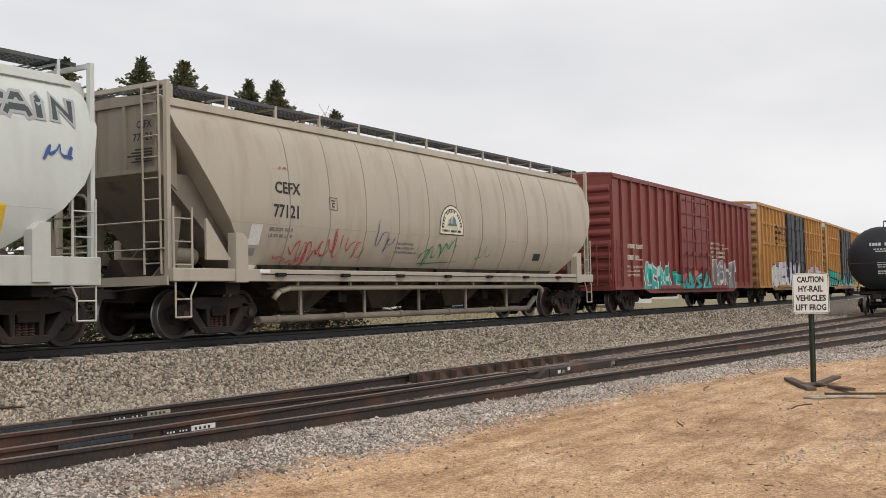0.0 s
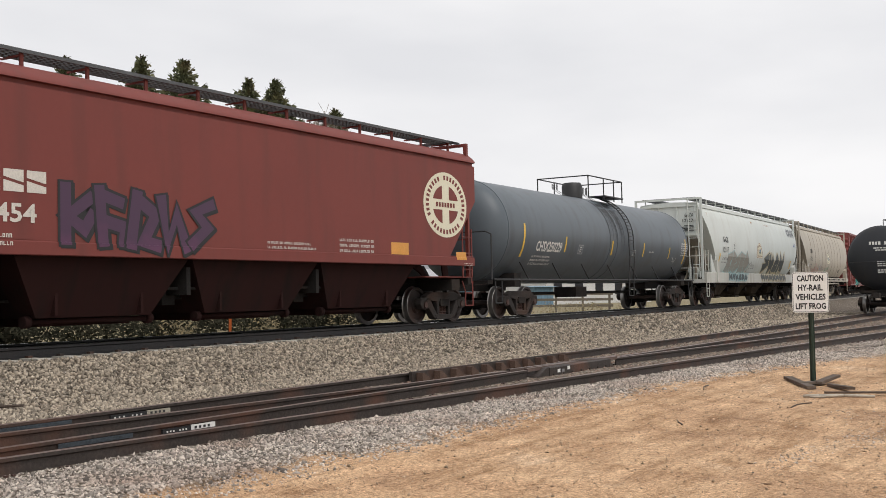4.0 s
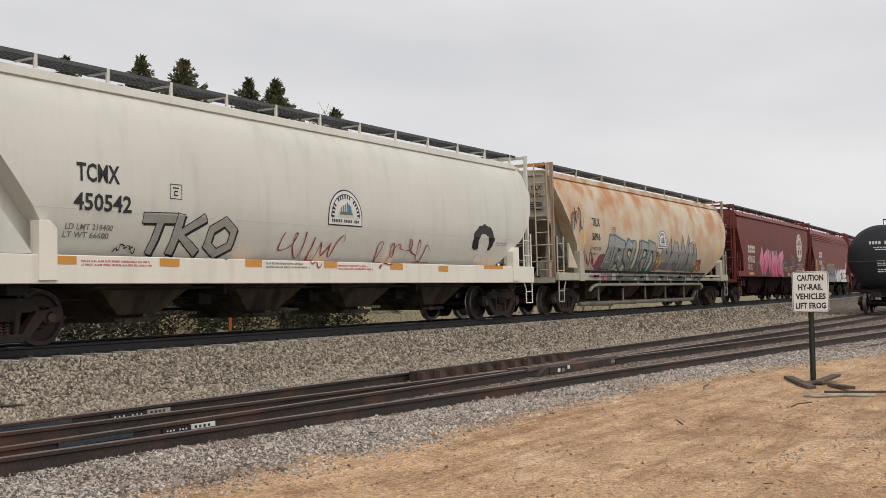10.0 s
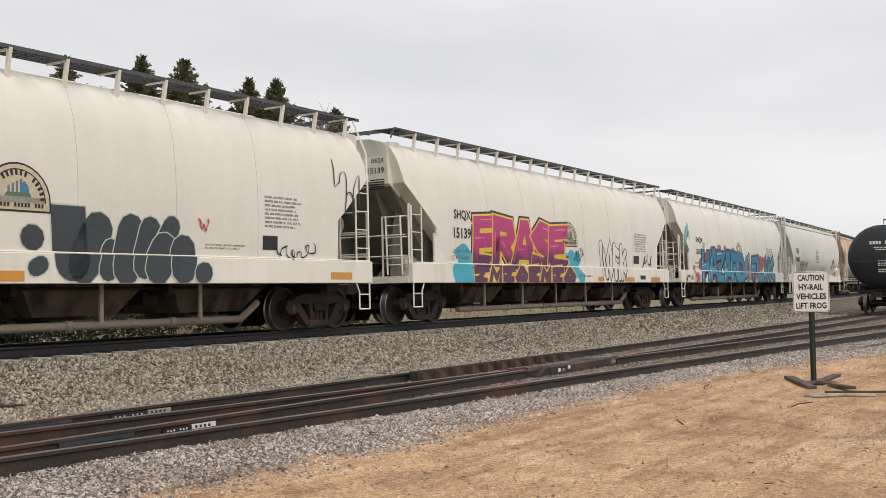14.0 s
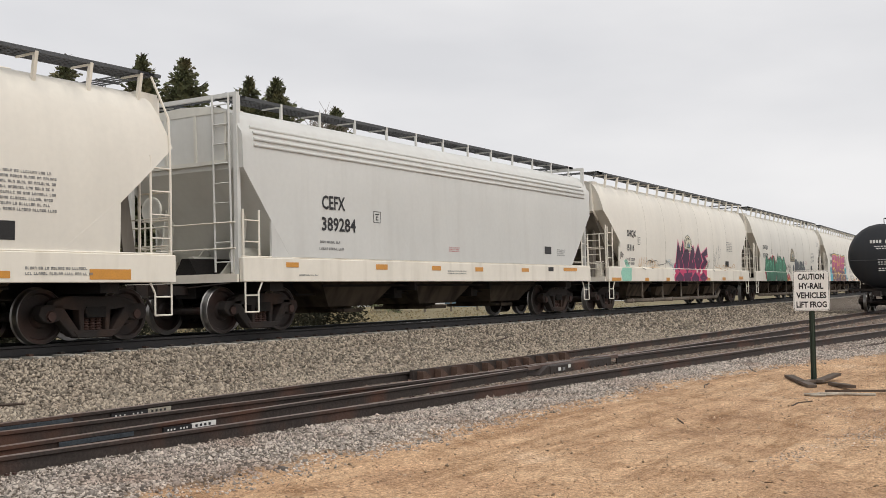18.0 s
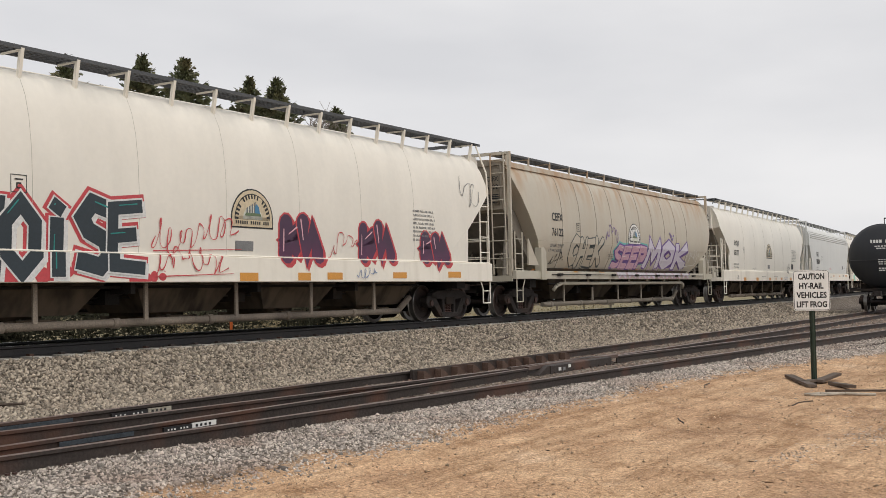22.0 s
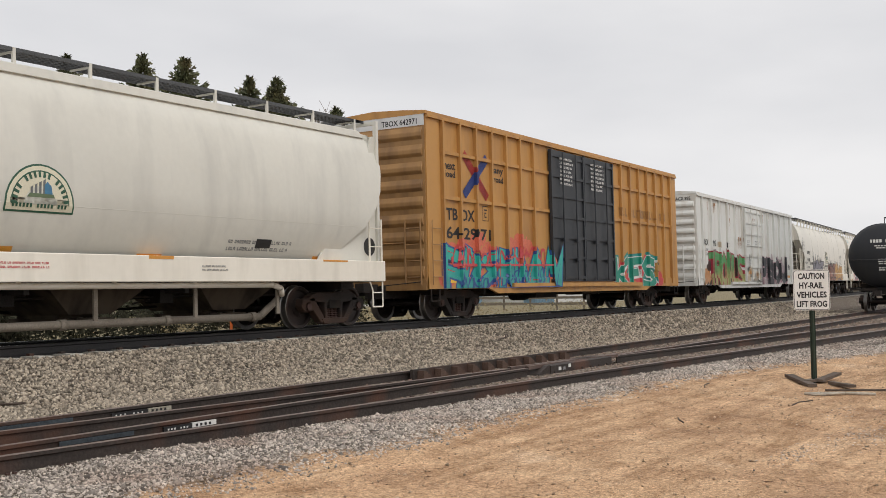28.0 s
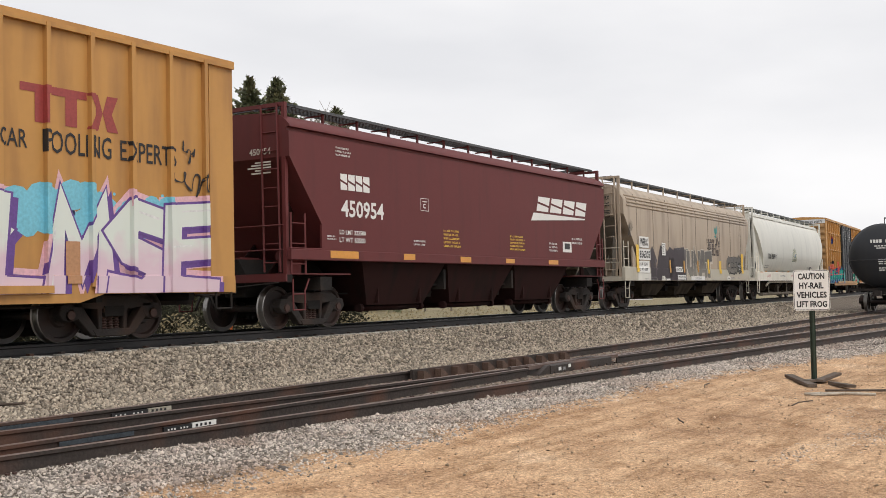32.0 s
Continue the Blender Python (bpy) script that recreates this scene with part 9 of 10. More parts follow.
a_word(C, (1.8, 2.72, 2.6, 2.88), "SHQX", K_TEXT)
a_word(C, (1.78, 2.61, 2.18, 2.43), "15177", K_TEXT)
a_frame(C, (3.43, 3.7, 2.36, 2.62), K_TEXT)
a_word(C, (1.72, 2.6, 1.74, 1.82), "LD LMT 220500", GREYTXT)
a_word(C, (1.7, 2.58, 1.58, 1.67), "LT WT 65500", GREYTXT)
a_arch(C, (8.31, 9.55, 2.15, 2.93), spray("tan_plaque", (0.60, 0.50, 0.34)))
a_rect(C, (8.57, 9.03, 1.62, 1.82), GREYTXT, "decal_square")
a_bars(C, (14.57, 15.72, 2.07, 2.74), 8, GREYTXT)
a_rect(C, (14.41, 14.94, 1.64, 1.93), BLACK, "decal_square")
a_scrawl(C, (13.09, 13.97, 1.47, 1.94), K_BLACK, 5, 6, 0.03)
a_scrawl(C, (12.13, 13.15, 1.08, 1.25), spray("faded_blue", (0.16, 0.24, 0.42)), 5, 6, 0.022)
a_frame(C, (2.13, 2.42, 1.08, 1.24), K_TEXT)
a_bars(C, (5.34, 6.19, 1.54, 1.63), 1, GREYTXT)
a_bars(C, (9.81, 10.83, 1.18, 1.28), 1, GREYTXT)
a_bars(C, (7.01, 7.83, 1.17, 1.25), 1, GREYTXT)
a_bars(C, (15.08, 16.39, 1.09, 1.26), 2, GREYTXT)
a_rect(C, (3.3, 3.78, 1.0, 1.16), AMBER)
a_rect(C, (5.83, 6.3, 1.01, 1.16), AMBER)
a_rect(C, (8.61, 9.07, 1.02, 1.16), AMBER)
a_rect(C, (10.14, 10.33, 1.03, 1.17), AMBER)
a_rect(C, (11.37, 11.8, 1.03, 1.17), AMBER)
a_rect(C, (13.74, 14.24, 1.03, 1.18), AMBER)
a_rect(C, (14.6, 14.82, 1.06, 1.17), AMBER)
a_rect(C, (16.29, 17.15, 1.04, 1.21), AMBER)
C = car_c76
a_word(C, (2.5, 3.29, 2.82, 3.07), "CEFX", K_TEXT)
a_word(C, (2.47, 3.3, 2.36, 2.61), "76122", K_TEXT)
a_frame(C, (4.32, 4.6, 2.56, 2.83), K_TEXT)
a_word(C, (2.43, 3.39, 2.03, 2.13), "LD LMT 219100", GREYTXT)
a_word(C, (2.39, 3.37, 1.89, 1.98), "LT WT 66600", GREYTXT)
a_scrawl(C, (2.59, 3.73, 1.51, 1.92), K_BLACK, 3, 6, 0.03)
a_piece(C, (3.98, 6.52, 1.5, 2.42), "CHEK", (K_DKGREY, P_BEIGE2), 0.24, 5, 0, None, 0.035, None, True)
a_scrawl(C, (6.7, 8.0, 2.3, 3.0), K_PURPLE, 4, 6, 0.035)
a_arch(C, (8.85, 10.1, 2.29, 3.04), WHITE)
a_piece(C, (7.67, 10.8, 1.42, 2.24), "SEEP", (K_PURPLE, spray("dusty_pink", (0.56, 0.34, 0.42))), 0.19, 6, 0.05, K_WHITE, 0.05, spray("aqua", (0.12, 0.40, 0.38)), False, 0.06)
a_piece(C, (10.95, 15.59, 1.43, 2.5), "MOK", (K_PURPLE, K_LILAC), 0.22, 8, 0, None, 0.06)
a_piece(C, (7.57, 15.43, 1.11, 1.44), "44444444", (spray("dusty_pink", (0.56, 0.34, 0.42)), K_LILAC), 0.26, 9, 0, None, 0.03)
a_scrawl(C, (13.24, 13.81, 2.6, 2.89), K_PURPLE, 7, 3, 0.07)
a_scrawl(C, (15.35, 17.17, 1.64, 2.3), K_WHITE, 6, 8, 0.03)
a_bars(C, (4.63, 6.18, 1.3, 1.41), 1, K_RED)
a_bars(C, (7.21, 7.74, 1.75, 1.93), 3, GREYTXT)
a_rect(C, (1.77, 2.0, 1.21, 1.38), AMBER)
a_rect(C, (3.96, 4.3, 1.27, 1.41), AMBER)
a_rect(C, (6.05, 6.45, 1.28, 1.41), AMBER)
a_rect(C, (10.18, 10.59, 1.23, 1.43), AMBER)
C = car_s6
a_word(C, (1.65, 2.55, 2.59, 2.83), "SHQX", K_TEXT)
a_word(C, (1.64, 2.56, 2.18, 2.41), "15320", K_TEXT)
a_frame(C, (3.28, 3.57, 2.36, 2.64), K_TEXT)
a_scrawl(C, (-0.27, 0.31, 3.76, 4.06), K_CYAN, 3, 3, 0.06)
a_scrawl(C, (-0.21, 0.85, 2.73, 3.77), K_CYAN, 4, 7, 0.07)
a_scrawl(C, (0.8, 2.41, 1.65, 2.1), K_RED, 5, 12, 0.025)
a_scrawl(C, (1.33, 2.37, 1.12, 1.65), K_RED, 6, 8, 0.025)
a_bars(C, (1.46, 2.34, 1.66, 1.87), 2, GREYTXT)
a_cloud(C, (2.31, 6.47, 0.94, 1.42), K_RED, 5, 12)
a_piece(C, (2.41, 5.9, 1.1, 2.36), "NOISE", (K_WHITE, spray("ink", (0.022, 0.035, 0.045))), 0.26, 7, 0.0, K_TEAL, 0.03, K_RED, False, 0.06)
a_scrawl(C, (5.9, 8.37, 1.59, 2.25), K_RED, 8, 12, 0.025)
a_scrawl(C, (5.95, 8.09, 1.13, 1.63), K_RED, 9, 10, 0.025)
a_arch(C, (8.08, 9.29, 2.03, 2.8), spray("tan_plaque", (0.60, 0.50, 0.34)))
a_piece(C, (9.57, 10.81, 1.4, 2.33), "84", (K_RED, K_PLUM), 0.30, 3, 0, K_PALEPINK, 0.04, None, True)
a_piece(C, (12.22, 13.41, 1.44, 2.34), "84", (K_RED, K_PLUM), 0.30, 4, 0, K_PALEPINK, 0.04, None, True)
a_piece(C, (14.75, 15.89, 1.45, 2.16), "84", (K_RED, K_PLUM), 0.30, 5, 0, K_PALEPINK, 0.04, None, True)
a_scrawl(C, (11.02, 12.12, 1.44, 2.2), K_RED, 4, 5, 0.02)
a_bars(C, (14.37, 15.49, 1.95, 2.74), 8, GREYTXT)
a_rect(C, (8.21, 8.72, 1.59, 1.78), GREYTXT, "decal_square")
a_scrawl(C, (16.65, 17.61, 3.01, 3.82), GREYTXT, 5, 4, 0.02)
a_scrawl(C, (11.96, 12.85, 1.11, 1.3), spray("faded_blue", (0.16, 0.24, 0.42)), 5, 6, 0.022)
a_rect(C, (0.13, 0.97, 1.01, 1.13), AMBER)
a_rect(C, (8.28, 8.8, 1.01, 1.17), AMBER)
a_rect(C, (10.01, 10.42, 1.02, 1.18), AMBER)
a_rect(C, (10.98, 11.51, 1.04, 1.19), AMBER)
a_rect(C, (13.44, 14.01, 1.07, 1.21), AMBER)
a_rect(C, (15.89, 16.51, 1.09, 1.24), AMBER)
C = car_s7
a_word(C, (1.75, 2.68, 2.56, 2.8), "SHQX", K_TEXT)
a_word(C, (1.76, 2.61, 2.15, 2.37), "15182", K_TEXT)
a_frame(C, (3.4, 3.67, 2.32, 2.58), K_TEXT)
a_scrawl(C, (0.01, 1.07, 2.65, 3.6), K_BLACK, 3, 7, 0.03)
a_word(C, (0.88, 1.7, 1.98, 2.12), "SOAP", K_BLACK)
a_word(C, (2.53, 3.6, 1.95, 2.12), "SOAP", K_BLACK)
a_scrawl(C, (2.53, 3.69, 1.49, 1.73), K_BLACK, 6, 5, 0.05)
a_word(C, (1.65, 2.5, 1.77, 1.88), "LD LMT 218800", GREYTXT)
a_bars(C, (1.62, 2.45, 1.62, 1.73), 1, GREYTXT)
a_arch(C, (8.25, 9.44, 2.13, 2.91))
SLABS = [(.06, .17, .09, .88, .17), (.21, .19, .27, 1.0, .20), (.36, .17, .42, .96, .17), (.50, .16, .56, .76, .16), (.63, .20, .69, .99, .15), (.77, .18, .83, .97, .18), (.91, .17, .95, .96, .18)]
a_lobes(C, (3.76, 7.34, 0.97, 2.18), [(a, b, c, d * 0.86, r) for a, b, c, d, r in SLABS], K_BLACK, K_ICE, 0.055, True)
a_piece(C, (3.76, 7.32, 1.22, 2.26), "NOMZ", (K_BLACK, K_ICE), 0.27, 5, 0.02, None, 0.055, base=0.018)
a_lobes(C, (9.40, 12.28, 0.98, 2.06), [(a, b, c, d * 0.86, r) for a, b, c, d, r in SLABS], K_BLACK, K_BROWN, 0.045, True)
a_piece(C, (9.42, 12.26, 1.22, 2.14), "NOMZ", (K_BLACK, K_BROWN), 0.27, 7, 0.02, None, 0.045, base=0.018)
a_lobes(C, (12.40, 15.55, 1.00, 2.10), [(u0, v0, u1, v1 * (1.0 - 0.25 * u1), r) for u0, v0, u1, v1, r in SLABS], K_DKBROWN, K_ORANGE, 0.024)
for xa, za, hh in ((3.90, 2.26, .46), (4.62, 2.28, .34), (5.42, 2.20, .38), (5.92, 2.22, .36), (6.30, 2.24, .24), (6.72, 2.24, .30), (9.85, 2.12, .30), (10.50, 2.14, .26), (11.05, 2.12, .20), (11.60, 2.10, .26), (12.2, 2.08, .30), (12.75, 2.06, .24), (13.6, 2.06, .26)):
    bm = bmesh.new()
    stroke(bm, (xa, za), (xa + 0.05 - hh * 0.25, za + hh), 0.075, 0.035)
    lay(C, "sprayed_drip", bm, K_DKGREY, 0.0035)
a_scrawl(C, (7.1, 8.22, 1.59, 2.2), K_BLACK, 9, 4, 0.05)
a_scrawl(C, (1.01, 2.02, 1.01, 1.36), K_BLACK, 3, 9, 0.05)
a_scrawl(C, (2.36, 3.68, 0.98, 1.34), K_BLACK, 4, 9, 0.05)
a_scrawl(C, (7.07, 9.33, 0.99, 1.33), K_BLACK, 5, 12, 0.045)
a_scrawl(C, (16.21, 17.75, 2.68, 3.5), GREYTXT, 6, 5, 0.02)
a_bars(C, (14.47, 15.59, 2.1, 2.76), 8, GREYTXT)
a_word(C, (8.23, 9.3, 1.86, 2.03), "SOAP", K_BLACK)
a_rect(C, (8.41, 8.84, 1.62, 1.78), GREYTXT, "decal_square")
a_scrawl(C, (12.37, 16.29, 1.02, 1.3), K_NAVY, 8, 10, 0.035)
a_bars(C, (4.77, 5.55, 1.36, 1.46), 1, GREYTXT)
a_rect(C, (0.07, 1.04, 0.98, 1.11), AMBER)
a_rect(C, (3.3, 3.68, 0.98, 1.12), AMBER)
a_rect(C, (8.56, 8.99, 0.99, 1.13), AMBER)
a_rect(C, (14.94, 15.51, 1.03, 1.18), AMBER)
C = car_g895
a_word(C, (0.83, 1.72, 2.51, 2.79), "GACX", K_TEXT)
a_word(C, (2.28, 2.91, 2.5, 2.77), "895", K_TEXT)
a_word(C, (1.3, 1.71, 2.28, 2.39), "LD LMT", GREYTXT)
a_word(C, (2.48, 2.94, 2.26, 2.39), "207800", GREYTXT)
a_word(C, (1.29, 1.71, 2.08, 2.19), "LT WT", GREYTXT)
a_frame(C, (4.73, 5.01, 2.48, 2.74), K_TEXT)
a_scrawl(C, (0.19, 0.53, 1.74, 2.01), K_BLACK, 3, 5, 0.04)
a_frame(C, (0.26, 0.51, 1.21, 1.38), K_TEXT)
a_cloud(C, (0.85, 7.65, 0.8, 2.3), K_DKBROWN, 3, 26)
a_cloud(C, (0.68, 2.0, 0.82, 1.58), spray("peach", (0.46, 0.24, 0.12)), 4, 8, 0.005)
a_piece(C, (1.69, 7.48, 0.71, 2.22), "TRONUS", (K_DKRED, spray("leaf_over_olive", (0.10, 0.30, 0.12), (0.34, 0.34, 0.16), 1.5)), 0.23, 6, 0.02, None, 0.07)
a_cloud(C, (10.5, 17.4, 0.82, 2.45), spray("grey_pink", (0.42, 0.35, 0.36)), 12, 20, 0.001)
a_piece(C, (10.9, 17.1, 0.83, 2.22), "PBOU", (spray("grey_rose", (0.50, 0.36, 0.39)), spray("soft_black", (0.04, 0.04, 0.046))), 0.24, 7, 0.03, K_PALEPINK, 0.04)
a_scrawl(C, (8.07, 8.44, 1.5, 2.2), K_BLACK, 5, 5, 0.035)
a_cloud(C, (17.53, 18.12, 1.57, 1.91), GREYTXT, 4, 4)
a_scrawl(C, (9.65, 10.5, 0.86, 1.06), K_BLACK, 4, 6, 0.03)
a_bars(C, (7.93, 8.47, 2.7, 2.95), 3, GREYTXT)
a_bars(C, (9.48, 10.58, 2.74, 2.97), 2, GREYTXT)
a_rect(C, (3.2, 3.87, 2.48, 2.73), spray("faded_patch", (0.50, 0.42, 0.32)), "paint_patch")
a_rect(C, (0.79, 1.75, 1.17, 1.42), AMBER)
a_rect(C, (3.44, 3.89, 1.17, 1.3), AMBER)
a_rect(C, (4.67, 5.03, 1.15, 1.28), AMBER)
a_rect(C, (6.94, 7.39, 1.16, 1.3), AMBER)
a_rect(C, (8.14, 8.64, 1.31, 1.44), AMBER)
a_rect(C, (11.36, 11.79, 1.16, 1.3), AMBER)
a_rect(C, (13.65, 14.27, 1.15, 1.29), AMBER)
a_rect(C, (17.12, 18.05, 1.15, 1.28), AMBER)
for k, q in enumerate(((7.85, 9.2, 1.0, 1.75), (9.3, 10.6, 0.98, 1.5), (7.8, 8.3, 0.95, 1.3))):
    a_cloud(C, q, spray("faded_rust", (0.56, 0.47, 0.36)), 30 + k, 8, 0.002, "rust_bloom")
a_run(C, (9.66, 10.64, 1.0, 1.4), K_RUSTRUN)
a_run(C, (8.31, 8.86, 1.0, 1.57), K_RUSTRUN)
a_run(C, (6.73, 7.52, 2.45, 3.06), K_RUSTRUN)
a_run(C, (2.57, 2.99, 3.86, 4.42), K_RUSTRUN)
a_run(C, (1.72, 1.79, 3.78, 4.42), K_RUSTRUN)
a_run(C, (6.54, 6.61, 3.55, 4.51), K_RUSTRUN)
a_run(C, (5.41, 5.48, 3.98, 4.48), K_RUSTRUN)
a_run(C, (5.37, 5.43, 3.27, 3.9), K_RUSTRUN)
a_run(C, (11.89, 12.0, 3.53, 4.4), K_RUSTRUN)
a_run(C, (13.27, 13.42, 3.45, 4.55), K_RUSTRUN)
a_run(C, (15.56, 15.74, 3.02, 4.26), K_RUSTRUN)
a_run(C, (9.2, 9.64, 3.83, 4.05), K_RUSTRUN)
C = car_t1
a_word(C, (0.89, 1.45, 3.84, 4.02), "next", K_TEXT)
a_word(C, (0.91, 1.44, 3.64, 3.81), "load", K_TEXT)
a_cross(C, (1.88, 3.16, 3.23, 4.32), spray("emblem_red", (0.52, 0.07, 0.06)), spray("emblem_deep_blue", (0.06, 0.10, 0.34)))
a_word(C, (3.55, 4.11, 3.89, 4.08), "any", K_TEXT)
a_word(C, (3.54, 4.1, 3.7, 3.87), "road", K_TEXT)
a_word(C, (0.95, 2.42, 2.55, 2.86), "TB OX", K_TEXT)
a_word(C, (0.93, 3.3, 2.07, 2.39), "64 29 71", K_TEXT)
a_frame(C, (2.86, 3.2, 2.61, 3.01), K_TEXT)
a_cloud(C, (0.22, 7.52, 0.91, 2.4), spray("tomato", (0.60, 0.14, 0.08)), 3, 30)
a_scrawl(C, (0.58, 7.33, 1.45, 2.04), K_RED, 5, 22, 0.09)
a_scrawl(C, (0.96, 7.49, 0.8, 1.45), K_NAVY, 7, 20, 0.07)
a_piece(C, (0.56, 7.51, 0.71, 1.92), "3028415", (K_NAVY, K_TURQ), 0.15, 6, 0.1, K_RED, 0.05)
a_cloud(C, (11.99, 17.16, 0.64, 2.03), K_RED, 4, 12)
a_piece(C, (12.19, 16.25, 0.65, 1.86), "KFS", (K_WHITE, spray("sea_green", (0.02, 0.24, 0.17))), 0.17, 7, 0, None, 0.03, K_TEAL)
a_bars(C, (7.62, 8.68, 3.92, 4.81), 7, WHITE)
a_bars(C, (10.02, 11.17, 3.9, 4.84), 7, WHITE)
a_bars(C, (12.77, 17.77, 3.12, 3.7), 1, spray("faded_brown", (0.30, 0.15, 0.05)))
a_rect(C, (0.9, 1.52, 0.95, 1.13), YELLOW, "decal_plate")
a_bars(C, (0.9, 1.43, 1.42, 1.71), 2, K_TEXT)
a_bars(C, (16.08, 16.72, 1.28, 1.71), 3, K_TEXT)
C = car_tc2
a_word(C, (2.53, 4.34, 2.13, 2.41), "TCMX 450094", K_TEXT)
a_frame(C, (4.54, 4.84, 2.14, 2.42), K_TEXT)
a_bars(C, (2.37, 3.47, 1.63, 1.84), 2, GREYTXT)
a_arch(C, (8.89, 10.17, 2.07, 2.83), CREAM, spray("bottle_green", (0.03, 0.10, 0.06)))
a_bars(C, (13.85, 15.77, 1.57, 1.83), 2, GREYTXT)
a_rect(C, (14.63, 15.07, 1.66, 1.83), BLACK, "decal_square", 0.010)
a_bars(C, (2.21, 2.99, 1.16, 1.32), 2, K_RED)
a_bars(C, (5.34, 6.83, 1.18, 1.31), 2, GREYTXT)
a_bars(C, (8.21, 9.78, 1.19, 1.32), 2, K_RED)
a_bars(C, (12.98, 13.71, 1.18, 1.31), 2, GREYTXT)
a_rect(C, (0.46, 1.21, 1.41, 1.56), AMBER)
a_rect(C, (3.07, 3.54, 1.44, 1.52), AMBER)
a_rect(C, (5.57, 6.07, 1.44, 1.53), AMBER)
a_rect(C, (8.68, 9.21, 1.45, 1.55), AMBER)
a_rect(C, (11.71, 12.29, 1.39, 1.49), AMBER)
a_rect(C, (16.52, 17.37, 1.41, 1.53), AMBER)
C = car_wfr
a_rect(C, (1.3, 4.36, 0.90, 1.27), P_GREY, "paint_patch", 0.003)
a_rect(C, (12.45, 16.8, 0.96, 1.27), P_BEIGE2, "paint_patch", 0.003)
PURPLE = spray("worn_purple", (0.033, 0.022, 0.028))
a_piece(C, (2.45, 6.62, 0.95, 2.24), "IAGE", (spray("dull_plum", (0.065, 0.048, 0.055)), PURPLE), 0.40, 4, 0, None, 0.014)
ASH = spray("ash", (0.115, 0.105, 0.092), (0.19, 0.175, 0.15), 1.6)
a_piece(C, (6.35, 10.48, 1.12, 2.24), "TUNAT", (spray("bone", (0.52, 0.47, 0.39)), ASH), 0.32, 6, 0, None, 0.034)
a_piece(C, (13.0, 15.25, 1.38, 2.10), "CESC", (K_TEXT, ASH), 0.30, 7, 0.05, None, 0.016)
a_rect(C, (1.50, 2.50, 2.20, 2.60), WHITE, "decal_plate", 0.024)
a_word(C, (1.58, 2.42, 2.26, 2.54), "WFRX", K_TEXT, 0.03, 0.027)
a_rect(C, (1.44, 2.66, 1.76, 2.15), WHITE, "decal_plate", 0.024)
a_word(C, (1.50, 2.60, 1.82, 2.09), "856305", K_TEXT, 0.03, 0.027)
a_rect(C, (1.30, 2.52, 1.29, 1.72), WHITE, "decal_plate", 0.024)
a_word(C, (1.42, 2.30, 1.55, 1.66), "LD LMT 222700", K_TEXT, 0.014, 0.027)
a_word(C, (1.42, 2.28, 1.36, 1.47), "LT WT 63300", K_TEXT, 0.014, 0.027)
a_rect(C, (1.15, 1.42, 1.32, 2.29), YELLOW, "stripe", 0.028)
a_rect(C, (3.97, 4.40, 1.96, 2.44), WHITE, "decal_plate", 0.024)
a_frame(C, (4.04, 4.33, 2.02, 2.38), K_TEXT, 0.027)
a_rect(C, (5.58, 6.42, 1.34, 1.55), WHITE, "decal_plate", 0.024)
a_word(C, (5.66, 6.33, 1.39, 1.50), "CAUTION", K_TEXT, 0.02, 0.027)
a_rect(C, (5.75, 6.81, 0.94, 1.22), WHITE, "decal_plate", 0.024)
a_word(C, (5.83, 6.72, 1.10, 1.18), "OPEN HATCH COVERS", K_TEXT, 0.014, 0.027)
a_word(C, (5.80, 6.76, 0.98, 1.06), "BEFORE UNLOADING CAR", K_TEXT, 0.014, 0.027)
a_rect(C, (4.36, 4.82, 0.94, 1.08), WHITE, "decal_plate", 0.024)
a_rect(C, (7.5, 9.39, 0.94, 1.18), WHITE, "decal_plate", 0.024)
a_word(C, (8.0, 8.95, 1.08, 1.13), "CLOSE HOPPER GATES & ROOF", GREYTXT, 0.01, 0.027)
a_word(C, (8.0, 8.95, 0.99, 1.04), "HATCHES BEFORE MOVING CAR", GREYTXT, 0.01, 0.027)
for cx in (3.98, 13.18):
    for rx, m, off in ((0.32, GREYTXT, 0.006), (0.305, P_GREY, 0.009)):
        bm = bmesh.new()
        disc(bm, cx, 1.10, rx, rx * 0.40, 24)
        lay(C, "oval_panel", bm, m, off)
    for dx in (-0.09, 0.09):
        bm = bmesh.new()
        disc(bm, cx + dx, 1.10, 0.03, 0.03, 10)
        lay(C, "bolt_head", bm, BLACK, 0.013)
a_word(C, (2.72, 3.58, 1.10, 1.15), "CLOSE HOPPER GATES & ROOF", GREYTXT, 0.01)
a_word(C, (2.72, 3.58, 1.02, 1.07), "HATCHES BEFORE MOVING CAR", GREYTXT, 0.01)
a_bars(C, (2.0, 2.42, 0.98, 1.10), 2, GREYTXT)
a_bars(C, (13.6, 14.4, 1.06, 1.18), 2, GREYTXT)
a_bars(C, (14.7, 15.05, 1.06, 1.18), 2, GREYTXT)
a_bars(C, (9.95, 11.4, 2.54, 2.88), 1, K_DKBROWN)
a_bars(C, (9.95, 11.5, 2.23, 2.73), 1, K_DKBROWN)
a_bars(C, (9.95, 12.0, 1.96, 2.48), 1, K_DKBROWN)
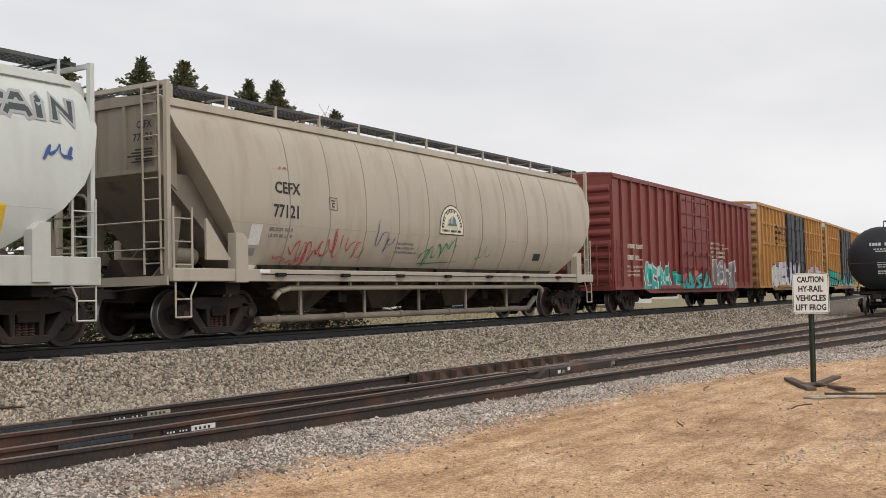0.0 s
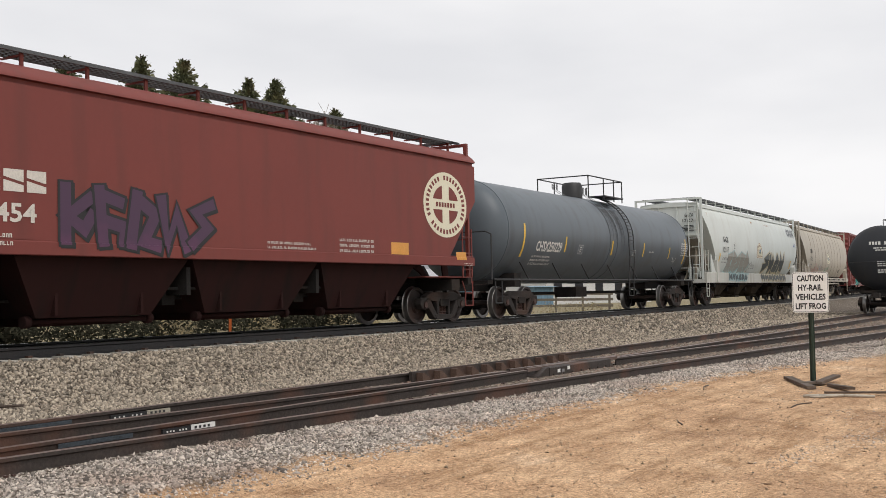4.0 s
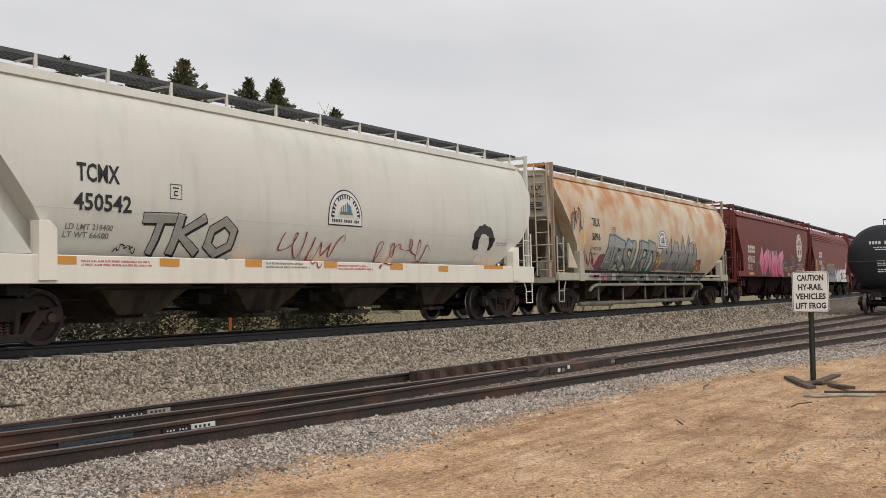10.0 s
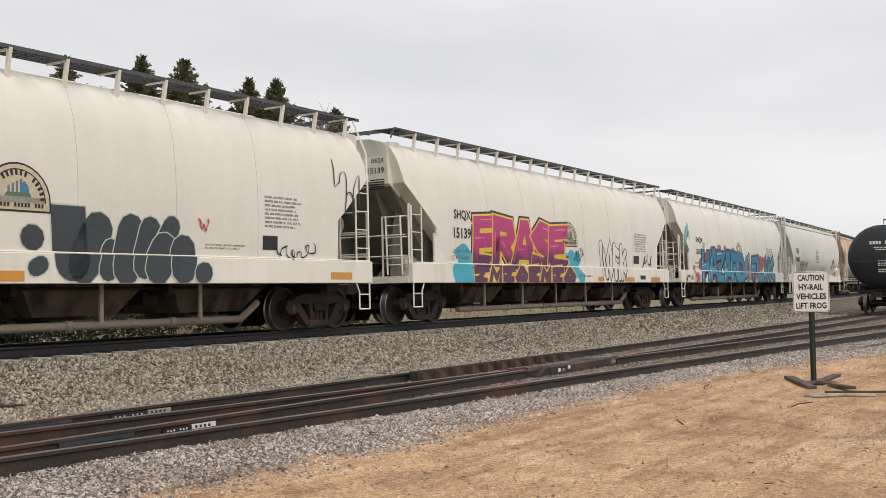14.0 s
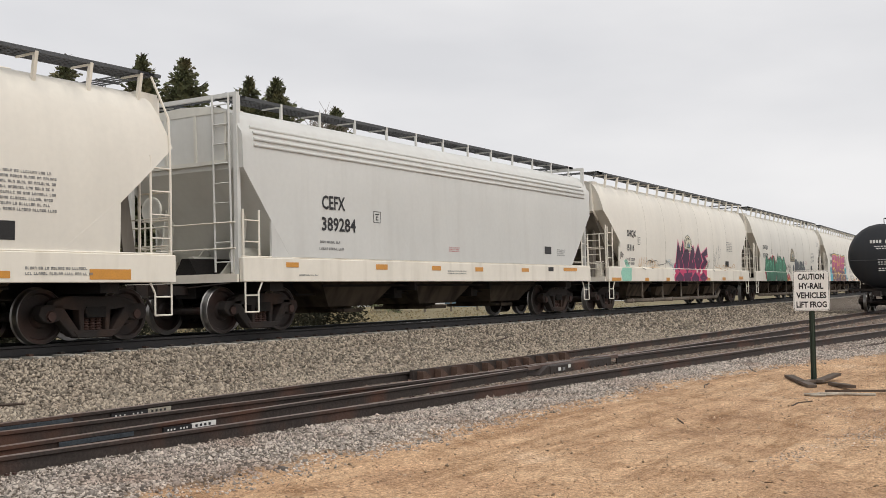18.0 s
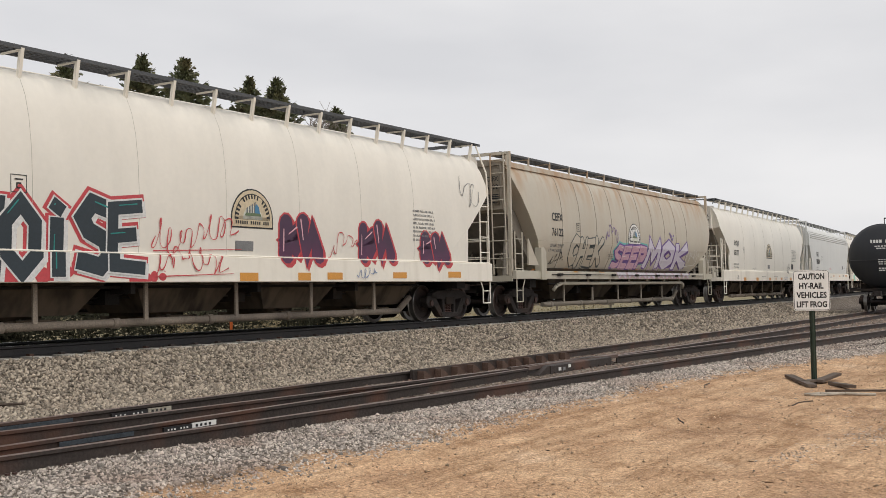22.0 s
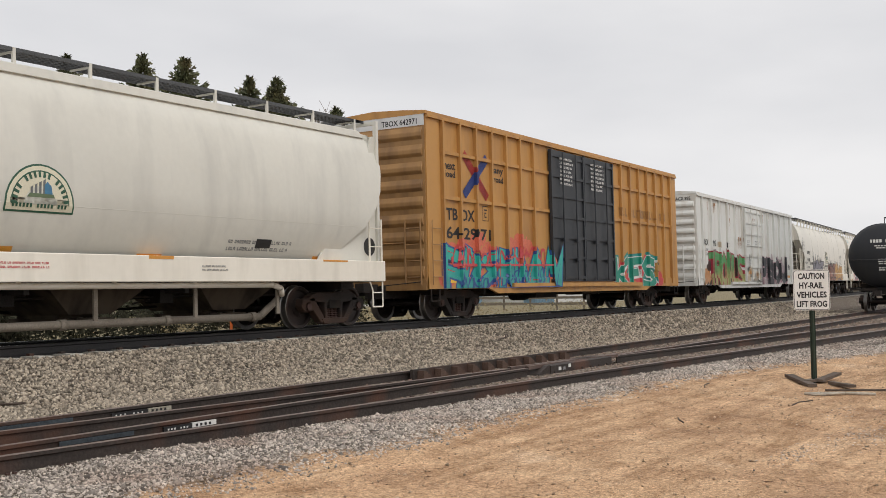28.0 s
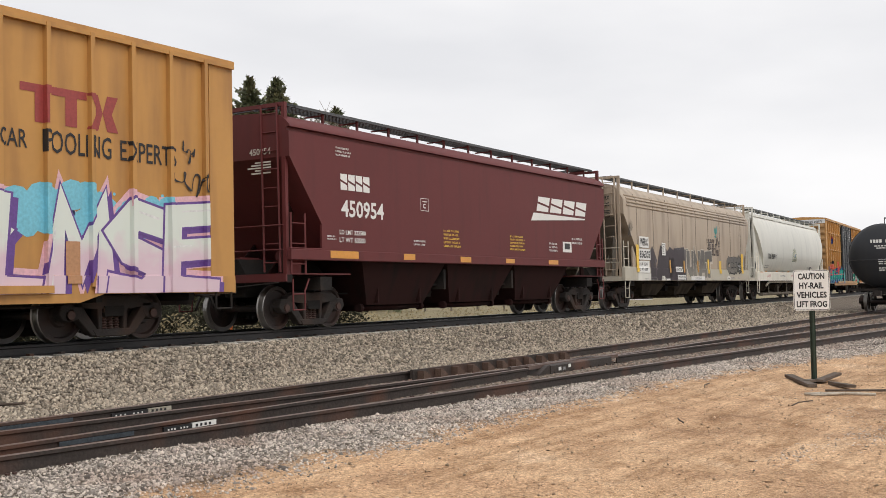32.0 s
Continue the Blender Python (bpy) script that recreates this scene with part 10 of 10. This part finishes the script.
for nm, m, pts in (("emblem_leaf", K_TEAL, ((11.36, 2.98), (11.17, 3.10), (11.13, 3.34), (11.30, 3.24))), ("emblem_leaf", K_TEAL, ((11.37, 2.98), (11.34, 3.24), (11.52, 3.42), (11.58, 3.14))), ("emblem_leaf", K_TEAL, ((11.36, 2.98), (11.12, 2.94), (11.25, 2.86), (11.40, 2.90))),
                   ("emblem_pod", K_DKBROWN, ((11.42, 2.96), (11.36, 2.80), (11.42, 2.56), (11.54, 2.50), (11.50, 2.74))), ("emblem_pod", K_DKBROWN, ((11.50, 2.96), (11.62, 2.88), (11.88, 2.60), (11.80, 2.56), (11.62, 2.70))), ("emblem_pod", K_DKBROWN, ((11.68, 2.52), (11.78, 2.44), (11.88, 2.50), (11.76, 2.56)))):
    bm = bmesh.new()
    poly(bm, pts)
    lay(C, nm, bm, m, 0.008, cut=False)
for x, z in ((4.82, 1.31), (6.57, 1.32), (8.44, 1.34)):
    a_rect(C, (x, x + 0.15, z, z + 0.48), K_ORANGE, "stripe", 0.028)
a_rect(C, (9.90, 10.14, 1.30, 1.90), YELLOW, "stripe", 0.028)
a_rect(C, (11.72, 12.06, 1.31, 1.86), YELLOW, "stripe", 0.012)
a_rect(C, (15.40, 15.72, 1.33, 2.26), YELLOW, "stripe", 0.028)
a_rect(C, (14.74, 15.26, 1.40, 1.76), BLACK, "decal_plate", 0.026)
a_frame(C, (14.78, 15.22, 1.44, 1.72), WHITE, 0.029)
a_scrawl(C, (0.39, 0.9, 2.64, 3.13), K_TEXT, 5, 6, 0.025)
a_scrawl(C, (5.5, 6.5, 2.22, 2.42), GREYTXT, 6, 7, 0.010)
a_scrawl(C, (15.0, 15.6, 3.05, 3.16), K_TEXT, 3, 5, 0.012)
C = car_b3
a_blocks(C, (11.24, 14.87, 3.05, 3.48), 4, WHITE, 0.35)
a_wedge(C, (10.91, 14.75, 2.75, 2.99), WHITE)
a_blocks(C, (1.7, 2.83, 2.98, 3.33), 4, WHITE)
a_word(C, (1.72, 3.35, 2.39, 2.77), "450954", WHITE)
a_frame(C, (4.94, 5.3, 2.7, 3.01), WHITE)
a_bars(C, (1.56, 2.13, 3.69, 3.92), 3, WHITE)
a_word(C, (1.65, 2.62, 2.01, 2.11), "LD LMT 222500", WHITE)
a_word(C, (1.64, 2.6, 1.84, 1.95), "LT WT 63500", WHITE)
a_bars(C, (5.99, 6.91, 1.83, 2.31), 5, YELLOW)
a_bars(C, (9.57, 10.51, 1.84, 2.29), 5, YELLOW)
a_bars(C, (4.6, 5.16, 1.84, 2.0), 2, WHITE)
a_bars(C, (13.74, 14.67, 2.12, 2.37), 2, WHITE)
a_rect(C, (13.05, 13.69, 1.88, 2.2), WHITE, "decal_plate")
a_rect(C, (13.18, 13.56, 1.97, 2.15), BLACK, "decal_panel", 0.010)
a_bars(C, (12.08, 12.68, 1.86, 2.17), 3, WHITE)
a_bars(C, (1.21, 1.54, 1.87, 1.99), 2, WHITE)
a_rect(C, (1.29, 2.31, 1.49, 1.65), AMBER)
a_rect(C, (4.13, 4.62, 1.5, 1.64), AMBER)
a_rect(C, (6.77, 7.32, 1.48, 1.62), AMBER)
a_rect(C, (9.27, 9.78, 1.49, 1.61), AMBER)
a_rect(C, (11.98, 12.65, 1.49, 1.62), AMBER)
C = car_t2
a_truss(C, (14.08, 16.0, 3.5, 4.1), spray("faded_red_emblem", (0.30, 0.05, 0.045)))
a_word(C, (13.66, 14.21, 3.07, 3.36), "CAR", K_TEXT, 0.006)
a_word(C, (14.49, 15.85, 3.04, 3.41), "POOLING", K_TEXT, 0.006)
a_word(C, (16.04, 17.32, 3.05, 3.4), "EXPERTS", K_TEXT, 0.006)
a_scrawl(C, (17.17, 18.69, 2.62, 3.14), K_BLACK, 3, 8, 0.04)
a_scrawl(C, (17.42, 17.84, 3.11, 3.68), K_BLACK, 4, 4, 0.035)
a_cloud(C, (13.17, 17.78, 1.75, 2.65), K_SKY, 3, 22)
a_piece(C, (12.2, 18.3, 0.62, 2.40), "0LMSE", (K_PURPLE, K_PASTEL), 0.24, 5, 0.04, K_WHITE, 0.045, K_PALEPINK)
a_rect(C, (17.24, 17.7, 0.85, 1.02), YELLOW, "decal_plate")
a_scrawl(C, (18.29, 18.59, 1.7, 2.23), K_BLACK, 6, 4, 0.05)
a_rect(C, (14.9, 15.18, 0.97, 1.65), spray("peach", (0.46, 0.24, 0.12)), "paint_patch", 0.028)
a_frame(C, (16.34, 16.77, 1.23, 1.55), K_TEXT)

for C, mark, number, m in ((car_cefx, "CEFX", "77121", K_TEXT), (car_gacx, "GACX", "12117", K_TEXT), (car_tilx, "TILX", "5896", K_TEXT), (car_tc1, "TCMX", "450542", K_TEXT), (car_s1, "SHQX", "15115", K_TEXT), (car_s2, "SHQX", "15139", K_TEXT), (car_s3, "SHQX", "15170", K_TEXT), (car_s4, "SHQX", "15116", K_TEXT), (car_s5, "SHQX", "15177", K_TEXT), (car_c76, "CEFX", "76122", K_TEXT), (car_s6, "SHQX", "15320", K_TEXT), (car_s7, "SHQX", "15182", K_TEXT), (car_wfr, "WFRX", "856305", K_TEXT), (car_b0, "", "450454", K_WTEXT), (car_b1, "", "402088", K_WTEXT), (car_b2, "", "450052", K_WTEXT), (car_b3, "", "450954", K_WTEXT)):
    a_end(C, mark, number, m, x=-0.592 if SIDE[C.name][1] == "sill" else -0.012)
a_end(car_tc2, "TCMX 450094", "", K_TEXT, -1.0, 3.6, 0.13, -0.067)
a_end(car_g895, "GACX 895", "", K_TEXT, -1.3, 4.38, 0.15, -0.036, False)
a_end(car_t1, "TBOX 642971", "", K_TEXT, -1.3, 4.88, 0.15, -0.036, False)


# ---- what moves: every car of the train rolls along the curve, its wheels turn ----
def motions():
    times = [float(t) for t in range(33)]

    def gone(t):
        return V0 * t + ACC * t * t / 2

    for car, xi, length, sets in CARS:
        if xi is None:
            continue
        rows = []
        for t in times:
            s = xi + gone(t)
            p0, a0 = main_at(s + 2.1)
            p1, a1 = main_at(s + length - 2.1)
            a = math.atan2(p1.y - p0.y, p1.x - p0.x)
            d = (p1 - p0).normalized()
            o = p0 - d * 2.1
            rows.append((t, pose(o.x, o.y, 0, math.degrees(-LEAN), 0, math.degrees(a))))
        walk(car, rows)
        # the wheels turn while the car is anywhere near
        t0 = max(0, math.floor((-22 - length - xi) / V0 * FPS) / FPS)
        t1 = min(32, math.ceil((125 - xi) / V0 * FPS) / FPS)
        frames = [0.0] + [f / FPS for f in range(math.ceil(t0 * FPS) + 1, int(t1 * FPS))] + [32.0]
        if frames[1] < 1 / FPS:
            frames = frames[1:]
        base = gone(t0)
        for ws in sets:
            at = ws.matrix_basis.translation.copy()
            turn = []
            for t in frames:
                ang = (gone(min(max(t, t0), t1)) - base) / WR
                turn.append((t, Matrix.Translation(at) @ Matrix.Rotation(ang, 4, "Y")))
            if len(turn) > 3 and abs(turn[-1][0] - turn[-2][0]) > 0.05:
                turn[-1] = (32.0, turn[-2][1])
            walk(ws, turn)


motions()
